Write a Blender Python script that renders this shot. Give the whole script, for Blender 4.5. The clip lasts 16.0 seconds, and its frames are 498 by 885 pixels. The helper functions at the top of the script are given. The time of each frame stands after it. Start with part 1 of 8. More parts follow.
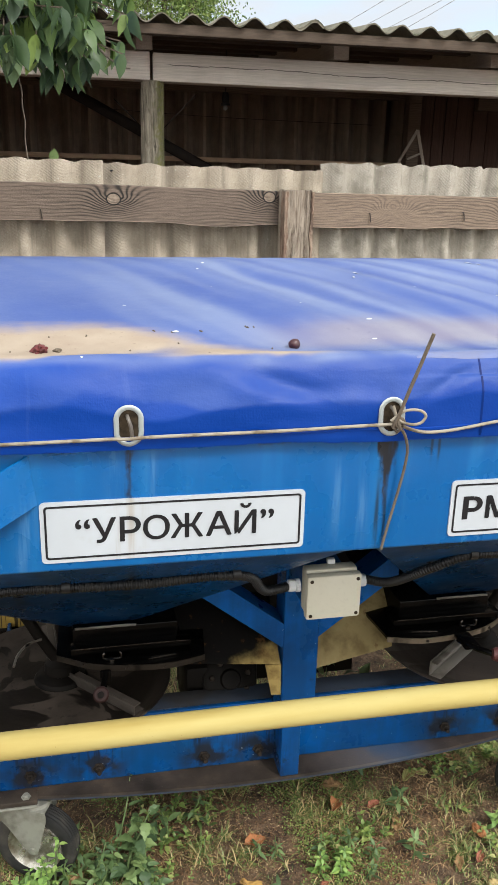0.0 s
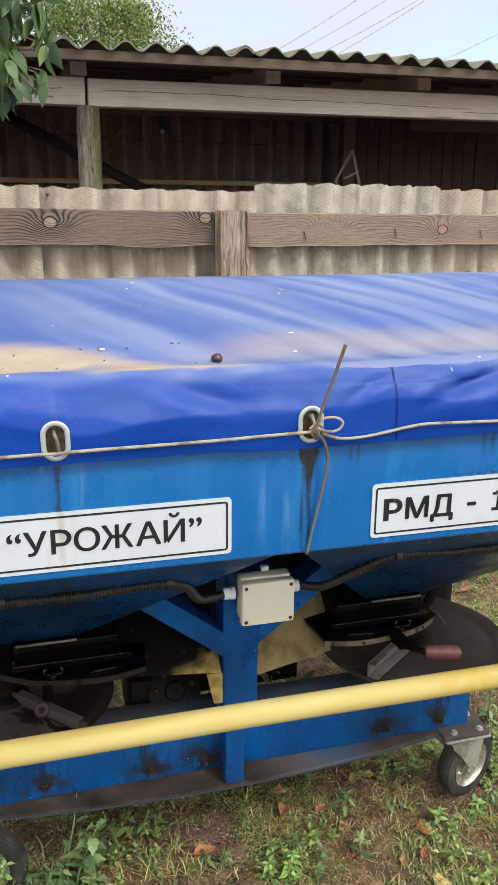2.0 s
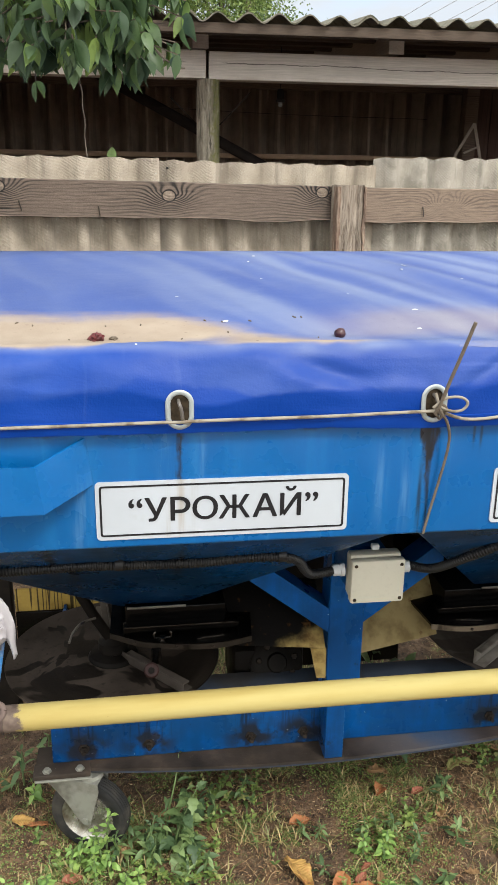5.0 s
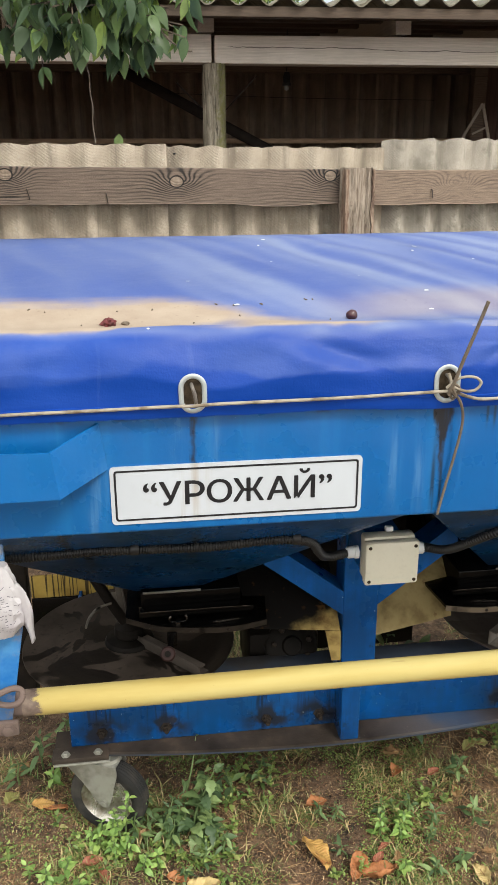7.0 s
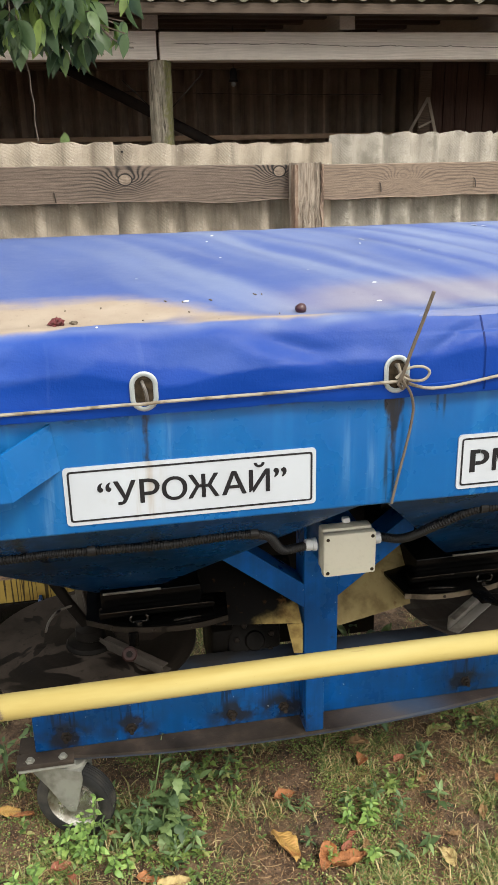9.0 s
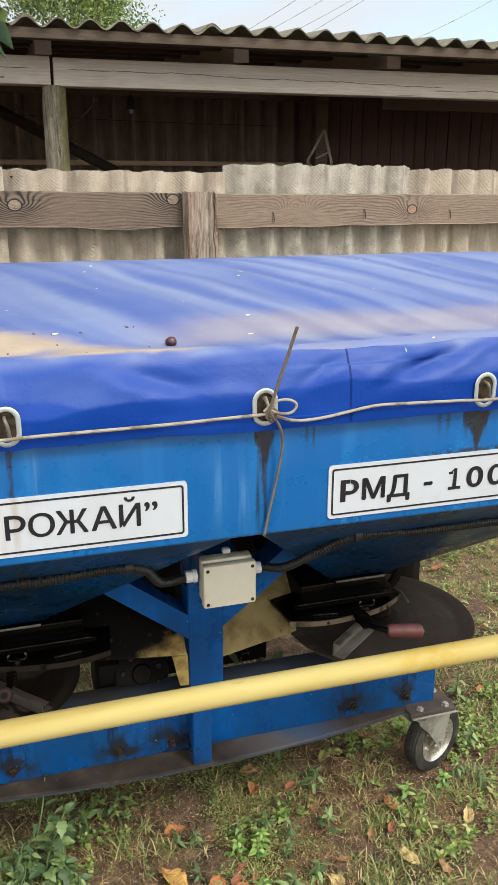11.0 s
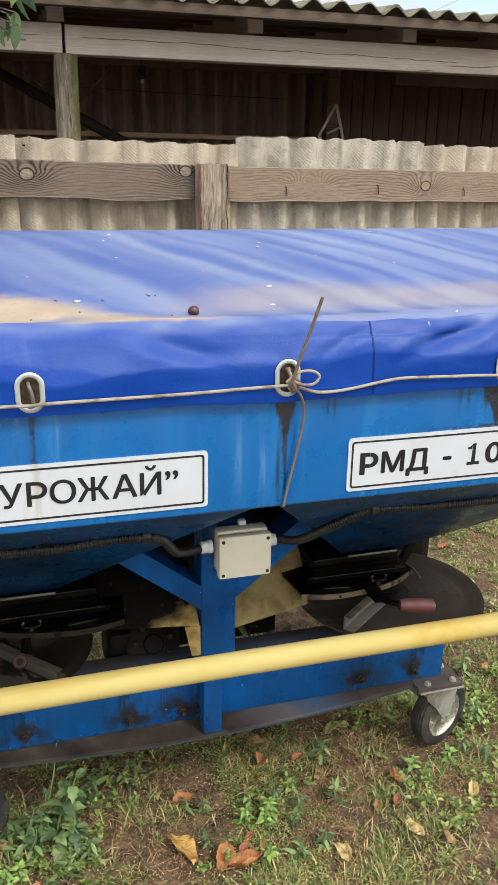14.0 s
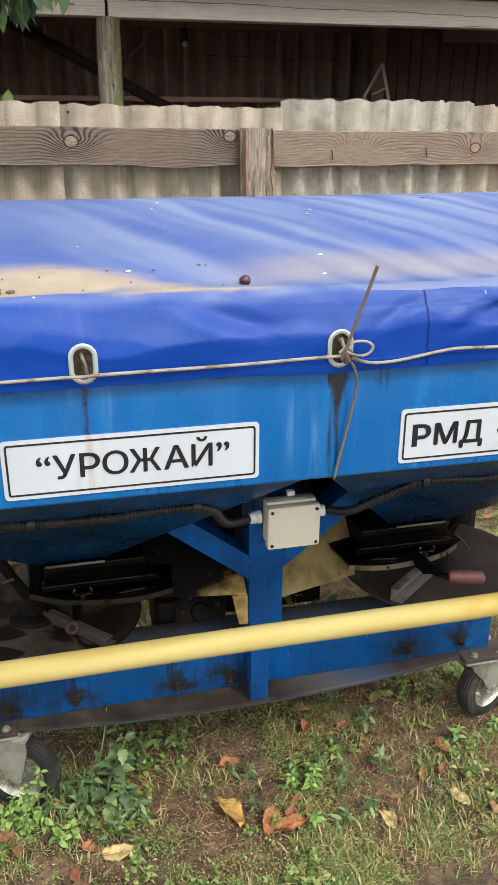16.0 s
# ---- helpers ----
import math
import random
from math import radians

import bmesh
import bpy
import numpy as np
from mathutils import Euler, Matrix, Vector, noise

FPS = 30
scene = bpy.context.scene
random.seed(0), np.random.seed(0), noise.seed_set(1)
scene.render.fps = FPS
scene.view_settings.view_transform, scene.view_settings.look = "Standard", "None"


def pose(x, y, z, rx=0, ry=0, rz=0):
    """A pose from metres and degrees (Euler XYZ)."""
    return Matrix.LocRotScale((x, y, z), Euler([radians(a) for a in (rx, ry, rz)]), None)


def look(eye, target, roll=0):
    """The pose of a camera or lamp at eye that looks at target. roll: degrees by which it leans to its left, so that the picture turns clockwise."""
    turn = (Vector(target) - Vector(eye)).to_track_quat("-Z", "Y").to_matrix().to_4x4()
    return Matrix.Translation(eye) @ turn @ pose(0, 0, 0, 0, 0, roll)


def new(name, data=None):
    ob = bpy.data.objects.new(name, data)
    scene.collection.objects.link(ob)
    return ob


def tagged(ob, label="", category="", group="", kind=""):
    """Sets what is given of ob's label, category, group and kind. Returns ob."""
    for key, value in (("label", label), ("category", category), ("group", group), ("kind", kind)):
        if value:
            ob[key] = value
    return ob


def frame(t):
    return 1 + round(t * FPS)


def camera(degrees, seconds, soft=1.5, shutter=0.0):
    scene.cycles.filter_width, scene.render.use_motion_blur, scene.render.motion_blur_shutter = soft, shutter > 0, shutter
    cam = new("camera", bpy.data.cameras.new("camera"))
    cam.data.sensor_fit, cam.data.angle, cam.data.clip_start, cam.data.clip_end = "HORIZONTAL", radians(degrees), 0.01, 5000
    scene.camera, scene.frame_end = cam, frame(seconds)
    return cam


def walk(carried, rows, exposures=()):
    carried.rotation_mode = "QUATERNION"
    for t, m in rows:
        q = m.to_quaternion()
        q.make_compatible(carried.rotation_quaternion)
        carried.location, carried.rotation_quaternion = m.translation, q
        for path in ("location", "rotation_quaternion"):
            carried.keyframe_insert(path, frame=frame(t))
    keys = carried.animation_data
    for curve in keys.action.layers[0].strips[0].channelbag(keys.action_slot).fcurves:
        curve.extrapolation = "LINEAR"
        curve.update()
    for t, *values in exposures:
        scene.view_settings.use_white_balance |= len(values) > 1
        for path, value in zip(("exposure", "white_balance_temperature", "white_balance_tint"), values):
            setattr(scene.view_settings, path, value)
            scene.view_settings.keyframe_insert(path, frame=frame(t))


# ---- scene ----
cam = camera(34.06, 16.0, 1.0)
PATH = [
    (0, (-0.0673, 0.2630, 1.5782), (0.3387, 2.1250, 0.9714), 1.43),
    (0.5, (-0.0430, 0.2401, 1.5835), (0.4196, 2.0973, 1.0032), 1.19),
    (1, (-0.0393, 0.2207, 1.5807), (0.4461, 2.0768, 1.0157), 0.71),
    (1.5, (-0.0370, 0.2038, 1.5804), (0.4693, 2.0558, 1.0205), 0.56),
    (2, (-0.0335, 0.2032, 1.5805), (0.4839, 2.0520, 1.0198), 0.48),
    (2.5, (-0.0340, 0.2022, 1.5818), (0.4776, 2.0517, 1.0180), 0.48),
    (3, (-0.0330, 0.2007, 1.5808), (0.4479, 2.0561, 1.0096), 0.68),
    (3.5, (-0.0547, 0.2022, 1.5756), (0.3706, 2.0681, 0.9947), 0.85),
    (4, (-0.0740, 0.2097, 1.5777), (0.2829, 2.0855, 0.9827), 0.97),
    (4.5, (-0.0688, 0.2091, 1.5763), (0.2393, 2.0897, 0.9696), 0.92),
    (5.12, (-0.0661, 0.2081, 1.5747), (0.2049, 2.0907, 0.9561), 0.75),
    (5.75, (-0.0670, 0.2069, 1.5727), (0.1862, 2.0881, 0.9427), 0.43),
    (6.38, (-0.0696, 0.2056, 1.5707), (0.1791, 2.0843, 0.9313), 0.07),
    (7, (-0.0719, 0.2047, 1.5692), (0.1793, 2.0808, 0.9234), -0.23),
    (7.5, (-0.0739, 0.2037, 1.5677), (0.1828, 2.0771, 0.9161), -0.55),
    (8, (-0.0714, 0.2043, 1.5679), (0.1966, 2.0740, 0.9104), -0.89),
    (8.5, (-0.0595, 0.1986, 1.5673), (0.2365, 2.0636, 0.9083), -1.16),
    (9, (-0.0610, 0.2009, 1.5667), (0.2852, 2.0592, 0.9134), -1.20),
    (9.5, (-0.0471, 0.1973, 1.5714), (0.3661, 2.0472, 0.9333), -1.07),
    (10, (-0.0061, 0.2069, 1.5787), (0.4834, 2.0450, 0.9608), -0.70),
    (10.2, (0.0013, 0.2012, 1.5808), (0.5144, 2.0352, 0.9698), -0.50),
    (10.77, (0.0085, 0.1927, 1.5826), (0.5604, 2.0182, 0.9801), -0.06),
    (11.35, (0.0023, 0.1907, 1.5801), (0.5683, 2.0112, 0.9754), 0.33),
    (11.93, (-0.0087, 0.1920, 1.5762), (0.5570, 2.0099, 0.9637), 0.60),
    (12.5, (-0.0161, 0.1931, 1.5736), (0.5452, 2.0097, 0.9531), 0.68),
    (13, (-0.0198, 0.1930, 1.5723), (0.5368, 2.0077, 0.9423), 0.64),
    (13.5, (-0.0181, 0.1971, 1.5720), (0.5357, 2.0088, 0.9309), 0.83),
    (14, (-0.0250, 0.1979, 1.5699), (0.5270, 2.0057, 0.9164), 1.10),
    (14.5, (-0.0329, 0.2031, 1.5729), (0.5079, 2.0069, 0.8993), 1.40),
    (15, (-0.0392, 0.2077, 1.5741), (0.4781, 2.0104, 0.8794), 1.39),
    (15.5, (-0.0451, 0.2091, 1.5713), (0.4407, 2.0132, 0.8576), 1.01),
    (16, (-0.0414, 0.2116, 1.5727), (0.4106, 2.0182, 0.8433), 0.27),
]
walk(cam, [(t, look(eye, target, roll)) for t, eye, target, roll in PATH], ((0.0, 0.99, 6300, 8), (4.5, 0.99, 6300, 8), (7.0, 0.99, 6520, 8), (9.0, 0.99, 6520, 8), (10.0, 0.99, 6450, 8), (14.0, 1.0, 6450, 8), (16.0, 1.02, 6300, 8)))

# ---------------------------------------------------------------- world and sun
SUN_ELEV, SUN_TURN = 50.0, 150.0
world = bpy.data.worlds.new("sky")
scene.world = world
world.use_nodes = True
wn = world.node_tree
wn.nodes.clear()
w_out = wn.nodes.new("ShaderNodeOutputWorld")
w_bg = wn.nodes.new("ShaderNodeBackground")
w_sky = wn.nodes.new("ShaderNodeTexSky")
w_sky.sky_type = "NISHITA"
w_sky.sun_disc = False
w_sky.sun_elevation, w_sky.sun_rotation = radians(SUN_ELEV), radians(SUN_TURN)
w_tc = wn.nodes.new("ShaderNodeTexCoord")
w_map = wn.nodes.new("ShaderNodeMapping")
w_map.inputs["Scale"].default_value = (1.6, 1.6, 4.5)
w_no = wn.nodes.new("ShaderNodeTexNoise")
w_no.inputs["Scale"].default_value = 1.6
w_no.inputs["Detail"].default_value = 7.0
w_no.inputs["Roughness"].default_value = 0.55
w_ramp = wn.nodes.new("ShaderNodeValToRGB")
w_ramp.color_ramp.elements[0].position, w_ramp.color_ramp.elements[1].position = 0.22, 0.50
w_mix = wn.nodes.new("ShaderNodeMix")
w_mix.data_type = "RGBA"
w_up = wn.nodes.new("ShaderNodeMapRange")  # thin cloud glows towards the sun and overhead, less on the far side
w_up.interpolation_type = "SMOOTHSTEP"
w_dot = wn.nodes.new("ShaderNodeVectorMath")
w_dot.operation = "DOT_PRODUCT"
w_dot.inputs[1].default_value = (0.15, -0.85, 0.42)
for k, v in (("From Min", -0.65), ("From Max", 0.75), ("To Min", 0.0), ("To Max", 1.0)):
    w_up.inputs[k].default_value = v
w_cloud = wn.nodes.new("ShaderNodeMix")
w_cloud.data_type = "RGBA"
w_cloud.inputs["A"].default_value, w_cloud.inputs["B"].default_value = (3.2, 3.35, 3.6, 1), (10.2, 9.9, 9.3, 1)
wn.links.new(w_tc.outputs["Generated"], w_dot.inputs[0])
wn.links.new(w_dot.outputs["Value"], w_up.inputs["Value"])
wn.links.new(w_up.outputs["Result"], w_cloud.inputs["Factor"])
wn.links.new(w_cloud.outputs["Result"], w_mix.inputs["B"])
wn.links.new(w_tc.outputs["Generated"], w_map.inputs["Vector"])
wn.links.new(w_map.outputs["Vector"], w_no.inputs["Vector"])
wn.links.new(w_no.outputs["Fac"], w_ramp.inputs["Fac"])
wn.links.new(w_ramp.outputs["Color"], w_mix.inputs["Factor"])
wn.links.new(w_sky.outputs["Color"], w_mix.inputs["A"])
wn.links.new(w_mix.outputs["Result"], w_bg.inputs["Color"])
w_bg.inputs["Strength"].default_value = 0.13
wn.links.new(w_bg.outputs["Background"], w_out.inputs["Surface"])

sun_data = bpy.data.lights.new("sun", "SUN")
sun_data.energy, sun_data.angle, sun_data.color = 1.5, radians(14), (1.0, 0.95, 0.88)
sun = new("sun", sun_data)
sun.rotation_euler = (radians(90 - SUN_ELEV), 0, radians(180 - SUN_TURN))


# ---------------------------------------------------------------- materials
class Nodes:
    """A small shorthand for node materials."""

    def __init__(self, name):
        self.mat = bpy.data.materials.new(name)
        self.mat.use_nodes = True
        self.t = self.mat.node_tree
        self.t.nodes.clear()
        self.out = self.t.nodes.new("ShaderNodeOutputMaterial")
        self.b = self.t.nodes.new("ShaderNodeBsdfPrincipled")
        self.t.links.new(self.b.outputs["BSDF"], self.out.inputs["Surface"])
        self.tc = self.t.nodes.new("ShaderNodeTexCoord")

    def put(self, v, socket):
        if isinstance(v, (int, float, tuple)):
            if isinstance(v, tuple) and len(v) == 3 and socket.type == "RGBA":
                v = (*v, 1)
            socket.default_value = v
        else:
            self.t.links.new(v, socket)

    def vec(self, scale=(1, 1, 1), turn=(0, 0, 0)):
        m = self.t.nodes.new("ShaderNodeMapping")
        m.inputs["Scale"].default_value = scale
        m.inputs["Rotation"].default_value = [radians(a) for a in turn]
        self.t.links.new(self.tc.outputs["Object"], m.inputs["Vector"])
        return m.outputs["Vector"]

    def axis(self, k):
        s = self.t.nodes.new("ShaderNodeSeparateXYZ")
        self.t.links.new(self.tc.outputs["Object"], s.inputs["Vector"])
        return s.outputs[k]

    def noise(self, scale, detail=4.0, vec=None, rough=0.55, distortion=0.0):
        n = self.t.nodes.new("ShaderNodeTexNoise")
        n.inputs["Scale"].default_value = scale
        n.inputs["Detail"].default_value = detail
        n.inputs["Roughness"].default_value = rough
        n.inputs["Distortion"].default_value = distortion
        self.t.links.new(vec if vec is not None else self.tc.outputs["Object"], n.inputs["Vector"])
        return n.outputs["Fac"]

    def step(self, v, lo, hi, a=0.0, b=1.0):
        m = self.t.nodes.new("ShaderNodeMapRange")
        m.interpolation_type = "SMOOTHSTEP"
        for k, x in (("Value", v), ("From Min", lo), ("From Max", hi), ("To Min", a), ("To Max", b)):
            self.put(x, m.inputs[k])
        return m.outputs["Result"]

    def op(self, kind, a, b=0.0):
        m = self.t.nodes.new("ShaderNodeMath")
        m.operation = kind
        self.put(a, m.inputs[0])
        self.put(b, m.inputs[1])
        return m.outputs[0]

    def mix(self, f, a, b):
        m = self.t.nodes.new("ShaderNodeMix")
        m.data_type = "RGBA"
        self.put(f, m.inputs["Factor"])
        self.put(a, m.inputs["A"])
        self.put(b, m.inputs["B"])
        return m.outputs["Result"]

    def ramp(self, f, stops):
        r = self.t.nodes.new("ShaderNodeValToRGB")
        e = r.color_ramp.elements
        while len(e) < len(stops):
            e.new(0.5)
        for k, (p, c) in enumerate(stops):
            e[k].position, e[k].color = p, (*c, 1)
        self.put(f, r.inputs["Fac"])
        return r.outputs["Color"]

    def rand(self, island=False):
        if island:
            return self.t.nodes.new("ShaderNodeNewGeometry").outputs["Random Per Island"]
        return self.t.nodes.new("ShaderNodeObjectInfo").outputs["Random"]

    def bump(self, h, strength=0.3, dist=0.002):
        n = self.t.nodes.new("ShaderNodeBump")
        n.inputs["Strength"].default_value, n.inputs["Distance"].default_value = strength, dist
        self.put(h, n.inputs["Height"])
        self.t.links.new(n.outputs["Normal"], self.b.inputs["Normal"])

    def done(self, color, rough=0.6, metal=0.0, **more):
        self.put(color, self.b.inputs["Base Color"])
        self.put(rough, self.b.inputs["Roughness"])
        self.put(metal, self.b.inputs["Metallic"])
        for k, v in more.items():
            self.put(v, self.b.inputs[k.replace("_", " ")])
        return self.mat


def blob(n, spots, wx, wz):
    """A soft mask round places (x, z) of the object, wx wide and wz high."""
    total = 0.0
    x, z = n.axis(0), n.axis(2)
    for sx, sz in spots:
        dx = n.op("DIVIDE", n.op("SUBTRACT", x, sx), wx)
        dz = n.op("DIVIDE", n.op("SUBTRACT", z, sz), wz)
        d = n.op("ADD", n.op("MULTIPLY", dx, dx), n.op("MULTIPLY", dz, dz))
        total = n.op("ADD", n.op("POWER", 2.718, n.op("MULTIPLY", d, -1.0)), total)
    return total


def plain(name, color, rough=0.6, metal=0.0, dirt=(0.05, 0.04, 0.03), amount=0.5, scale=9.0, fine=140.0, bump=0.15, shine=0.5):
    """Paint, plastic or metal with grime at two scales."""
    n = Nodes(name)
    big, small = n.noise(scale, 6.0), n.noise(fine, 3.0)
    m = n.op("MULTIPLY", n.step(big, 0.42, 0.72), amount)
    c = n.mix(m, color, dirt)
    c = n.mix(n.step(small, 0.5, 0.9, 0.0, 0.22), c, tuple(0.5 * v for v in color))
    n.bump(small, bump, 0.001)
    return n.done(c, n.step(big, 0.3, 0.8, rough * 0.85, min(1.0, rough * 1.25)), metal, Specular_IOR_Level=shine)


def panel_paint(name, drips, bolts, tones, grime=0.0):
    n = Nodes(name)
    z, x = n.axis(2), n.axis(0)
    big = n.noise(2.6, 5.0)
    fine = n.noise(180.0, 2.0)
    streak = n.noise(1.0, 5.0, n.vec((46, 46, 2.4)))
    c = n.ramp(big, [(0.3, tones[0]), (0.55, tones[1]), (0.75, tones[2])])
    c = n.mix(n.step(streak, 0.60, 0.85, 0.0, 0.35), c, (0.09, 0.30, 0.55))
    c = n.mix(n.step(n.noise(1.0, 4.0, n.vec((90, 90, 5))), 0.66, 0.9, 0.0, 0.5), c, (0.02, 0.05, 0.09))
    specks = n.step(n.noise(330.0, 1.0), 0.78, 0.83, 0.0, 0.3)
    c = n.mix(specks, c, (0.35, 0.42, 0.48))
    if drips:
        wide = n.noise(1.0, 6.0, n.vec((150, 40, 9)))
        wash = n.op("MULTIPLY", blob(n, [(-0.146, 1.10), (-0.160, 1.05), (0.33, 1.10), (0.375, 1.08), (-0.02, 1.16), (0.035, 1.15)], 0.010, 0.06), n.step(wide, 0.40, 0.66, 0.0, 0.24))
        c = n.mix(n.op("MINIMUM", wash, 0.24), c, (0.16, 0.34, 0.52))
        c = n.mix(n.step(n.noise(1.0, 5.0, n.vec((22, 22, 1.4))), 0.52, 0.78, 0.0, 0.30), c, (0.02, 0.19, 0.46))
        wob = n.op("MULTIPLY", n.op("SUBTRACT", n.noise(1.0, 4.0, n.vec((20, 20, 26))), 0.5), 0.022)
        for rx, reach, half in drips:  # rust water that runs down below an eyelet, broad above and thin below
            w = n.op("ADD", n.step(z, reach, 1.205, 0.001, half), n.op("MULTIPLY", n.op("SUBTRACT", n.noise(1.0, 5.0, n.vec((120, 40, 14))), 0.5), 0.020))
            d = n.op("ABSOLUTE", n.op("ADD", n.op("SUBTRACT", x, rx), wob))
            run = n.op("MULTIPLY", n.step(n.op("SUBTRACT", w, d), -0.004, 0.004), n.step(z, reach - 0.03, reach + 0.04))
            run = n.op("MULTIPLY", run, n.step(wide, 0.25, 0.50, 0.65, 0.96))
            c = n.mix(run, c, n.mix(n.noise(70.0, 4.0), (0.006, 0.007, 0.007), (0.026, 0.020, 0.013)))
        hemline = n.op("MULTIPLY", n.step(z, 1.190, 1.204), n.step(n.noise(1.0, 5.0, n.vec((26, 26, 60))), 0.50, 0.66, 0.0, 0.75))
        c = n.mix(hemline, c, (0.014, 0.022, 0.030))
        thin = blob(n, [(0.484, 1.19), (0.4965, 1.185)], 0.0022, 0.022)
        c = n.mix(n.op("MINIMUM", n.op("MULTIPLY", thin, 1.2), 0.85), c, (0.012, 0.03, 0.06))
        long = n.op("ADD", blob(n, [(0.398, 1.06)], 0.0035, 0.075), blob(n, [(0.4115, 1.07)], 0.0025, 0.06))
        c = n.mix(n.op("MULTIPLY", n.op("MINIMUM", long, 0.8), n.step(wide, 0.30, 0.5)), c, (0.010, 0.022, 0.035))
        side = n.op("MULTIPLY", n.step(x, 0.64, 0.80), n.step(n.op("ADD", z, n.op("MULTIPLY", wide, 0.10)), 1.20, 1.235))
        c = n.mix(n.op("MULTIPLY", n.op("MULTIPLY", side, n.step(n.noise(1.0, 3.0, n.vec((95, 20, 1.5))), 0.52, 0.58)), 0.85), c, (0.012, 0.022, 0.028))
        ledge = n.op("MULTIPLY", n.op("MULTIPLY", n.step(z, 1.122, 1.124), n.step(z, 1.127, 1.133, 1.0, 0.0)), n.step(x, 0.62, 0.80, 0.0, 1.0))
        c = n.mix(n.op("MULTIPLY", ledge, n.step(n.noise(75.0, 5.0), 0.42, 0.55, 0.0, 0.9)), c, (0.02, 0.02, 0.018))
    if bolts:
        ragged = n.step(n.noise(26.0, 6.0), 0.34, 0.62)
        g = n.op("MULTIPLY", blob(n, bolts, 0.054, 0.042), ragged)
        c = n.mix(n.op("MINIMUM", n.op("MULTIPLY", g, 1.5), 0.92), c, (0.022, 0.018, 0.014))
        g2 = n.op("MULTIPLY", blob(n, [(b[0], b[1] + 0.05) for b in bolts], 0.05, 0.06), n.step(n.noise(1.0, 4.0, n.vec((130, 130, 8))), 0.5, 0.62))
        c = n.mix(n.op("MINIMUM", g2, 0.85), c, (0.012, 0.016, 0.03))
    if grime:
        # blotchy grime, which also carries shade under the hopper in its colour
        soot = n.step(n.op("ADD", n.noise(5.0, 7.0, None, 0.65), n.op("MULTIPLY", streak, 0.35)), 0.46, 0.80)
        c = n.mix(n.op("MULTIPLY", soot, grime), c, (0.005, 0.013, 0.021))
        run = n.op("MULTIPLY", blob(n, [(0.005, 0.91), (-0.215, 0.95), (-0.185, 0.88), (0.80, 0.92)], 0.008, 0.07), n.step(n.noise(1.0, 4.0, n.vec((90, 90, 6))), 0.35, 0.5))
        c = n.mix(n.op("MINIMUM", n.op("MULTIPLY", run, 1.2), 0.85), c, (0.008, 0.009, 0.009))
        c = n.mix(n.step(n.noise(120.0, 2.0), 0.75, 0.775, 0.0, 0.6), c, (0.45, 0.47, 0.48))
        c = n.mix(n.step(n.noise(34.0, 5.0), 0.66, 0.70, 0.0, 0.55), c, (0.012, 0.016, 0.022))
    n.bump(n.op("ADD", fine, n.op("MULTIPLY", n.noise(7.0), 3.0)), 0.12, 0.0015)
    return n.done(c, n.step(n.noise(12.0), 0.3, 0.7, 0.22, 0.42), Specular_IOR_Level=0.5 if drips else 0.20)


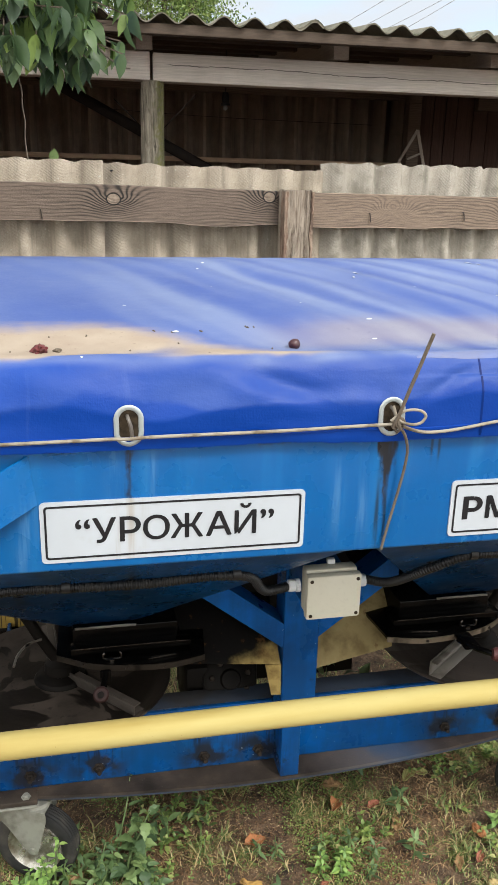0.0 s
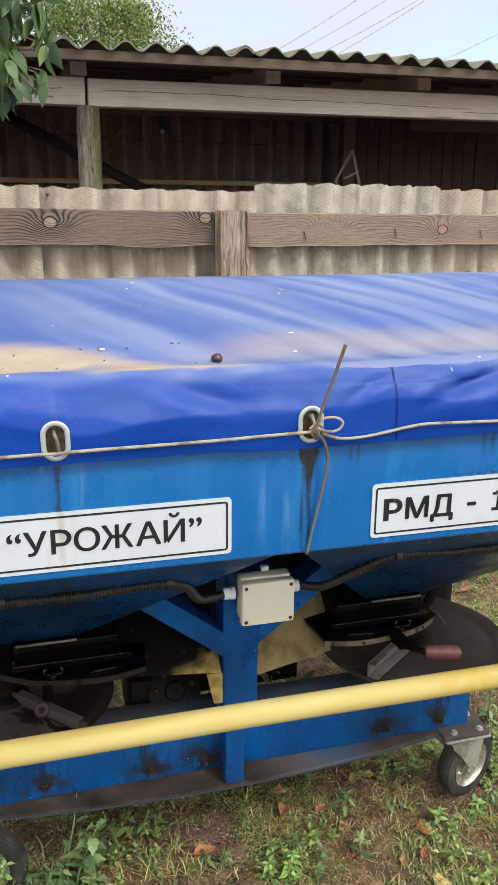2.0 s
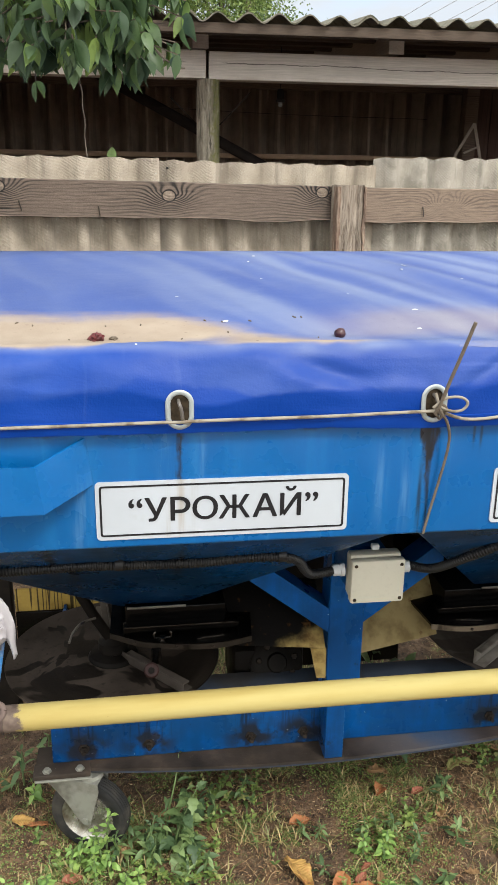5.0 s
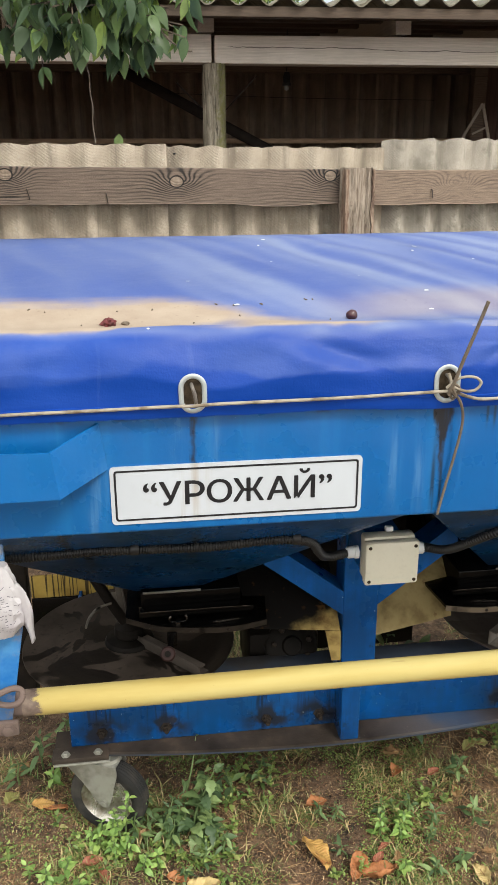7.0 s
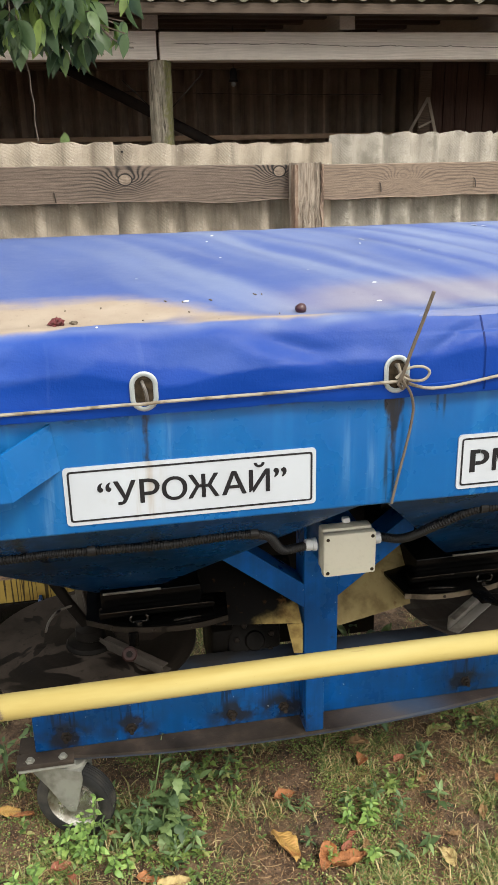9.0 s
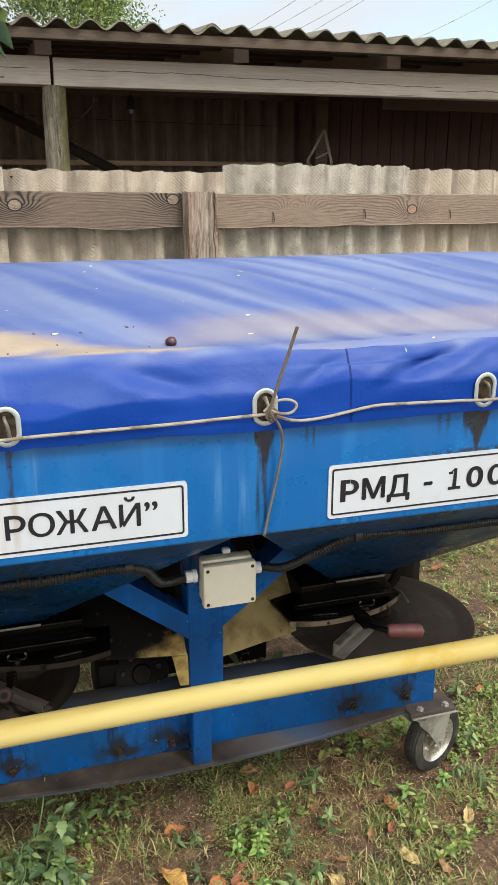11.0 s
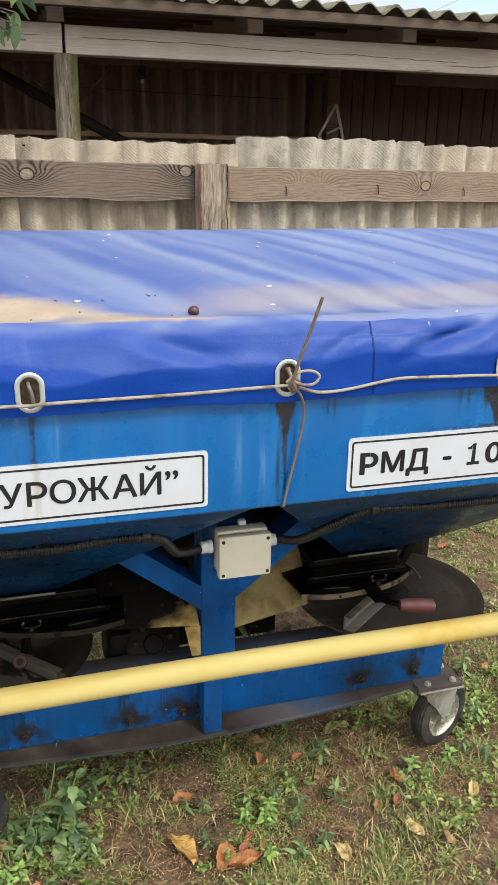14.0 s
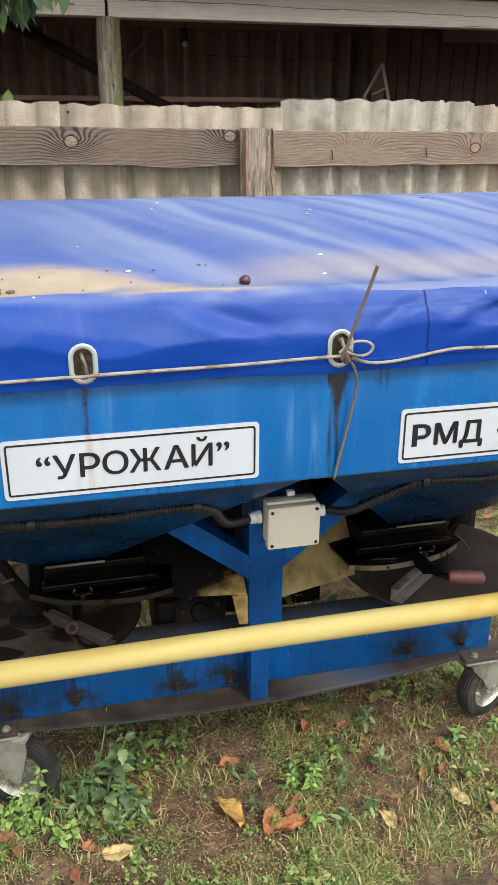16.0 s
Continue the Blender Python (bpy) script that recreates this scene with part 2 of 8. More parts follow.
def wood(name, light, dark, along=(1.5, 26, 26), knots=(), swirls=(), rings=70.0, rough=0.85, axis=2, core=(0.30, 0.19, 0.13), moss=0.0, grain=1.0, splits=(), figure=0.62):
    """Weathered timber; knots are places (x, z) of the object round which the grain bends."""
    n = Nodes(name)
    warp = n.noise(1.0, 2.0, n.vec(tuple(0.9 * a for a in (along[0], along[1] * 0.16, along[2] * 0.16))))
    h = n.op("ADD", n.op("MULTIPLY", n.axis(axis), rings), n.op("MULTIPLY", warp, 0.085 * rings))
    flame = n.noise(1.0, 2.0, n.vec((along[0] * 3.2, along[1] * 0.45, along[2] * 0.45)))
    h = n.op("ADD", h, n.op("MULTIPLY", flame, 0.035 * rings))
    if knots or swirls:
        h = n.op("ADD", h, n.op("MULTIPLY", blob(n, tuple(knots) + tuple(swirls), 0.080, 0.050), 0.085 * rings))
    jitter = n.noise(1.0, 3.0, n.vec(tuple(a * 1.5 for a in along)))
    line = n.op("ADD", n.op("MULTIPLY", n.op("SINE", n.op("ADD", n.op("MULTIPLY", h, 3.1416), n.op("MULTIPLY", jitter, 2.2))), 0.5), 0.5)
    fib = n.noise(1.0, 5.0, n.vec(tuple(a * 9 for a in along)), 0.7)
    strong = n.step(n.noise(1.0, 3.0, n.vec((along[0] * 1.6, along[1] * 0.35, along[2] * 0.35))), 0.34, 0.66, 0.05, 0.26)
    if knots:
        strong = n.op("ADD", strong, n.op("MULTIPLY", blob(n, knots, 0.115, 0.075), figure))
    tone = n.op("ADD", n.op("MULTIPLY", n.op("MULTIPLY", n.op("POWER", line, 2.0), strong), grain), n.op("MULTIPLY", fib, 0.80))
    c = n.ramp(tone, [(0.25, light), (0.52, tuple(0.5 * (a + b) for a, b in zip(light, dark))), (0.88, dark)])
    c = n.mix(n.step(n.noise(3.0, 5.0), 0.45, 0.75, 0.0, 0.5), c, tuple(0.55 * v for v in light))
    c = n.mix(n.step(n.noise(1.0, 4.0, n.vec(tuple(a * 0.7 for a in along))), 0.50, 0.72, 0.0, 0.35), c, tuple(0.45 * v for v in light))
    if moss:
        c = n.mix(n.step(n.noise(9.0, 6.0), 0.47, 0.60, 0.0, moss), c, (0.10, 0.12, 0.035))
    if knots:
        k = n.op("ADD", blob(n, knots, 0.027, 0.021), n.op("MULTIPLY", n.op("SUBTRACT", n.noise(30.0, 3.0), 0.5), 0.16))
        c = n.mix(n.step(k, 0.20, 0.30), c, tuple(0.45 * v for v in dark))
        inner = n.mix(n.step(n.noise(60.0, 5.0), 0.35, 0.65), core, tuple(0.62 * v for v in core))
        c = n.mix(n.step(k, 0.36, 0.46), c, inner)
    crack = n.step(n.noise(1.0, 3.0, n.vec((0.8 * along[0], along[1] * 1.1, along[2] * 1.1))), 0.70, 0.73)
    for z0, xa, xb, fall in splits:  # long drying cracks
        x = n.axis(0)
        mid = n.op("ADD", z0, n.op("ADD", n.op("MULTIPLY", n.op("SUBTRACT", x, xa), fall), n.op("MULTIPLY", n.op("SUBTRACT", n.noise(1.0, 6.0, n.vec((2.2, 0.0, 0.0)), 0.65), 0.5), 0.055)))
        thick = n.op("ADD", n.op("MULTIPLY", n.noise(1.0, 3.0, n.vec((7.0, 0.0, 0.0))), 0.0055), -0.0008)
        cut = n.op("LESS_THAN", n.op("ABSOLUTE", n.op("SUBTRACT", n.axis(2), mid)), thick)
        cut = n.op("MULTIPLY", cut, n.op("MULTIPLY", n.step(x, xa, xa + 0.05), n.step(x, xb - 0.05, xb, 1.0, 0.0)))
        crack = n.op("MAXIMUM", crack, cut)
    c = n.mix(n.op("MULTIPLY", crack, 0.85), c, tuple(0.3 * v for v in dark))
    n.bump(n.op("SUBTRACT", n.op("MULTIPLY", tone, -1.0), n.op("MULTIPLY", crack, 0.8)), 0.6, 0.004)
    return n.done(c, rough)


def log_bark(name, pale, mid, dark, moss_from=9.0, moss=0.8):
    """A barkless log: long pale fibres, dark fissures, moss on its damp side."""
    n = Nodes(name)
    fib = n.noise(1.0, 7.0, n.vec((62, 62, 7.0)), 0.7, 0.8)
    wide = n.noise(1.0, 5.0, n.vec((30, 30, 5.0)), 0.6, 0.9)
    c = n.ramp(fib, [(0.32, dark), (0.47, mid), (0.62, pale)])
    c = n.mix(n.step(wide, 0.58, 0.66, 0.0, 0.85), c, tuple(0.6 * v for v in dark))
    c = n.mix(n.step(n.noise(5.0, 6.0), 0.42, 0.66, 0.0, 0.55), c, tuple(0.55 * v for v in mid))
    side = n.step(n.op("ADD", n.axis(0), n.op("MULTIPLY", n.op("SUBTRACT", n.noise(16.0, 6.0), 0.5), 0.14)), moss_from - 0.015, moss_from + 0.03)
    c = n.mix(n.op("MULTIPLY", n.op("MULTIPLY", side, moss), n.step(n.noise(60.0, 5.0), 0.35, 0.6, 0.4, 1.0)), c, n.mix(n.noise(30.0, 4.0), (0.09, 0.10, 0.02), (0.20, 0.19, 0.05)))
    n.bump(n.op("SUBTRACT", fib, n.op("MULTIPLY", n.step(wide, 0.5, 0.62), 0.9)), 0.9, 0.008)
    return n.done(c, 0.9)


def slate(name, light, dark, moss=0.0, weave=True):
    n = Nodes(name)
    big, mid, small = n.noise(1.7, 6.0), n.noise(9.0, 6.0), n.noise(210.0, 3.0)
    c = n.ramp(n.op("ADD", n.op("MULTIPLY", big, 0.5), n.op("MULTIPLY", mid, 0.5)), [(0.33, dark), (0.5, tuple(0.5 * (a + b) for a, b in zip(light, dark))), (0.66, light)])
    c = n.mix(n.step(n.noise(1.0, 5.0, n.vec((16, 16, 1.3))), 0.48, 0.70, 0.0, 0.72), c, tuple(0.62 * v for v in dark))
    c = n.mix(n.step(small, 0.48, 0.66, 0.0, 0.34), c, tuple(0.5 * v for v in dark))
    c = n.mix(n.step(n.noise(150.0, 5.0, None, 0.7), 0.54, 0.70, 0.0, 0.26), c, tuple(0.5 * v for v in dark))
    c = n.mix(n.step(n.noise(120.0, 3.0), 0.62, 0.72, 0.0, 0.5), c, tuple(min(0.7, 1.45 * v) for v in light))
    tint = n.rand()
    c = n.mix(n.op("MULTIPLY", tint, 0.25), c, tuple(0.8 * v for v in (0.40, 0.36, 0.29)))
    if moss:
        c = n.mix(n.step(n.noise(14.0, 7.0), 0.50, 0.66, 0.0, moss), c, (0.06, 0.065, 0.035))
    h = small
    if weave:
        w = n.t.nodes.new("ShaderNodeTexWave")
        w.inputs["Scale"].default_value = 85.0
        w.inputs["Distortion"].default_value = 1.5
        w.inputs["Detail"].default_value = 1.0
        n.t.links.new(n.vec((1, 1, 1), (0, 38, 0)), w.inputs["Vector"])
        h = n.op("ADD", n.op("MULTIPLY", w.outputs["Fac"], 0.6), small)
        c = n.mix(n.op("MULTIPLY", w.outputs["Fac"], 0.28), c, tuple(0.5 * v for v in dark))
    n.bump(n.op("ADD", h, n.op("MULTIPLY", mid, 2.0)), 0.7, 0.003)
    return n.done(c, 0.92)


def leafy(name, stops, rough=0.45, island=True, back=0.25):
    n = Nodes(name)
    c = n.ramp(n.rand(island), stops)
    c = n.mix(n.step(n.noise(70.0, 4.0), 0.5, 0.8, 0.0, 0.35), c, tuple(0.5 * v for v in stops[0][1]))
    n.bump(n.noise(160.0, 2.0), 0.2, 0.001)
    m = n.done(c, rough)
    tr = n.t.nodes.new("ShaderNodeBsdfTranslucent")
    n.put(c, tr.inputs["Color"])
    mx = n.t.nodes.new("ShaderNodeMixShader")
    mx.inputs[0].default_value = back
    n.t.links.new(n.b.outputs["BSDF"], mx.inputs[1])
    n.t.links.new(tr.outputs["BSDF"], mx.inputs[2])
    n.t.links.new(mx.outputs[0], n.out.inputs["Surface"])
    return m


def fallen(name, base, spot):
    """A dry leaf: veins, brown blotches and a paler side."""
    n = Nodes(name)
    blot = n.noise(45.0, 6.0, None, 0.65)
    c = n.mix(n.step(n.noise(14.0, 4.0), 0.35, 0.65), tuple(0.72 * v for v in base), base)
    c = n.mix(n.step(blot, 0.52, 0.68, 0.0, 0.8), c, spot)
    c = n.mix(n.step(n.axis(1), -0.002, 0.016, 0.0, 0.30), c, tuple(min(0.7, 1.35 * v) for v in base))
    vein = n.op("SINE", n.op("MULTIPLY", n.op("SUBTRACT", n.axis(0), n.op("MULTIPLY", n.op("ABSOLUTE", n.axis(1)), 0.8)), 900.0))
    c = n.mix(n.step(vein, 0.8, 1.0, 0.0, 0.10), c, spot)
    n.bump(n.op("ADD", vein, n.op("MULTIPLY", blot, 4.0)), 0.35, 0.001)
    return n.done(c, 0.62, Specular_IOR_Level=0.35)


def tarp_cloth():
    n = Nodes("tarp_cloth")
    x, y, z = n.axis(0), n.axis(1), n.axis(2)
    big, fine = n.noise(3.0, 6.0), n.noise(260.0, 2.0)
    c = n.ramp(big, [(0.3, (0.0013, 0.030, 0.210)), (0.6, (0.0018, 0.036, 0.24)), (0.8, (0.0035, 0.045, 0.27))])
    # dust on the top, with some sky gloss put into its pale colour, drawn out along the folds, thicker where water has
    # stood behind the front edge
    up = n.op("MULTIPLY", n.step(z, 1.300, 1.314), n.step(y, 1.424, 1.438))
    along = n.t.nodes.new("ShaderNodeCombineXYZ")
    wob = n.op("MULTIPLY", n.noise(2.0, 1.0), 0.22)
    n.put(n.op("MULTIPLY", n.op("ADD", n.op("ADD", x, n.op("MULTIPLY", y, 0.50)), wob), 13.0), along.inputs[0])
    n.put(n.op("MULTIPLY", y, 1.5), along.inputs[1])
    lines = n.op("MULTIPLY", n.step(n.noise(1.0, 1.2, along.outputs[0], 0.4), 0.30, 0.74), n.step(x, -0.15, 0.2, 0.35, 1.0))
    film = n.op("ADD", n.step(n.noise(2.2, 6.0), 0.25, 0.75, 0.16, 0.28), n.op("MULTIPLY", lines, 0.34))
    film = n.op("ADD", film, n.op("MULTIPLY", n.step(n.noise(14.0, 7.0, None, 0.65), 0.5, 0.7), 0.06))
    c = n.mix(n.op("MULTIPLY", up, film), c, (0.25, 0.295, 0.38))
    # paler upper flap: the sky's sheen on the leaning cloth, put into the colour
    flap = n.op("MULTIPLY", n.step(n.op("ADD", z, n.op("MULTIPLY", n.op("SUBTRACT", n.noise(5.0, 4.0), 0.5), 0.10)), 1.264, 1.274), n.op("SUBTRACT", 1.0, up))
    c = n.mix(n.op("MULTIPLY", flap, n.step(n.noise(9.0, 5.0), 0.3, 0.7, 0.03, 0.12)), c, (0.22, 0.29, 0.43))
    wipe = n.op("MULTIPLY", n.step(n.noise(1.0, 4.0, n.vec((60, 10, 5))), 0.62, 0.76, 0.0, 0.07), n.op("SUBTRACT", 1.0, up))
    c = n.mix(wipe, c, (0.16, 0.22, 0.38))
    nick = n.op("MULTIPLY", n.step(n.noise(1.0, 1.0, n.vec((170, 20, 34))), 0.80, 0.83, 0.0, 0.7), n.op("SUBTRACT", 1.0, up))
    c = n.mix(nick, c, (0.45, 0.50, 0.58))
    ragged = n.op("MULTIPLY", n.op("SUBTRACT", n.noise(4.0, 5.0), 0.5), 0.10)
    ragged = n.op("ADD", ragged, n.op("MULTIPLY", n.op("SUBTRACT", n.noise(30.0, 6.0), 0.5), 0.03))
    yy = n.op("ADD", y, ragged)
    tongue = n.op("MULTIPLY", blob(n, [(-0.045, 1.33)], 0.05, 1.0), 0.05)
    lo = n.step(n.op("SUBTRACT", n.op("ADD", y, n.op("MULTIPLY", ragged, 0.35)), tongue), 1.436, 1.452)
    slant = n.op("MULTIPLY", n.op("MAXIMUM", n.op("SUBTRACT", x, 0.0), 0.0), 0.65)
    hi = n.step(n.op("ADD", n.op("ADD", yy, slant), n.op("MULTIPLY", n.op("SUBTRACT", n.noise(1.0, 5.0, n.vec((5, 30, 5))), 0.5), 0.07)), 1.60, 1.68, 1.0, 0.0)
    silt = n.op("MULTIPLY", lo, hi)
    band = n.op("MULTIPLY", n.op("MULTIPLY", n.step(yy, 1.48, 1.56), n.step(yy, 1.60, 1.70, 1.0, 0.0)), n.step(x, 0.15, 0.4, 0.0, 0.42))
    mud = n.ramp(n.noise(16.0, 5.0), [(0.3, (0.285, 0.225, 0.165)), (0.7, (0.345, 0.285, 0.215))])
    mud = n.mix(n.step(n.noise(90.0, 3.0), 0.62, 0.75, 0.0, 0.5), mud, (0.20, 0.155, 0.10))
    gap = n.op("MULTIPLY", blob(n, [(0.03, 1.33)], 0.055, 1.0), n.step(n.op("ADD", yy, n.op("MULTIPLY", n.op("SUBTRACT", x, 0.03), -0.5)), 1.475, 1.535, 0.85, 0.0))
    silt = n.op("MULTIPLY", silt, n.op("SUBTRACT", 1.0, n.op("MINIMUM", gap, 1.0)))
    soil = n.op("MINIMUM", n.op("MULTIPLY", n.op("ADD", n.op("MULTIPLY", silt, 0.95), band), up), 0.95)
    c = n.mix(soil, c, mud)
    weave = n.op("ADD", n.op("SINE", n.op("MULTIPLY", x, 2600.0)), n.op("SINE", n.op("MULTIPLY", n.op("ADD", z, y), 2600.0)))
    n.bump(n.op("ADD", n.op("ADD", fine, n.op("MULTIPLY", weave, 0.03)), n.op("ADD", n.op("MULTIPLY", n.noise(22.0, 5.0), 3.0), n.op("MULTIPLY", n.noise(1.0, 5.0, n.vec((9, 12, 34), (0, 12, 0)), 0.45), 4.5))), 0.20, 0.0016)
    rough = n.op("ADD", n.step(big, 0.3, 0.7, 0.42, 0.52), n.op("MULTIPLY", soil, 0.45))
    return n.done(c, rough, Specular_IOR_Level=0.17)


def ground_soil():
    n = Nodes("ground_soil")
    a, b, d, e = n.noise(1.6, 6.0), n.noise(15.0, 8.0, None, 0.7), n.noise(90.0, 6.0, None, 0.7), n.noise(300.0, 3.0)
    c = n.ramp(b, [(0.34, (0.030, 0.019, 0.012)), (0.50, (0.130, 0.078, 0.047)), (0.68, (0.31, 0.20, 0.12))])
    c = n.mix(n.step(a, 0.5, 0.7, 0.0, 0.35), c, (0.085, 0.085, 0.035))
    c = n.mix(n.step(d, 0.55, 0.67, 0.0, 0.6), c, (0.30, 0.215, 0.13))
    c = n.mix(n.step(d, 0.34, 0.44, 0.85, 0.0), c, (0.022, 0.016, 0.012))
    c = n.mix(n.step(e, 0.60, 0.70, 0.0, 0.5), c, (0.34, 0.28, 0.20))
    n.bump(n.op("ADD", d, b), 1.0, 0.016)
    return n.done(c, 0.95)


def stained(name, cx, cy, dark, pale, amount):
    """A turned disc: scuffs run round it, with soft patches of dried slurry."""
    n = Nodes(name)
    dx, dy = n.op("SUBTRACT", n.axis(0), cx), n.op("SUBTRACT", n.axis(1), cy)
    r = n.op("SQRT", n.op("ADD", n.op("MULTIPLY", dx, dx), n.op("MULTIPLY", dy, dy)))
    polar = n.t.nodes.new("ShaderNodeCombineXYZ")
    n.put(n.op("MULTIPLY", r, 70.0), polar.inputs[0])
    n.put(n.op("MULTIPLY", n.op("ARCTAN2", dy, dx), 1.3), polar.inputs[1])
    scuff = n.noise(1.0, 4.0, polar.outputs[0])
    n.put(n.op("MULTIPLY", r, 13.0), polar.inputs[2])
    pool = n.noise(5.5, 3.0, None, 0.5, 1.0)
    patch = n.op("MULTIPLY", n.step(pool, 0.495, 0.512), n.step(n.noise(10.0, 5.0), 0.30, 0.62, 0.35, 1.0))
    c = n.mix(n.step(scuff, 0.40, 0.70, 0.0, 0.45), dark, tuple(1.9 * v for v in dark))
    c = n.mix(n.op("MULTIPLY", patch, amount), c, pale)
    c = n.mix(n.step(n.noise(60.0, 5.0), 0.55, 0.75, 0.0, 0.5), c, tuple(0.5 * v for v in dark))
    c = n.mix(n.step(n.noise(240.0, 2.0), 0.76, 0.80, 0.0, 0.5), c, (0.16, 0.14, 0.11))
    n.bump(n.op("ADD", n.noise(120.0, 3.0), scuff), 0.2, 0.001)
    return n.done(c, n.step(patch, 0.0, 1.0, 0.42, 0.66), 0.0, Specular_IOR_Level=0.09)


def dripped_yellow():
    """Yellow sheet with black runs down it."""
    n = Nodes("dripped_yellow_sheet")
    line = n.noise(1.0, 2.0, n.vec((42, 0, 1.2)))
    c = n.ramp(n.noise(14.0, 5.0), [(0.3, (0.18, 0.115, 0.025)), (0.7, (0.34, 0.24, 0.06))])
    c = n.mix(n.step(n.op("ABSOLUTE", n.op("SUBTRACT", line, 0.5)), 0.012, 0.035, 0.9, 0.0), c, (0.012, 0.009, 0.006))
    c = n.mix(n.step(n.noise(6.0, 5.0), 0.55, 0.75, 0.0, 0.7), c, (0.03, 0.022, 0.014))
    return n.done(c, 0.7, Specular_IOR_Level=0.15)


def worn_bar():
    """Blue paint worn through to grey-brown steel."""
    n = Nodes("worn_blue_bar")
    a = n.noise(9.0, 7.0, None, 0.65)
    c = n.ramp(n.noise(20.0, 5.0), [(0.35, (0.012, 0.12, 0.36)), (0.65, (0.06, 0.22, 0.46))])
    c = n.mix(n.step(a, 0.47, 0.58, 0.0, 0.9), c, n.mix(n.noise(60.0, 5.0), (0.13, 0.115, 0.10), (0.26, 0.25, 0.245)))
    c = n.mix(n.step(n.noise(5.0, 6.0), 0.52, 0.7, 0.0, 0.7), c, (0.055, 0.04, 0.03))
    n.bump(n.noise(90.0, 4.0), 0.3, 0.001)
    return n.done(c, 0.55, Specular_IOR_Level=0.3)


def sign_face():
    """White enamel with rusty water runs and faint dirt."""
    n = Nodes("sign_enamel")
    c = n.ramp(n.noise(6.0, 6.0), [(0.35, (0.395, 0.422, 0.455)), (0.65, (0.432, 0.465, 0.505))])
    fine = n.noise(1.0, 5.0, n.vec((260, 40, 9)))
    run = n.op("ADD", blob(n, [(0.003, 1.09)], 0.006, 0.09), n.op("MULTIPLY", blob(n, [(0.024, 1.10), (-0.018, 1.05)], 0.005, 0.06), 0.5))
    c = n.mix(n.op("MULTIPLY", n.op("MINIMUM", run, 1.0), n.step(fine, 0.36, 0.62, 0.1, 0.55)), c, (0.30, 0.235, 0.16))
    c = n.mix(n.step(n.noise(30.0, 6.0), 0.60, 0.78, 0.0, 0.25), c, (0.34, 0.32, 0.28))
    return n.done(c, 0.35)


def pipe_paint():
    """Matt yellow paint, scuffed, rusting through at the pipe's end."""
    n = Nodes("yellow_pipe_paint")
    x = n.axis(0)
    c = n.ramp(n.noise(1.0, 5.0, n.vec((3, 24, 24))), [(0.30, (0.330, 0.250, 0.075)), (0.52, (0.385, 0.310, 0.108)), (0.75, (0.415, 0.350, 0.140))])
    c = n.mix(n.op("MULTIPLY", blob(n, [(0.79, 0.66)], 0.09, 0.05), n.step(n.noise(34.0, 5.0), 0.4, 0.6, 0.2, 0.7)), c, (0.36, 0.235, 0.03))
    c = n.mix(n.step(n.noise(1.0, 4.0, n.vec((14, 90, 90))), 0.68, 0.76, 0.0, 0.45), c, (0.24, 0.17, 0.07))
    c = n.mix(n.step(n.noise(220.0, 2.0), 0.74, 0.79, 0.0, 0.6), c, (0.14, 0.09, 0.04))
    edge = n.op("ADD", x, n.op("MULTIPLY", n.op("SUBTRACT", n.noise(45.0, 6.0, None, 0.7), 0.5), 0.07))
    c = n.mix(n.step(edge, -0.292, -0.280, 1.0, 0.0), c, n.ramp(n.noise(50.0, 5.0), [(0.3, (0.085, 0.060, 0.050)), (0.7, (0.19, 0.145, 0.115))]))
    n.bump(n.noise(120.0, 4.0), 0.15, 0.001)
    return n.done(c, 0.7, Specular_IOR_Level=0.25)


def sooty_sheet(name, level, rise, tan_dark, tan, soot, spread):
    """Yellow sheet that is black with grease but for its rubbed lower edge."""
    n = Nodes(name)
    z, x = n.axis(2), n.axis(0)
    edge = n.op("ADD", n.op("SUBTRACT", z, n.op("MULTIPLY", n.op("SUBTRACT", x, 0.2), rise)), n.op("MULTIPLY", n.noise(18.0, 6.0), spread))
    c = n.mix(n.step(edge, level, level + 0.03), n.ramp(n.noise(25.0, 5.0), [(0.35, tan_dark), (0.6, tan)]), soot)
    c = n.mix(n.step(n.noise(40.0, 6.0), 0.60, 0.72, 0.0, 0.6), c, (0.085, 0.040, 0.012))
    return n.done(c, 0.7, Specular_IOR_Level=0.08)


def rusty_flange():
    n = Nodes("rusty_flange")
    big, mid, fine = n.noise(3.2, 5.0), n.noise(13.0, 6.0), n.noise(150.0, 4.0)
    c = n.ramp(mid, [(0.3, (0.020, 0.0155, 0.012)), (0.55, (0.043, 0.033, 0.026)), (0.75, (0.085, 0.062, 0.046))])
    c = n.mix(n.step(n.axis(0), 0.42, 0.62, 0.0, 0.6), c, n.mix(n.step(big, 0.42, 0.6), (0.13, 0.12, 0.125), (0.05, 0.10, 0.19)))
    c = n.mix(n.step(n.axis(0), 0.66, 0.80, 0.0, 0.9), c, n.ramp(mid, [(0.3, (0.030, 0.023, 0.019)), (0.7, (0.072, 0.052, 0.041))]))
    c = n.mix(n.step(fine, 0.66, 0.8, 0.0, 0.4), c, (0.30, 0.26, 0.21))
    n.bump(n.op("ADD", fine, mid), 0.4, 0.002)
    return n.done(c, 0.62, Specular_IOR_Level=0.22)


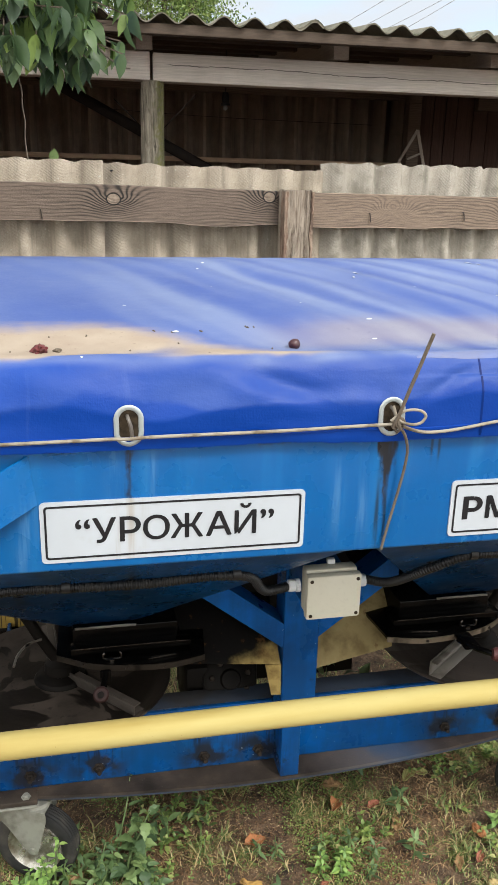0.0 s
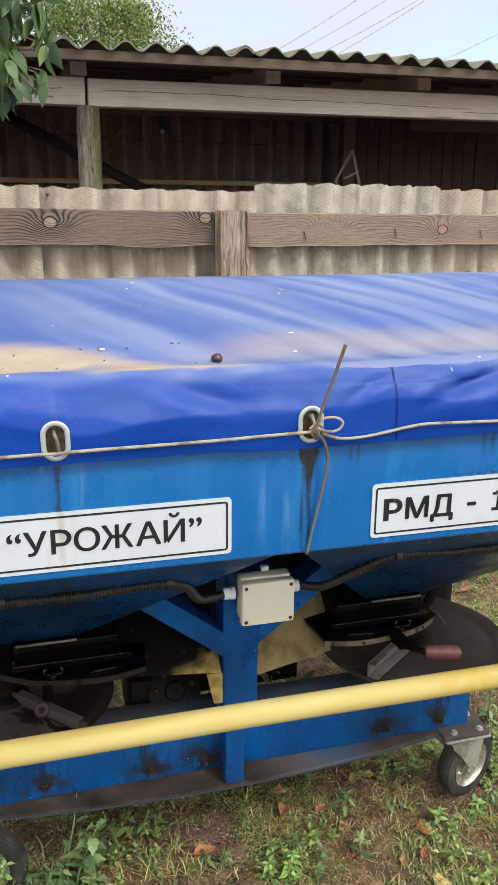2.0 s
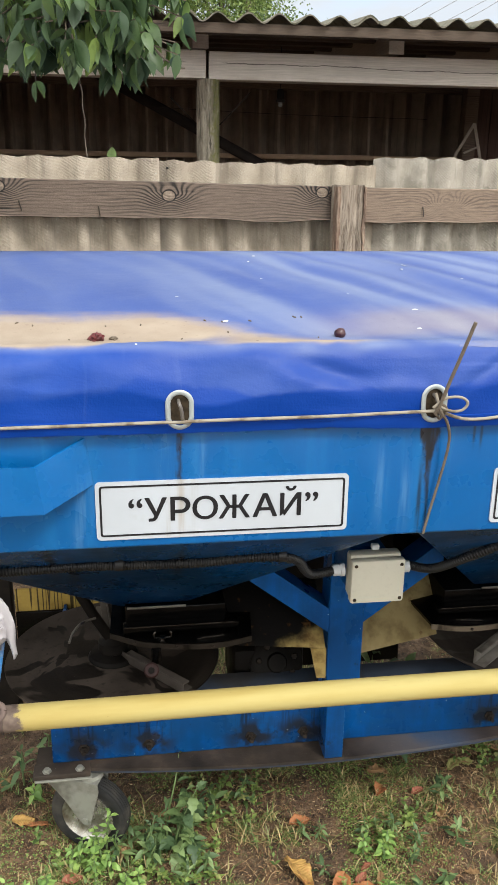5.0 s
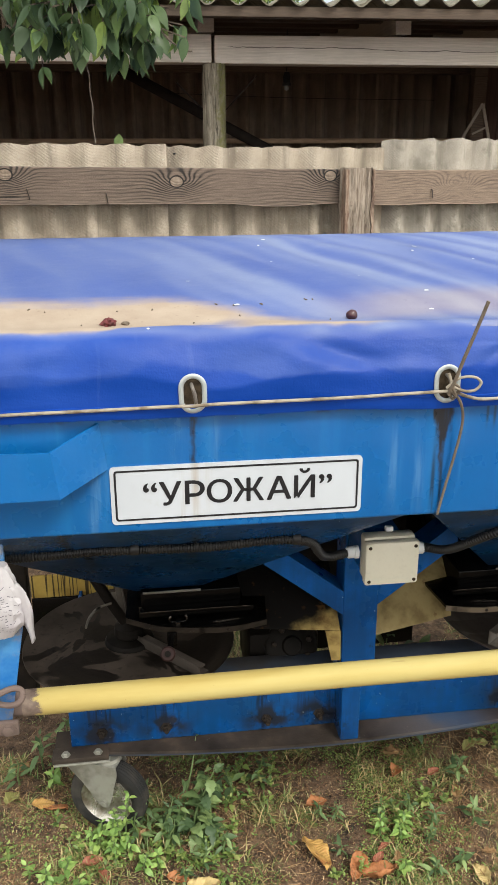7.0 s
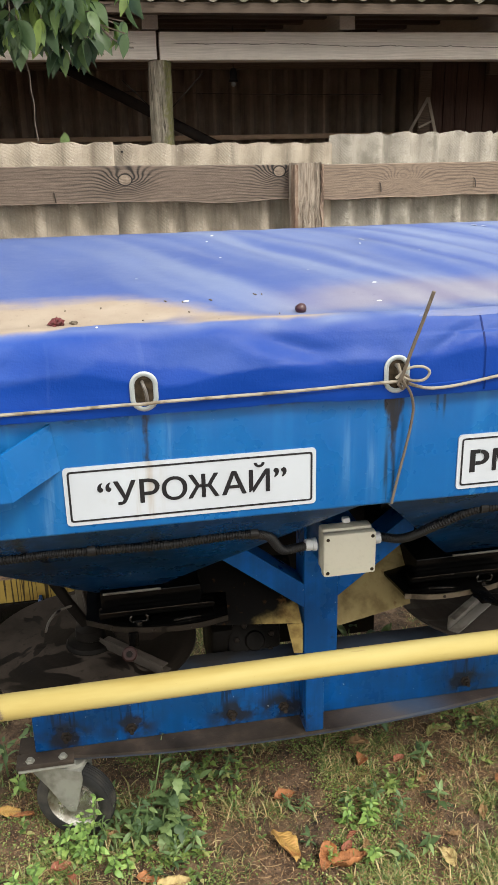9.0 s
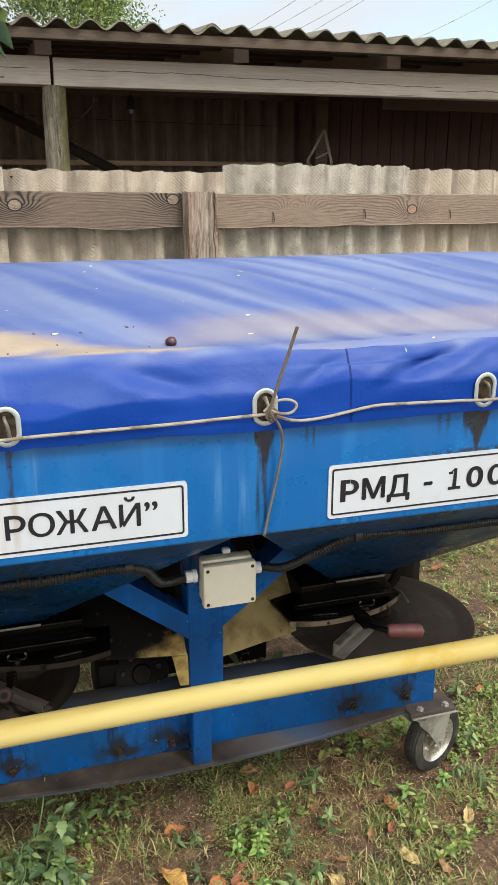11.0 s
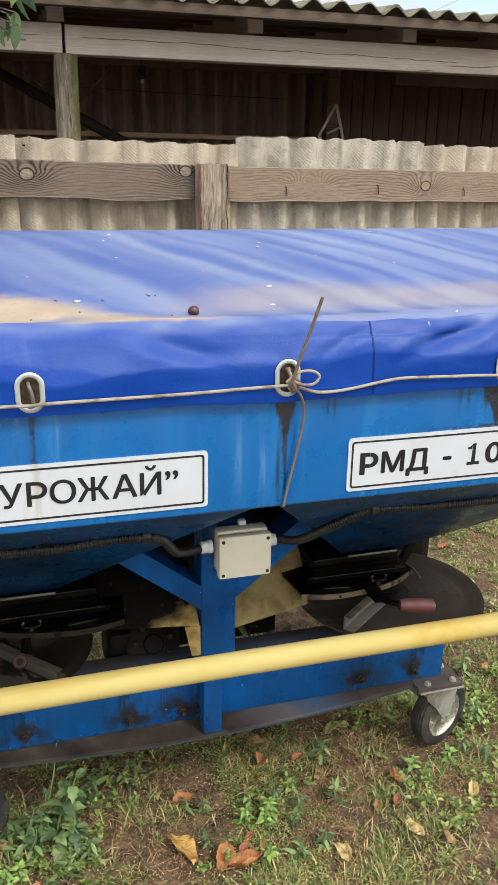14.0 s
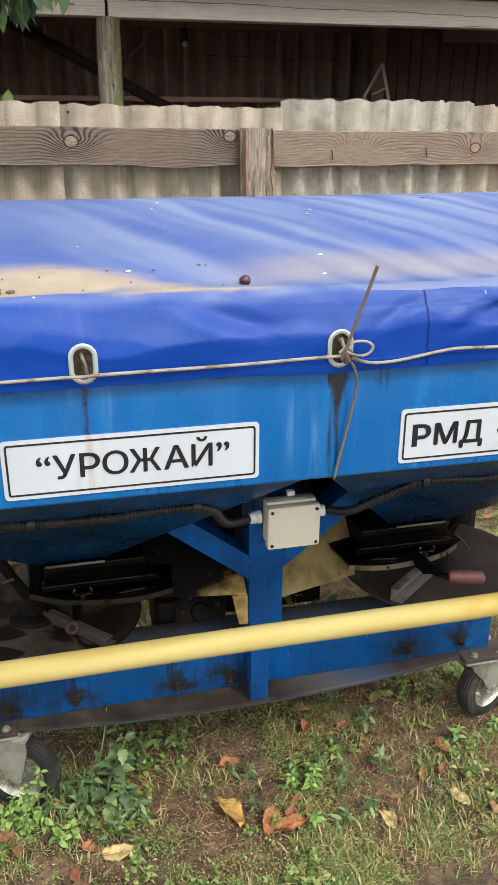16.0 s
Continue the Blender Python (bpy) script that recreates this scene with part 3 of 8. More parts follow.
BOLTS = [(-0.21, 0.272), (-0.055, 0.272), (0.193, 0.270), (0.325, 0.272), (0.812, 0.272), (0.965, 0.272)]
RINGS = (-0.402, 0.002, 0.404, 0.81)
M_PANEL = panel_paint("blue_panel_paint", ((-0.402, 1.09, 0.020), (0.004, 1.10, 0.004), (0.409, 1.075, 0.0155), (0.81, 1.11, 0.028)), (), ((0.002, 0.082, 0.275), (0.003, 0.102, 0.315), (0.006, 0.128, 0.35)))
# darker than the panel's blue: shade under the hopper is in these tones
M_FUNNEL = panel_paint("grimy_shaded_blue_paint", (), (), ((0.0010, 0.032, 0.115), (0.0015, 0.044, 0.15), (0.002, 0.056, 0.175)), 0.70)
M_FRAME = panel_paint("blue_frame_paint", (), BOLTS, ((0.0012, 0.058, 0.235), (0.0018, 0.075, 0.28), (0.0035, 0.098, 0.32)), 0.50)
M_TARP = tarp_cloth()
M_WHITE = plain("white_enamel", (0.49, 0.512, 0.54), 0.35, amount=0.12, dirt=(0.37, 0.35, 0.31), bump=0.03)
M_BLACK = plain("black_ink", (0.010, 0.010, 0.012), 0.5, amount=0.1, shine=0.25)
M_PRINT = plain("grey_print", (0.13, 0.12, 0.145), 0.6, amount=0.3)
M_BOX = plain("ivory_plastic", (0.53, 0.51, 0.42), 0.45, amount=0.4, dirt=(0.40, 0.36, 0.27), bump=0.05)
M_GLAND = plain("white_plastic", (0.62, 0.64, 0.66), 0.4, amount=0.3, dirt=(0.3, 0.3, 0.3))
M_HOSE = plain("black_hose", (0.009, 0.009, 0.010), 0.45, amount=0.3, dirt=(0.045, 0.04, 0.033), scale=20, shine=0.3)
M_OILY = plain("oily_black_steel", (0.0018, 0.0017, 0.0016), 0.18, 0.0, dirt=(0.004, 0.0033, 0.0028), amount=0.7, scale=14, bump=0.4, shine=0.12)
M_DISC = stained("stained_disc_steel", -0.133, 1.935, (0.0065, 0.005, 0.004), (0.066, 0.052, 0.042), 0.65)
M_DISC_DARK = stained("oily_disc_steel", 0.901, 1.935, (0.024, 0.0195, 0.017), (0.040, 0.032, 0.027), 0.5)
M_RUST = rusty_flange()
M_VANE_DARK = plain("greasy_brown_steel", (0.046, 0.038, 0.032), 0.5, 0.1, dirt=(0.022, 0.017, 0.013), amount=0.8, scale=16, shine=0.3)
M_VANE = plain("worn_grey_steel", (0.145, 0.131, 0.115), 0.5, 0.3, dirt=(0.05, 0.04, 0.03), amount=0.8, scale=16)
M_GUARD = sooty_sheet("dirty_yellow_sheet", 0.655, 0.10, (0.115, 0.085, 0.036), (0.20, 0.155, 0.072), (0.022, 0.016, 0.011), 0.10)
M_GUARD_BLACK = sooty_sheet("sooty_yellow_sheet", 0.560, 0.25, (0.10, 0.06, 0.02), (0.30, 0.22, 0.08), (0.0026, 0.0021, 0.0018), 0.06)
M_PIPE = pipe_paint()
M_SIGN = sign_face()
M_HANGER = worn_bar()
M_REARGUARD = dripped_yellow()
M_PIPEEND = plain("rusted_pipe_end", (0.13, 0.095, 0.082), 0.75, 0.0, amount=0.6, shine=0.2)
M_ZINC = plain("zinc_steel", (0.33, 0.33, 0.29), 0.5, 0.5, dirt=(0.12, 0.11, 0.085), amount=0.8, scale=18)
M_ALU = plain("pressed_wheel_rim", (0.46, 0.44, 0.39), 0.28, 0.75, dirt=(0.13, 0.09, 0.055), amount=0.9, scale=30)
M_RUBBER = plain("black_rubber", (0.016, 0.016, 0.016), 0.75, shine=0.2, amount=0.5, dirt=(0.09, 0.08, 0.065), scale=22)
M_GRIP_DARK = plain("grimy_red_grip", (0.019, 0.0075, 0.007), 0.65, amount=0.8, dirt=(0.02, 0.013, 0.011), scale=60, shine=0.2)
M_GRIP = plain("dull_red_grip", (0.085, 0.022, 0.022), 0.65, amount=0.8, dirt=(0.04, 0.022, 0.019), scale=30)
M_RING = plain("galvanised_ring", (0.36, 0.395, 0.40), 0.42, 0.3, amount=0.3, dirt=(0.25, 0.25, 0.23), scale=30)
# rust; the near-black part stands in for shade deep in the eyelet
M_RECESS = plain("rusty_shaded_recess", (0.045, 0.033, 0.021), 0.8, amount=1.0, dirt=(0.006, 0.005, 0.004), scale=90, shine=0.1)
M_ROPE = plain("old_sheathed_cord", (0.285, 0.255, 0.205), 0.75, amount=0.95, dirt=(0.11, 0.08, 0.05), scale=34, shine=0.2)
M_CORD = plain("brown_cord", (0.125, 0.100, 0.072), 0.6, amount=0.7, dirt=(0.07, 0.05, 0.035), scale=40)
M_SLATE = slate("fence_slate", (0.60, 0.52, 0.415), (0.29, 0.24, 0.185))
M_SLATE_PALE = slate("pale_fence_slate", (0.55, 0.505, 0.435), (0.30, 0.27, 0.225), 0.3)
M_ROOF = slate("mossy_roof_slate", (0.21, 0.195, 0.145), (0.095, 0.086, 0.06), 0.8, False)
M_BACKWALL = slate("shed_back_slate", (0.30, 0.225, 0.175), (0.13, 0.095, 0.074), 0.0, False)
M_RAIL_L = wood("weathered_rail_left", (0.185, 0.137, 0.106), (0.012, 0.009, 0.007), knots=((0.104, 1.506), (0.783, 1.524), (-0.572, 1.538)), rings=140.0, core=(0.24, 0.185, 0.14))
M_RAIL_R = wood("weathered_rail_right", (0.255, 0.190, 0.142), (0.028, 0.019, 0.015), knots=((2.071, 1.470),), swirls=((1.40, 1.480),), rings=165.0, figure=0.22)
M_POSTWOOD = log_bark("split_log", (0.34, 0.285, 0.23), (0.235, 0.19, 0.148), (0.095, 0.065, 0.046))
M_BARK = log_bark("mossy_grey_log", (0.40, 0.35, 0.28), (0.22, 0.19, 0.145), (0.06, 0.05, 0.037), 0.02)
M_BEAM = wood("grey_beam", (0.78, 0.71, 0.64), (0.36, 0.31, 0.265), along=(0.7, 22, 22), rings=110.0, grain=0.35, splits=((2.172, 0.06, 2.3, -0.012), (2.125, 2.2, 4.2, 0.010), (2.150, -1.2, -0.1, 0.02)))
M_PALEPLANK = wood("pale_brown_plank", (0.50, 0.36, 0.25), (0.24, 0.16, 0.11), along=(1.5, 30, 30), rings=120.0, grain=0.4)
M_DARKWOOD = wood("brown_roof_timber", (0.20, 0.145, 0.11), (0.075, 0.055, 0.042), along=(2, 30, 30), rings=120.0)
M_REDBOARD = wood("red_brown_board", (0.105, 0.058, 0.045), (0.05, 0.028, 0.022), along=(30, 30, 1.4), rings=90.0, axis=0)
M_SOIL = ground_soil()
M_GRASS = leafy("grass_blades", [(0.0, (0.08, 0.12, 0.030)), (0.38, (0.165, 0.235, 0.068)), (0.62, (0.29, 0.31, 0.11)), (0.80, (0.44, 0.34, 0.16)), (1.0, (0.60, 0.46, 0.25))])
M_WEED = leafy("weed_leaves", [(0.0, (0.075, 0.125, 0.034)), (0.4, (0.165, 0.245, 0.062)), (0.8, (0.29, 0.38, 0.10)), (1.0, (0.42, 0.40, 0.17))])
M_STRAW = leafy("dry_straw", [(0.0, (0.085, 0.042, 0.022)), (0.55, (0.25, 0.140, 0.068)), (0.88, (0.42, 0.27, 0.135)), (1.0, (0.66, 0.51, 0.30))], 0.8, True, 0.05)
M_NETTLE = leafy("large_weed_leaves", [(0.0, (0.060, 0.105, 0.045)), (0.6, (0.13, 0.205, 0.075)), (1.0, (0.25, 0.34, 0.13))], 0.55, False)
M_CHICKWEED = leafy("chickweed_leaves", [(0.0, (0.14, 0.25, 0.065)), (0.6, (0.245, 0.39, 0.10)), (1.0, (0.36, 0.50, 0.14))], 0.5, False)
M_STEM = plain("green_stem", (0.10, 0.15, 0.05), 0.6)
M_BRANCHLEAF = leafy("fruit_tree_leaves", [(0.0, (0.045, 0.080, 0.040)), (0.45, (0.085, 0.14, 0.060)), (0.8, (0.145, 0.225, 0.070)), (1.0, (0.28, 0.38, 0.085))], 0.42, True, 0.35)
M_FARLEAF = leafy("far_tree_leaves", [(0.0, (0.065, 0.11, 0.028)), (0.4, (0.13, 0.20, 0.05)), (1.0, (0.26, 0.33, 0.10))], 0.5, True, 0.35)
M_TWIG = wood("tree_bark", (0.16, 0.125, 0.09), (0.06, 0.045, 0.033), along=(30, 30, 6), rings=80)
M_FALLEN = {
    "orange": fallen("orange_leaf", (0.40, 0.165, 0.065), (0.16, 0.06, 0.028)),
    "red": fallen("red_brown_leaf", (0.30, 0.105, 0.060), (0.11, 0.04, 0.025)),
    "amber": fallen("amber_leaf", (0.47, 0.285, 0.085), (0.33, 0.12, 0.04)),
    "cream": fallen("cream_leaf", (0.52, 0.40, 0.175), (0.30, 0.19, 0.075)),
    "tan": fallen("tan_leaf", (0.34, 0.205, 0.095), (0.15, 0.085, 0.042)),
    "olive": fallen("olive_leaf", (0.30, 0.29, 0.10), (0.16, 0.15, 0.055)),
}
M_BERRY = plain("dark_berry", (0.040, 0.008, 0.012), 0.4, amount=0.5, dirt=(0.05, 0.03, 0.03), scale=60)
M_PULP = plain("dried_red_pulp", (0.11, 0.018, 0.02), 0.7, amount=0.8, dirt=(0.03, 0.012, 0.012), scale=120)
M_BAG = plain("white_plastic_bag", (0.40, 0.385, 0.395), 0.45, amount=0.4, dirt=(0.27, 0.24, 0.27), scale=22)
M_GREYWIRE = plain("grey_wire", (0.30, 0.32, 0.35), 0.6)
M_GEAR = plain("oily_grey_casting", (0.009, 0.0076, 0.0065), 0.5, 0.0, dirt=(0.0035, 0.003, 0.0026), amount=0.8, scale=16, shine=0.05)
M_DARKPLATE = plain("near_black_plate", (0.009, 0.0075, 0.0065), 0.7, amount=0.7, dirt=(0.022, 0.017, 0.013), scale=25, shine=0.1)
M_EAVE = wood("dark_eave_board", (0.115, 0.083, 0.059), (0.040, 0.028, 0.021), along=(2, 30, 30), rings=120.0, grain=0.5)
M_RAFTER = wood("grey_rafter", (0.50, 0.435, 0.37), (0.21, 0.175, 0.145), along=(30, 2, 30), rings=110.0, grain=0.5)
M_SCALE = plain("tan_scale_band", (0.125, 0.10, 0.072), 0.5, 0.0, dirt=(0.03, 0.023, 0.017), amount=0.9, scale=26, shine=0.15)
M_BEAMTOP = plain("grimy_beam_top", (0.035, 0.045, 0.065), 0.7, amount=0.8, dirt=(0.04, 0.034, 0.028), scale=9, shine=0.15)
# as dark as the wall's shade: brace, rods and wire carry it in colour
M_SHADEWOOD = plain("shade_dark_pole", (0.022, 0.018, 0.017), 0.9, amount=0.5, dirt=(0.034, 0.027, 0.023), scale=14, shine=0.02)
M_FLAKE = log_bark("red_bark_flakes", (0.34, 0.255, 0.19), (0.19, 0.125, 0.09), (0.07, 0.035, 0.024))
M_BOLT = plain("crusted_bolt", (0.016, 0.013, 0.011), 0.8, amount=0.8, shine=0.15, dirt=(0.040, 0.028, 0.019), scale=150)
M_BAND = plain("worn_brown_band", (0.024, 0.019, 0.015), 0.5, 0.0, dirt=(0.010, 0.008, 0.006), amount=0.9, scale=20, shine=0.1)
M_CHROME = plain("oily_bright_steel", (0.075, 0.068, 0.060), 0.14, 0.85, dirt=(0.006, 0.005, 0.004), amount=1.0, scale=110)


# ---------------------------------------------------------------- helpers for meshes
WORLD_AXES = set()


def part(name, bm, material, parent=None, label="", sharp=38.0):
    """Links a bmesh, or a mesh, as one object; a parent that is an Empty keeps the mesh in the parent's own axes."""
    if isinstance(bm, bmesh.types.BMesh):
        me = bpy.data.meshes.new(name)
        bmesh.ops.recalc_face_normals(bm, faces=bm.faces)
        bm.to_mesh(me)
        bm.free()
    else:
        me = bm
    if not me.materials:
        me.materials.append(material)
    if len(me.polygons):
        me.polygons.foreach_set("use_smooth", [True] * len(me.polygons))
        me.set_sharp_from_angle(angle=radians(sharp))
    ob = new(name, me)
    ob.parent = parent
    if parent is not None and parent in WORLD_AXES:
        ob.matrix_parent_inverse = parent.matrix_basis.inverted()
    if label:
        ob["label"] = label
    return ob


def thing(name, label, category, at=(0, 0, 0), turn=0.0, group="", kind="", world_axes=False):
    """An Empty at the base of a thing. world_axes: its parts are drawn in the world's axes, not in its own."""
    e = new(name)
    if world_axes:
        WORLD_AXES.add(e)
    e.empty_display_size = 0.1
    e.matrix_basis = pose(*at, 0, 0, turn)
    return tagged(e, label, category, group, kind)


def mesh_of(name, verts, faces, material):
    me = bpy.data.meshes.new(name)
    me.from_pydata([tuple(v) for v in verts], [], [tuple(f) for f in faces])
    me.materials.append(material)
    return me


def box(bm, lo, hi, bevel=0.0, m=None):
    x0, y0, z0 = lo
    x1, y1, z1 = hi
    v = [bm.verts.new(c) for c in ((x0, y0, z0), (x1, y0, z0), (x1, y1, z0), (x0, y1, z0), (x0, y0, z1), (x1, y0, z1), (x1, y1, z1), (x0, y1, z1))]
    f = [bm.faces.new([v[k] for k in q]) for q in ((3, 2, 1, 0), (4, 5, 6, 7), (0, 1, 5, 4), (1, 2, 6, 5), (2, 3, 7, 6), (3, 0, 4, 7))]
    if m is not None:
        bmesh.ops.transform(bm, matrix=m, verts=v)
    if bevel:
        edges = list({e for q in f for e in q.edges})
        bmesh.ops.bevel(bm, geom=edges, offset=bevel, segments=2, affect="EDGES", profile=0.5)
    return bm


def slab(bm, bottom, top):
    """A solid between two polygons with the same number of corners."""
    a, b = [bm.verts.new(p) for p in bottom], [bm.verts.new(p) for p in top]
    bm.faces.new(a[::-1])
    bm.faces.new(b)
    for k in range(len(a)):
        j = (k + 1) % len(a)
        bm.faces.new((a[k], a[j], b[j], b[k]))
    return bm


def tube(bm, pts, r, n=8, radii=None, caps=True):
    pts = [Vector(p) for p in pts]
    rings, side = [], None
    for k, p in enumerate(pts):
        d = (pts[min(k + 1, len(pts) - 1)] - pts[max(k - 1, 0)]).normalized()
        if side is None:
            side = d.orthogonal().normalized()
        side = (side - d * side.dot(d)).normalized()
        up = d.cross(side)
        rr = radii[k] if radii else r
        rings.append([bm.verts.new(p + rr * (math.cos(2 * math.pi * j / n) * side + math.sin(2 * math.pi * j / n) * up)) for j in range(n)])
    for a, b in zip(rings, rings[1:]):
        for j in range(n):
            bm.faces.new((a[j], a[(j + 1) % n], b[(j + 1) % n], b[j]))
    if caps:
        bm.faces.new(rings[0][::-1])
        bm.faces.new(rings[-1])
    return bm


def lathe(bm, profile, n=32, m=None):
    """Turns (radius, height) pairs round z."""
    rings = []
    for r, z in profile:
        if r < 1e-6:
            rings.append([bm.verts.new((0, 0, z))])
        else:
            rings.append([bm.verts.new((r * math.cos(2 * math.pi * j / n), r * math.sin(2 * math.pi * j / n), z)) for j in range(n)])
    for a, b in zip(rings, rings[1:]):
        for j in range(n):
            q = [a[j % len(a)], a[(j + 1) % len(a)], b[(j + 1) % len(b)], b[j % len(b)]]
            q = list(dict.fromkeys(q))
            if len(q) > 2:
                bm.faces.new(q)
    if m is not None:
        bmesh.ops.transform(bm, matrix=m, verts=[v for r in rings for v in r])
    return bm


def smooth_path(pts, n=8):
    """A Catmull-Rom line through the points."""
    p = [Vector(q) for q in pts]
    p = [2 * p[0] - p[1], *p, 2 * p[-1] - p[-2]]
    out = []
    for a, b, c, d in zip(p, p[1:], p[2:], p[3:]):
        for k in range(n):
            t = k / n
            out.append(0.5 * (2 * b + (c - a) * t + (2 * a - 5 * b + 4 * c - d) * t * t + (3 * b - a - 3 * c + d) * t ** 3))
    out.append(p[-2])
    return out


def ribbed(pts, r, pitch):
    """Points and radii of a corrugated hose along a line."""
    line = smooth_path(pts, 24)
    out, radii, run, last = [], [], 0.0, None
    total = sum((b - a).length for a, b in zip(line, line[1:]))
    steps = int(total / (pitch / 4))
    seg, acc = 0, 0.0
    for k in range(steps):
        want = total * k / (steps - 1)
        while seg < len(line) - 2 and acc + (line[seg + 1] - line[seg]).length < want:
            acc += (line[seg + 1] - line[seg]).length
            seg += 1
        d = (line[seg + 1] - line[seg]).length
        out.append(line[seg].lerp(line[seg + 1], (want - acc) / max(d, 1e-9)))
        radii.append(r * (1.0, 1.0, 0.84, 0.84)[k % 4])
    return out, radii


def hexhead(bm, at, r, h, normal="y"):
    m = Matrix.Translation(at) @ (pose(0, 0, 0, 90, 0, 0) if normal == "y" else Matrix.Identity(4))
    lathe(bm, [(0, 0), (r * 1.5, 0), (r * 1.5, h * 0.25), (r, h * 0.25), (r, h * 0.9), (r * 0.85, h), (0, h)], 6, m)
    return bm


def wavy(name, length, height, pitch, amp, thick, material, ragged=0.006, seed=0, lean=0.0, nv=5, step=8, scallop=0.0):
    """A corrugated sheet: waves along x, height along z, its mean plane at y = 0."""
    rng = random.Random(seed)
    nu = max(2, int(length / pitch * step))
    us = [length * k / nu for k in range(nu + 1)]
    chips = [rng.uniform(-ragged, ragged) for _ in range(nu + 1)]
    chips = [0.5 * chips[k] + 0.25 * (chips[max(k - 1, 0)] + chips[min(k + 1, nu)]) for k in range(nu + 1)]
    verts, faces = [], []
    for side in (-0.5, 0.5):
        for j in range(nv + 1):
            for k, u in enumerate(us):
                z = height * j / nv + (chips[k] + scallop * math.cos(2 * math.pi * u / pitch + 0.5) if j == nv else 0)
                verts.append((u, amp * math.cos(2 * math.pi * u / pitch) + side * thick + lean * z, z))
    w = nu + 1
    off = w * (nv + 1)
    for j in range(nv):
        for k in range(nu):
            a = j * w + k
            faces.append((a, a + 1, a + 1 + w, a + w))
            faces.append((off + a, off + a + w, off + a + 1 + w, off + a + 1))
    for k in range(nu):
        a = nv * w + k
        faces.append((a, a + 1, off + a + 1, off + a))
        faces.append((k + 1, k, off + k, off + k + 1))
    for j in range(nv):
        a = j * w
        faces.append((a, a + w, off + a + w, off + a))
        a = j * w + nu
        faces.append((a + w, a, off + a, off + a + w))
    return mesh_of(name, verts, faces, material)


def lump(x, y):
    """Height of the ground."""
    return 0.012 * noise.noise((x * 2.2, y * 2.2, 0)) + 0.008 * noise.noise((x * 7, y * 7, 3)) + 0.004 * noise.noise((x * 21, y * 21, 5)) - 0.004


# ---------------------------------------------------------------- ground
def build_ground():
    near_x = [-1.6 + 0.035 * k for k in range(121)]
    near_y = [0.6 + 0.035 * k for k in range(101)]
    far = [0.3, 0.8, 1.6, 3.0, 6.0, 12.0, 30.0, 90.0, 400.0]
    xs = [near_x[0] - d for d in far[::-1]] + near_x + [near_x[-1] + d for d in far]
    ys = [near_y[0] - d for d in far[::-1]] + near_y + [near_y[-1] + d for d in far]
    verts = [(x, y, lump(x, y)) for y in ys for x in xs]
    w = len(xs)
    faces = [(j * w + k, j * w + k + 1, j * w + k + 1 + w, j * w + k + w) for j in range(len(ys) - 1) for k in range(w - 1)]
    me = mesh_of("ground", verts, faces, M_SOIL)
    tagged(part("ground", me, M_SOIL, sharp=180), "bare brown garden soil with short dry grass and weeds", "ground", kind="structure")


build_ground()

# ---------------------------------------------------------------- slate fence
FENCE_TURN = 9.29


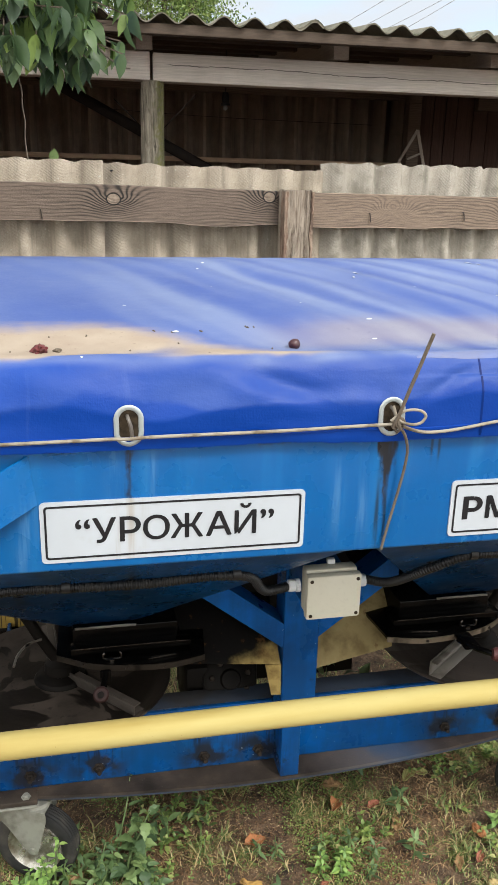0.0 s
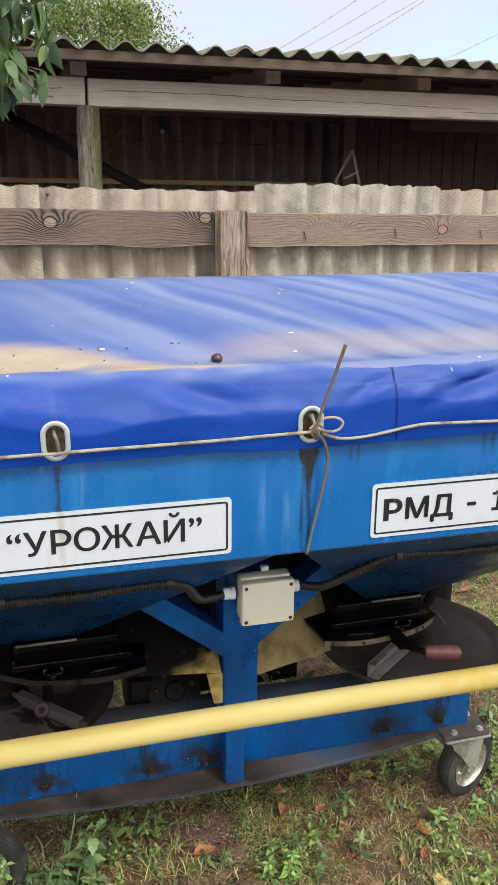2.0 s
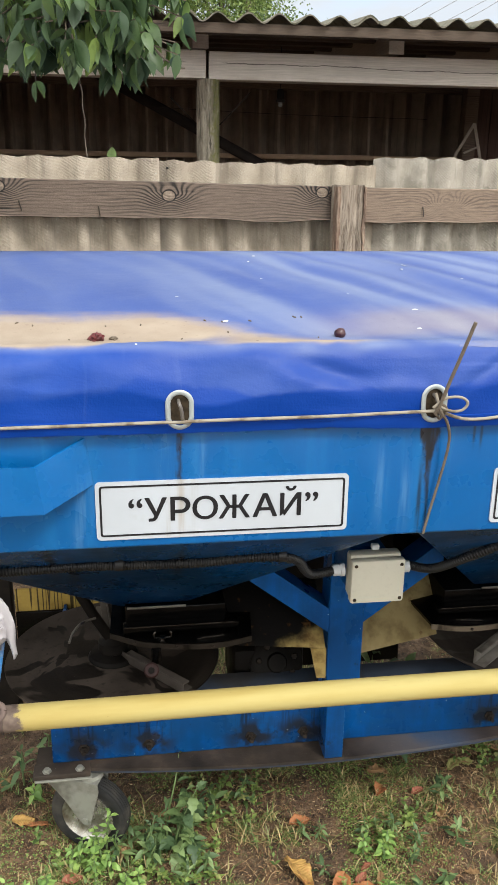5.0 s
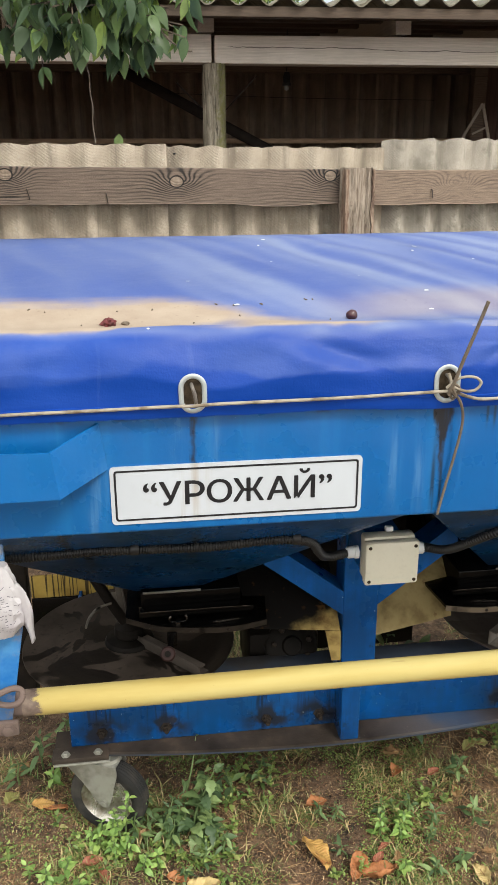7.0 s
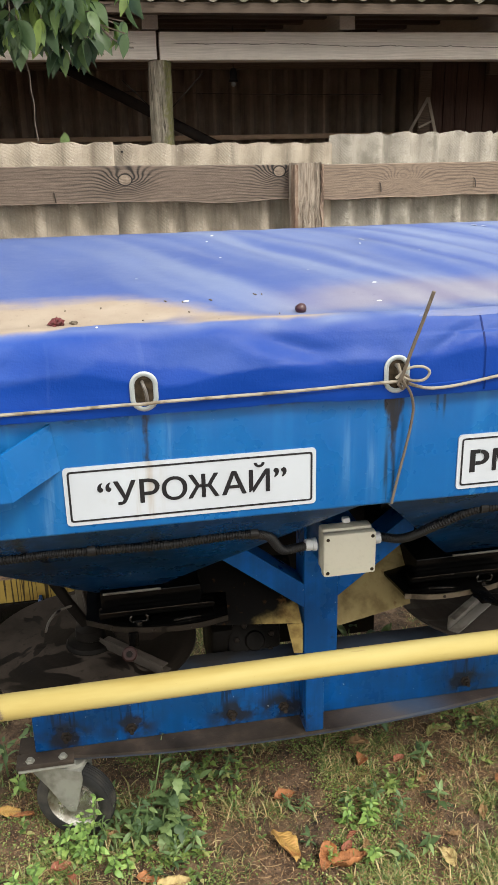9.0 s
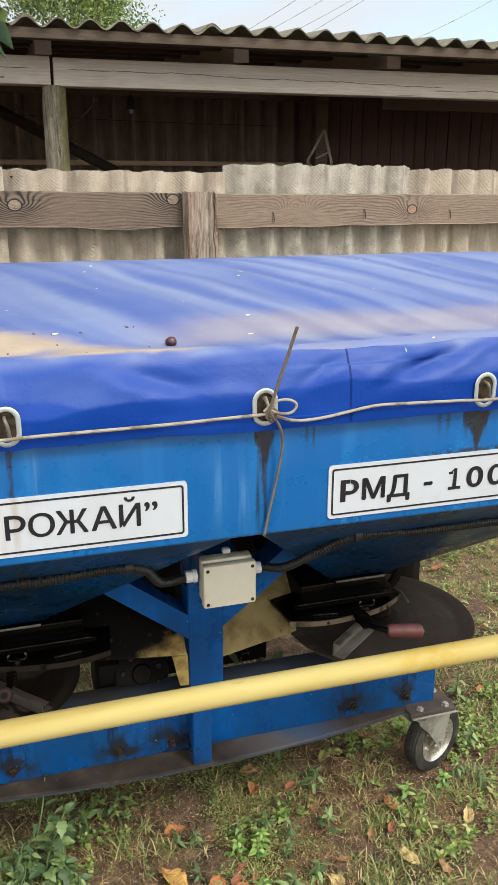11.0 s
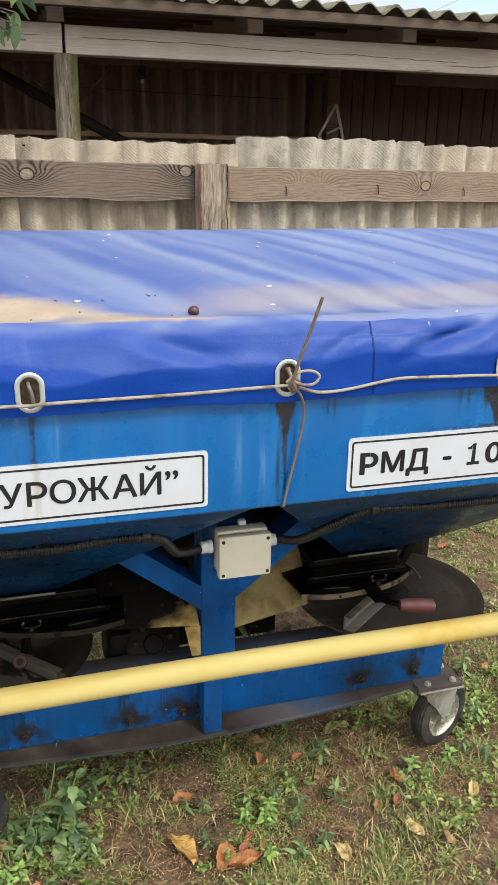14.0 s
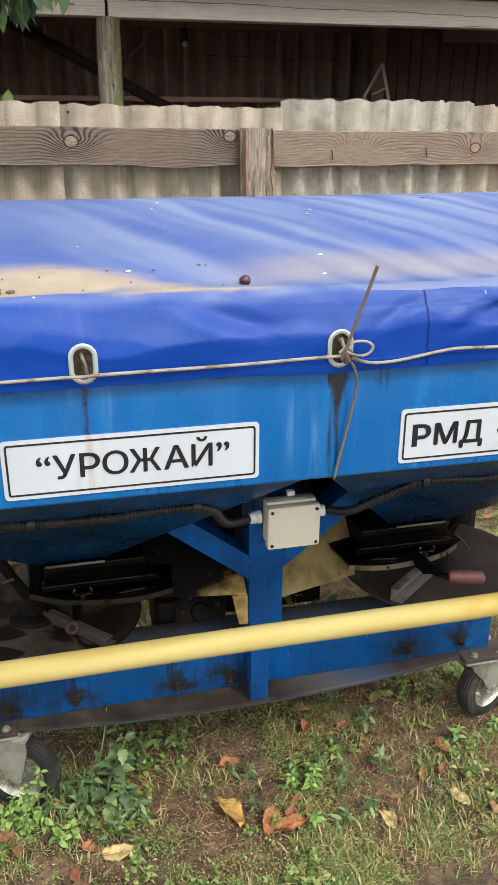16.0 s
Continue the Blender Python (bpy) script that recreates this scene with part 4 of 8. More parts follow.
def build_fence():
    f = thing("fence", "old corrugated grey slate fence on a weathered plank rail", "fence", (0, 3.697, 0), FENCE_TURN)
    sheets = ((-1.93, 1.00, 1.650, M_SLATE, 0.086), (-0.915, 0.985, 1.654, M_SLATE, 0.072), (0.066, 1.010, 1.644, M_SLATE, 0.088), (1.072, 1.045, 1.674, M_SLATE_PALE, 0.070), (2.115, 0.97, 1.664, M_SLATE, 0.086), (3.07, 1.0, 1.66, M_SLATE_PALE, 0.07), (4.06, 1.0, 1.655, M_SLATE, 0.086))
    for k, (u, width, top, m, y) in enumerate(sheets):
        me = wavy("sheet", width, top - 0.04 * (k % 2), 0.1475, 0.029, 0.007, m, 0.004 if m is M_SLATE else 0.008, k, nv=6, step=12, scallop=-0.003)
        ob = part("sheet", me, m, f)
        ob.location = (u, y, 0.04 * (k % 2))
        ob.rotation_euler = (0, radians((0.0, 0.25, 0.35, -0.2, 0.15, 0, 0.1)[k]), 0)
    rng = random.Random(4)
    for x0, x1, za, zb, m in ((-2.4, 0.905, 1.592, 1.550, M_RAIL_L), (0.912, 4.9, 1.548, 1.533, M_RAIL_R)):
        bm = bmesh.new()
        n = 60
        rows = []
        for k in range(n + 1):
            t = k / n
            x = x0 + (x1 - x0) * t
            top = za + (zb - za) * t + 0.002 * noise.noise((x * 4, 1, 0))
            low = top - (0.142 if m is M_RAIL_L else 0.148) + 0.004 * noise.noise((x * 5, 7, 0)) - (0.012 if m is M_RAIL_L and 0.35 < x < 0.75 else 0.0) * math.sin(math.pi * (x - 0.35) / 0.4)
            rows.append([bm.verts.new(c) for c in ((x, -0.004, low), (x, 0.0, low + 0.004), (x, 0.0, top - 0.004), (x, 0.004, top), (x, 0.045, top), (x, 0.045, low))])
        for a, b in zip(rows, rows[1:]):
            for j in range(6):
                bm.faces.new((a[j], a[(j + 1) % 6], b[(j + 1) % 6], b[j]))
        bm.faces.new(rows[0][::-1])
        bm.faces.new(rows[-1])
        part("rail", bm, m, f, "grey weathered plank with knots")
    for u in (-1.65, 0.893, 3.4):
        bm = bmesh.new()
        rings = []
        nn = 26
        for j in range(24):
            z = 1.556 * j / 23
            ring = []
            for k in range(nn):
                a = 2 * math.pi * k / nn
                r = 0.072 + 0.004 * noise.noise((math.cos(a) * 3, math.sin(a) * 3, z * 1.2 + u)) + 0.0025 * noise.noise((math.cos(a) * 12, math.sin(a) * 12, z * 2.5 + u))
                front = math.sin(a) < -0.45
                ring.append(bm.verts.new((u + r * math.cos(a) + 0.006 * (1 - j / 23), -0.028 + (max(r * math.sin(a), -0.042 - 0.004 * noise.noise((a * 4, 0, z * 3))) if front else min(r * math.sin(a), 0.024)), z + (0.008 * noise.noise((k * 0.9, u, 0)) if j == 23 else 0))))
            rings.append(ring)
        for a, b in zip(rings, rings[1:]):
            for k in range(nn):
                bm.faces.new((a[k], a[(k + 1) % nn], b[(k + 1) % nn], b[k]))
        bm.faces.new(rings[-1])
        bm.faces.new(rings[0][::-1])
        post = part("post", bm, M_POSTWOOD, f, "split log post with frayed pale wood")
        for side in (-1, 1):  # bark left along both edges of the split face
            bm = bmesh.new()
            rows = []
            for j in range(70):
                z = 0.4 + 1.15 * j / 69
                w = 0.012 + 0.010 * noise.noise((z * 9, side, u)) + 0.006 * noise.noise((z * 40, side, u))
                xo = u + side * 0.066 + 0.006 * (1 - z / 1.556)
                rows.append([bm.verts.new(q) for q in ((xo + side * 0.008, -0.045, z), (xo + side * 0.002, -0.074 - 0.004 * noise.noise((z * 30, 3, side)), z), (xo - side * max(0.002, w), -0.0765 - 0.003 * noise.noise((z * 50, 8, side)), z), (xo - side * max(0.002, w), -0.066, z))])
            for a, b in zip(rows, rows[1:]):
                for k in range(3):
                    bm.faces.new((a[k], a[k + 1], b[k + 1], b[k]))
            part("bark", bm, M_FLAKE, post, "ragged red-brown bark", sharp=25)
    for x, z, lean in ((-0.187, 1.447, 8), (-0.495, 1.467, 14), (1.275, 1.446, 8), (1.78, 1.455, 10), (2.308, 1.445, 12), (-0.62, 1.48, 5), (2.9, 1.44, -6)):
        bm = bmesh.new()
        a = radians(lean)
        tube(bm, [(x, 0.004, z + 0.018), (x + 0.001, -0.006, z + 0.016), (x + math.sin(a) * 0.02, -0.009, z), (x + math.sin(a) * 0.04, -0.008, z - 0.022)], 0.0027, 6)
        part("nail", bm, M_RUST, f, "bent rusty nail")
    for x, z in ((0.115, 1.615), (0.885, 1.622)):
        bm = bmesh.new()
        lathe(bm, [(0, 0.002), (0.003, 0.0015), (0.004, 0), (0.004, -0.02), (0, -0.02)], 10, Matrix.Translation((x, 0.068, z)) @ pose(0, 0, 0, 90, 0, 0))
        part("screw_head", bm, M_BLACK, f)


build_fence()

# ---------------------------------------------------------------- open shed behind the fence
SHED_TURN = -1.8


def build_shed():
    s = thing("shed", "open timber shed with a mossy corrugated slate roof", "shed", (0.382, 4.985, 0), SHED_TURN)
    for x0, x1, dz in ((-4.0, -0.008, 0.004), (0.008, 4.2, 0.0), (4.21, 7.5, -0.004)):
        bm = bmesh.new()
        box(bm, (x0, 0, 2.087 + dz), (x1, 0.11, 2.227 + dz), 0.006)
        part("beam", bm, M_BEAM, s, "grey weathered beam with long cracks")
    for px in (-3.2, 0.01, 4.2):
        bm = bmesh.new()
        rings, nn = [], 20
        for j in range(16):
            z = 2.09 * j / 15
            rings.append([bm.verts.new((px + 0.03 * (j / 15 - 1) + math.cos(2 * math.pi * k / nn) * (0.059 + 0.012 * noise.noise((math.cos(k * 0.31) * 3, math.sin(k * 0.31) * 3, z * 1.4)) + 0.007 * noise.noise((math.cos(k * 0.31) * 9, math.sin(k * 0.31) * 9, z * 5))), 0.055 + math.sin(2 * math.pi * k / nn) * 0.064, z)) for k in range(nn)])
        for a, b in zip(rings, rings[1:]):
            for k in range(nn):
                bm.faces.new((a[k], a[(k + 1) % nn], b[(k + 1) % nn], b[k]))
        bm.faces.new(rings[-1])
        part("post", bm, M_BARK, s, "round log post with flaking bark and moss")
    slope = 0.10
    roof_at = lambda y: 2.318 + slope * (y + 0.42)  # noqa: E731
    for px in (-3.1, -2.07, -1.04, -0.04, 1.02, 1.93, 2.9, 3.9, 4.9, 5.9, 6.9):
        bm = bmesh.new()
        z0, z1 = roof_at(-0.05) - 0.035, roof_at(3.3) - 0.035
        slab(bm, [(px - 0.042, -0.07, 2.229), (px + 0.042, -0.07, 2.229), (px + 0.042, 3.3, z1 - 0.09), (px - 0.042, 3.3, z1 - 0.09)], [(px - 0.042, -0.06, z0), (px + 0.042, -0.06, z0), (px + 0.042, 3.3, z1), (px - 0.042, 3.3, z1)])
        part("rafter", bm, M_RAFTER, s)
    for k, y in enumerate((-0.37, 0.25, 0.85, 1.5, 2.2, 2.9)):
        bm = bmesh.new()
        z = roof_at(y) - 0.022
        box(bm, (-4.2, y - 0.03, z - (0.048 if k == 0 else 0.035)), (7.6, y + 0.03, z), 0.004)
        part("batten", bm, M_EAVE, s)
    for k in range(12):
        me = wavy("roof_sheet", 1.02, 3.9, 0.15, 0.021, 0.007, M_ROOF, 0.006, 20 + k, nv=4, step=10)
        ob = part("roof_sheet", me, M_ROOF, s)
        ob.matrix_basis = Matrix.Translation((-4.1 + 0.9 * k + 0.3, -0.43, roof_at(-0.43) + 0.004 + 0.008 * (k % 2))) @ pose(0, 0, 0, math.degrees(math.atan(slope)) - 90, 0, 0)
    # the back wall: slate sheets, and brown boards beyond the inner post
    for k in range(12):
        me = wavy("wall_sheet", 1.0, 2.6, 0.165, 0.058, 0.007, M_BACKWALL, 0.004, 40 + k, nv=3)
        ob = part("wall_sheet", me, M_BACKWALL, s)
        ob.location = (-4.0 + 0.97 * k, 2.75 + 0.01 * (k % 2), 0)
    rng = random.Random(8)
    x = 2.44
    while x < 7.4:
        wd = rng.uniform(0.10, 0.15)
        bm = bmesh.new()
        y = 2.35 + rng.uniform(-0.006, 0.006)
        box(bm, (x, y, 0), (x + wd - 0.006, y + 0.022, 2.60), 0.003)
        part("board", bm, M_REDBOARD, s)
        x += wd
    for lo, hi, m, name in (((2.30, 2.28, 0), (2.41, 2.39, 2.6), M_DARKWOOD, "inner_post"), ((-4.0, 2.56, 1.745), (2.28, 2.60, 1.785), M_PALEPLANK, "wall_plank"), ((-4.0, 2.55, 2.30), (2.7, 2.65, 2.42), M_DARKWOOD, "wall_plate"), ((2.9, 2.25, 2.22), (7.4, 2.33, 2.32), M_DARKWOOD, "wall_plate")):
        bm = bmesh.new()
        box(bm, lo, hi, 0.005)
        part(name, bm, m, s)
    # unseen walls that close the shed; the one at -2.1 only darkens the left
    for x in (-4.25, -2.1, 7.55):
        bm = bmesh.new()
        box(bm, (x, -0.1 if x != -2.1 else 0.15, 0), (x + 0.1, 2.9 if x != -2.1 else 2.54, 2.75 if x != -2.1 else 2.28))
        part("unseen_wall", bm, M_DARKWOOD, s)
    bm = bmesh.new()
    tube(bm, [(-0.95, 1.21, 2.38), (0.72, 1.24, 1.54)], 0.036, 10)
    part("brace", bm, M_SHADEWOOD, s, "dark diagonal pole")
    for a, b in (((-0.20, 0.09, 2.0), (-0.03, 0.09, 1.84)), ((0.24, 0.05, 2.03), (0.07, 0.05, 1.86))):
        bm = bmesh.new()
        tube(bm, [a, b], 0.003, 6)
        part("tie_rod", bm, M_SHADEWOOD, s)
    bm = bmesh.new()
    tube(bm, smooth_path([(-0.3, 0.5, 1.98), (0.5, 0.5, 1.955), (1.4, 0.5, 1.945)]), 0.0016, 5)
    part("wire", bm, M_SHADEWOOD, s)


build_shed()


def build_shed_things():
    lamp = thing("lamp_holder", "bare ceramic lamp holder hanging on a short cord", "lamp", (0.912, 5.7, 2.06))
    bm = bmesh.new()
    tube(bm, [(0, 0, 0.30), (0, 0, 0.06)], 0.003, 6)
    part("cord", bm, M_BLACK, lamp)
    bm = bmesh.new()
    lathe(bm, [(0, 0.065), (0.016, 0.06), (0.024, 0.035), (0.022, 0.0), (0.028, -0.005), (0.028, -0.018), (0, -0.018)], 16)
    part("socket", bm, M_BLACK, lamp)
    bm = bmesh.new()
    lathe(bm, [(0, -0.046), (0.010, -0.043), (0.015, -0.033), (0.011, -0.018), (0, -0.018)], 14)
    part("bulb", bm, M_RING, lamp)
    w = thing("old_window_frame", "small grey wooden frame leaning inside the shed", "frame", (2.485, 6.6, 1.29), -8)
    corners = [(-0.03, 0.0, 0.476), (0.085, 0.02, 0.36), (0.17, 0.0, 0.46), (0.10, -0.01, 0.713)]
    for a, b in zip(corners, corners[1:] + corners[:1]):
        bm = bmesh.new()
        tube(bm, [a, b], 0.014, 4)
        part("frame_bar", bm, M_RAFTER, w)
    bm = bmesh.new()
    tube(bm, [(0.04, 0, 0.50), (0.15, 0, 0.55)], 0.010, 4)
    part("frame_bar", bm, M_RAFTER, w)
    bm = bmesh.new()
    box(bm, (-0.2, -0.1, -1.3), (0.5, 0.2, 0.28), 0.01)
    crate = thing("crate", "dark wooden crate standing inside the shed", "crate", (2.45, 6.6, 1.3), -8)
    part("crate_body", bm, M_DARKWOOD, crate)


build_shed_things()

# ---------------------------------------------------------------- fertiliser spreader
CX = 0.384  # its middle
PY = 1.414  # its front panel


def flip(x):
    return 2 * CX - x


def build_hopper(sp):
    bm = bmesh.new()
    x0, x1, y1 = -0.44, 1.30, 2.74
    # upper box, open above, with a rolled rim
    slab(bm, [(x0, PY, 1.008), (x1, PY, 1.008), (x1, y1, 1.008), (x0, y1, 1.008)], [(x0, PY, 1.27), (x1, PY, 1.27), (x1, y1, 1.27), (x0, y1, 1.27)])
    bmesh.ops.bevel(bm, geom=[e for e in bm.edges], offset=0.006, segments=3, affect="EDGES", profile=0.5)
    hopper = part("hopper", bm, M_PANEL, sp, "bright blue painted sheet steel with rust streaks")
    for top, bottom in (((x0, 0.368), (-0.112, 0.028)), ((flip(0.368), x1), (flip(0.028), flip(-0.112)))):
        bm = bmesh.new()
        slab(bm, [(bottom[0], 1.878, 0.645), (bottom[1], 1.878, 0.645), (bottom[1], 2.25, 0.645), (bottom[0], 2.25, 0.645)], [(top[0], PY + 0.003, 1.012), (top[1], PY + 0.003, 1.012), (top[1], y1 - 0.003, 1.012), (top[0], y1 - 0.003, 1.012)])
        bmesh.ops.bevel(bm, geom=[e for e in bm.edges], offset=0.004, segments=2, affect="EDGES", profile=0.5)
        part("funnel", bm, M_FUNNEL, hopper, "sloping blue funnel stained with grime, its paint darkened for shade")
    bm = bmesh.new()
    box(bm, (-0.095, 1.8305, 0.6615), (0.035, 1.8345, 0.667), 0.001)
    part("worn_lip", bm, M_VANE, hopper)
    bm = bmesh.new()
    box(bm, (flip(0.035), 1.8305, 0.6615), (flip(-0.095), 1.8345, 0.667), 0.001)
    part("worn_lip", bm, M_VANE, hopper)
    # folded bracket on the panel
    bm = bmesh.new()
    yf = PY - 0.062
    slab(bm, [(-0.46, yf, 1.176), (-0.212, yf, 1.172), (-0.2025, yf, 1.098), (-0.46, yf, 1.095)], [(-0.46, yf + 0.003, 1.176), (-0.212, yf + 0.003, 1.172), (-0.2025, yf + 0.003, 1.098), (-0.46, yf + 0.003, 1.095)])
    slab(bm, [(-0.212, yf, 1.172), (-0.142, PY - 0.001, 1.196), (-0.133, PY - 0.001, 1.120), (-0.2025, yf, 1.098)], [(-0.215, yf + 0.003, 1.172), (-0.146, PY - 0.001, 1.196), (-0.137, PY - 0.001, 1.120), (-0.2055, yf + 0.003, 1.098)])
    slab(bm, [(-0.46, yf + 0.003, 1.095), (-0.206, yf + 0.003, 1.098), (-0.138, PY - 0.001, 1.118), (-0.46, PY - 0.001, 1.085)], [(-0.46, yf + 0.003, 1.098), (-0.206, yf + 0.003, 1.101), (-0.138, PY - 0.001, 1.121), (-0.46, PY - 0.001, 1.088)])
    part("folded_bracket", bm, M_PANEL, hopper)


def rounded(w, h, r, n=6):
    pts = []
    for cx, cz, a0 in ((w - r, r, -90), (w - r, h - r, 0), (r, h - r, 90), (r, r, 180)):
        for k in range(n + 1):
            a = radians(a0 + 90 * k / n)
            pts.append((cx + r * math.cos(a), cz + r * math.sin(a)))
    return pts


def bowl(cx, cz, rx, rz, tx, tz, n=10):
    """Quads of the round part of a P."""
    out = []
    for k in range(n):
        a, b = radians(-90 + 180 * k / n), radians(-90 + 180 * (k + 1) / n)
        out.append([(cx + rx * math.cos(a), cz + rz * math.sin(a)), (cx + rx * math.cos(b), cz + rz * math.sin(b)), (cx + (rx - tx) * math.cos(b), cz + (rz - tz) * math.sin(b)), (cx + (rx - tx) * math.cos(a), cz + (rz - tz) * math.sin(a))])
    return out


STROKES = {
    "\u0420": [[(0, 0), (0.23, 0), (0.23, 1), (0, 1)], [(0.23, 0.85), (0.52, 0.85), (0.52, 1), (0.23, 1)], [(0.23, 0.31), (0.52, 0.31), (0.52, 0.46), (0.23, 0.46)]] + bowl(0.52, 0.655, 0.48, 0.345, 0.24, 0.15),
    "\u0420+": [[(0, 0), (0.29, 0), (0.29, 1), (0, 1)], [(0.29, 0.82), (0.52, 0.82), (0.52, 1), (0.29, 1)], [(0.29, 0.31), (0.52, 0.31), (0.52, 0.49), (0.29, 0.49)]] + bowl(0.52, 0.655, 0.48, 0.345, 0.28, 0.17),
    "1": [[(0.36, 0.14), (0.66, 0.14), (0.66, 1), (0.42, 1)], [(0.04, 0), (1, 0), (1, 0.15), (0.04, 0.15)], [(0.04, 0.74), (0.36, 0.74), (0.36, 0.87), (0.04, 0.85)], [(0.20, 0.86), (0.42, 0.86), (0.42, 1), (0.34, 0.94)]],
}


def build_plate(sp, x, z, w, h, words, bold=0.0009):
    """A white sign glued to the panel, with a thin black border and lettering."""
    bm = bmesh.new()
    o = rounded(w, h, 0.007)
    slab(bm, [(x + a, PY + 0.001, z + b) for a, b in o], [(x + a, PY - 0.0025, z + b) for a, b in o])
    plate = part("sign_plate", bm, M_SIGN, sp, "white enamel sign with a black border")
    bm = bmesh.new()
    i0, i1 = 0.0062, 0.0094
    a = [bm.verts.new((x + i0 + p, PY - 0.0032, z + i0 + q)) for p, q in rounded(w - 2 * i0, h - 2 * i0, 0.005)]
    b = [bm.verts.new((x + i1 + p, PY - 0.0032, z + i1 + q)) for p, q in rounded(w - 2 * i1, h - 2 * i1, 0.003)]
    for k in range(len(a)):
        j = (k + 1) % len(a)
        bm.faces.new((a[k], a[j], b[j], b[k]))
    part("border", bm, M_BLACK, plate)
    for char, xa, xb, za, zb in words:
        heavy = char + "+" if bold > 0.001 and char + "+" in STROKES else char
        if heavy in STROKES:
            bm = bmesh.new()
            w, h = xb - xa, zb - za
            for k, quad in enumerate(STROKES[heavy]):
                bm.faces.new([bm.verts.new((xa + a * w, PY - 0.0031 - 0.0001 * k, za + b * h)) for a, b in quad])
            part("letter", bm, M_BLACK, plate, "bold black character", sharp=180)
            continue
        curve = bpy.data.curves.new("letter", "FONT")
        curve.body, curve.size = char, 0.06
        tmp = bpy.data.objects.new("letter", curve)
        scene.collection.objects.link(tmp)
        me = bpy.data.meshes.new_from_object(tmp.evaluated_get(bpy.context.evaluated_depsgraph_get()))
        bpy.data.objects.remove(tmp)
        pts = np.array([v.co[:] for v in me.vertices])
        faces = [tuple(q.vertices) for q in me.polygons]
        (lx, lz), (hx, hz) = pts[:, :2].min(0), pts[:, :2].max(0)
        kx, kz = (xb - xa - 2 * bold) / (hx - lx), (zb - za - 2 * bold * 0.6) / (hz - lz)
        verts, fs = [], []
        for k, (sx, sz) in enumerate(((0, 0), (1, 0), (-1, 0), (0, 0.6), (0, -0.6))):
            for i, face in enumerate(faces):
                fs.append(tuple(range(len(verts), len(verts) + len(face))))
                verts += [(xa + bold + (pts[f][0] - lx) * kx + sx * bold, PY - 0.0031 - 0.0001 * k - 0.000012 * (i % 7), za + bold * 0.6 + (pts[f][1] - lz) * kz + sz * bold) for f in face]
        part("letter", mesh_of("letter", verts, fs, M_BLACK), M_BLACK, plate, "bold black character", sharp=180)


def build_frame(sp):
    # front beam, channel with its web to the front, and the bowed bottom flange
    bm = bmesh.new()
    x0, x1 = -0.285, flip(-0.285)
    box(bm, (x0, 1.872, 0.238), (x1, 1.884, 0.405), 0.002)
    beam = part("front_beam", bm, M_FRAME, sp, "blue channel with grimy bolt stains")
    bm = bmesh.new()
    box(bm, (x0, 1.8842, 0.397), (x1, 1.945, 0.4048), 0.002)
    part("upper_flange", bm, M_BEAMTOP, beam, "grey grimy upper flange")
    bm = bmesh.new()
    n, low, top = 48, [], []
    for k in range(n + 1):
        x = -0.325 + (flip(-0.325) + 0.325) * k / n
        y = 1.806 + 0.048 * ((x - 0.34) / 0.6) ** 2 + (0.015 if k in (0, n) else 0)
        low.append((x, y))
    outline = low + [(flip(-0.325), 1.935), (-0.325, 1.935)]
    slab(bm, [(x, y, 0.226) for x, y in outline], [(x, y, 0.2365) for x, y in outline])
    part("bottom_flange", bm, M_RUST, sp, "bowed brown rusty steel flange with worn blue edge")
    bm = bmesh.new()
    n2 = [(x, y - 0.0015) for x, y in low[3:-3]]
    for (xa, ya), (xb, yb) in zip(n2, n2[1:]):
        v = [bm.verts.new(c) for c in ((xa, ya, 0.2255), (xb, yb, 0.2255), (xb, yb, 0.2305), (xa, ya, 0.2305))]
        bm.faces.new(v)
    bmesh.ops.remove_doubles(bm, verts=bm.verts, dist=0.0001)
    part("blue_edge", bm, M_BEAMTOP, sp)
    for lo, hi in (((x0, 2.42, 0.24), (x1, 2.43, 0.40)), ((x0, 1.946, 0.24), (x0 + 0.01, 2.42, 0.40)), ((x1 - 0.01, 1.946, 0.24), (x1, 2.42, 0.40))):
        bm = bmesh.new()
        box(bm, lo, hi, 0.002)
        part("frame_beam", bm, M_FRAME, sp)
    for x, z in BOLTS:
        bm = bmesh.new()
        hexhead(bm, (x, 1.872, z), 0.0095, 0.011)
        tube(bm, [(x, 1.862, z), (x, 1.850, z)], 0.0055, 8)
        for v in bm.verts:
            v.co += 0.0018 * noise.noise_vector(v.co * 140)
        part("bolt", bm, M_BOLT, sp, "crusted greasy hexagonal bolt")
    for xa, xb in ((0.963, 1.096), (flip(1.096), flip(0.963))):
        bm = bmesh.new()
        box(bm, (xa, 1.828, 0.2262), (xb, 1.962 if xa > CX else 1.872, 0.2395), 0.002)
        part("corner_plate", bm, M_RUST, sp, "brown rusty corner plate")
    # middle post with its narrow lower leg
    bm = bmesh.new()
    section = ((0.357, 1.799), (0.359, 1.797), (0.436, 1.797), (0.438, 1.799), (0.438, 1.87), (0.43, 1.87), (0.43, 1.806), (0.365, 1.806), (0.365, 1.87), (0.357, 1.87))
    low = [bm.verts.new((x, y, 0.42 if y < 1.83 else 0.36)) for x, y in section]
    high = [bm.verts.new((x, y, 1.0)) for x, y in section]
    for k in range(10):
        j = (k + 1) % 10
        bm.faces.new((low[k], low[j], high[j], high[k]))
    for ring, turned in ((low, True), (high, False)):
        for quad in ((0, 1, 7, 8, 9), (1, 2, 6, 7), (2, 3, 4, 5, 6)):
            corner = [ring[q] for q in quad]
            bm.faces.new(corner[::-1] if turned else corner)
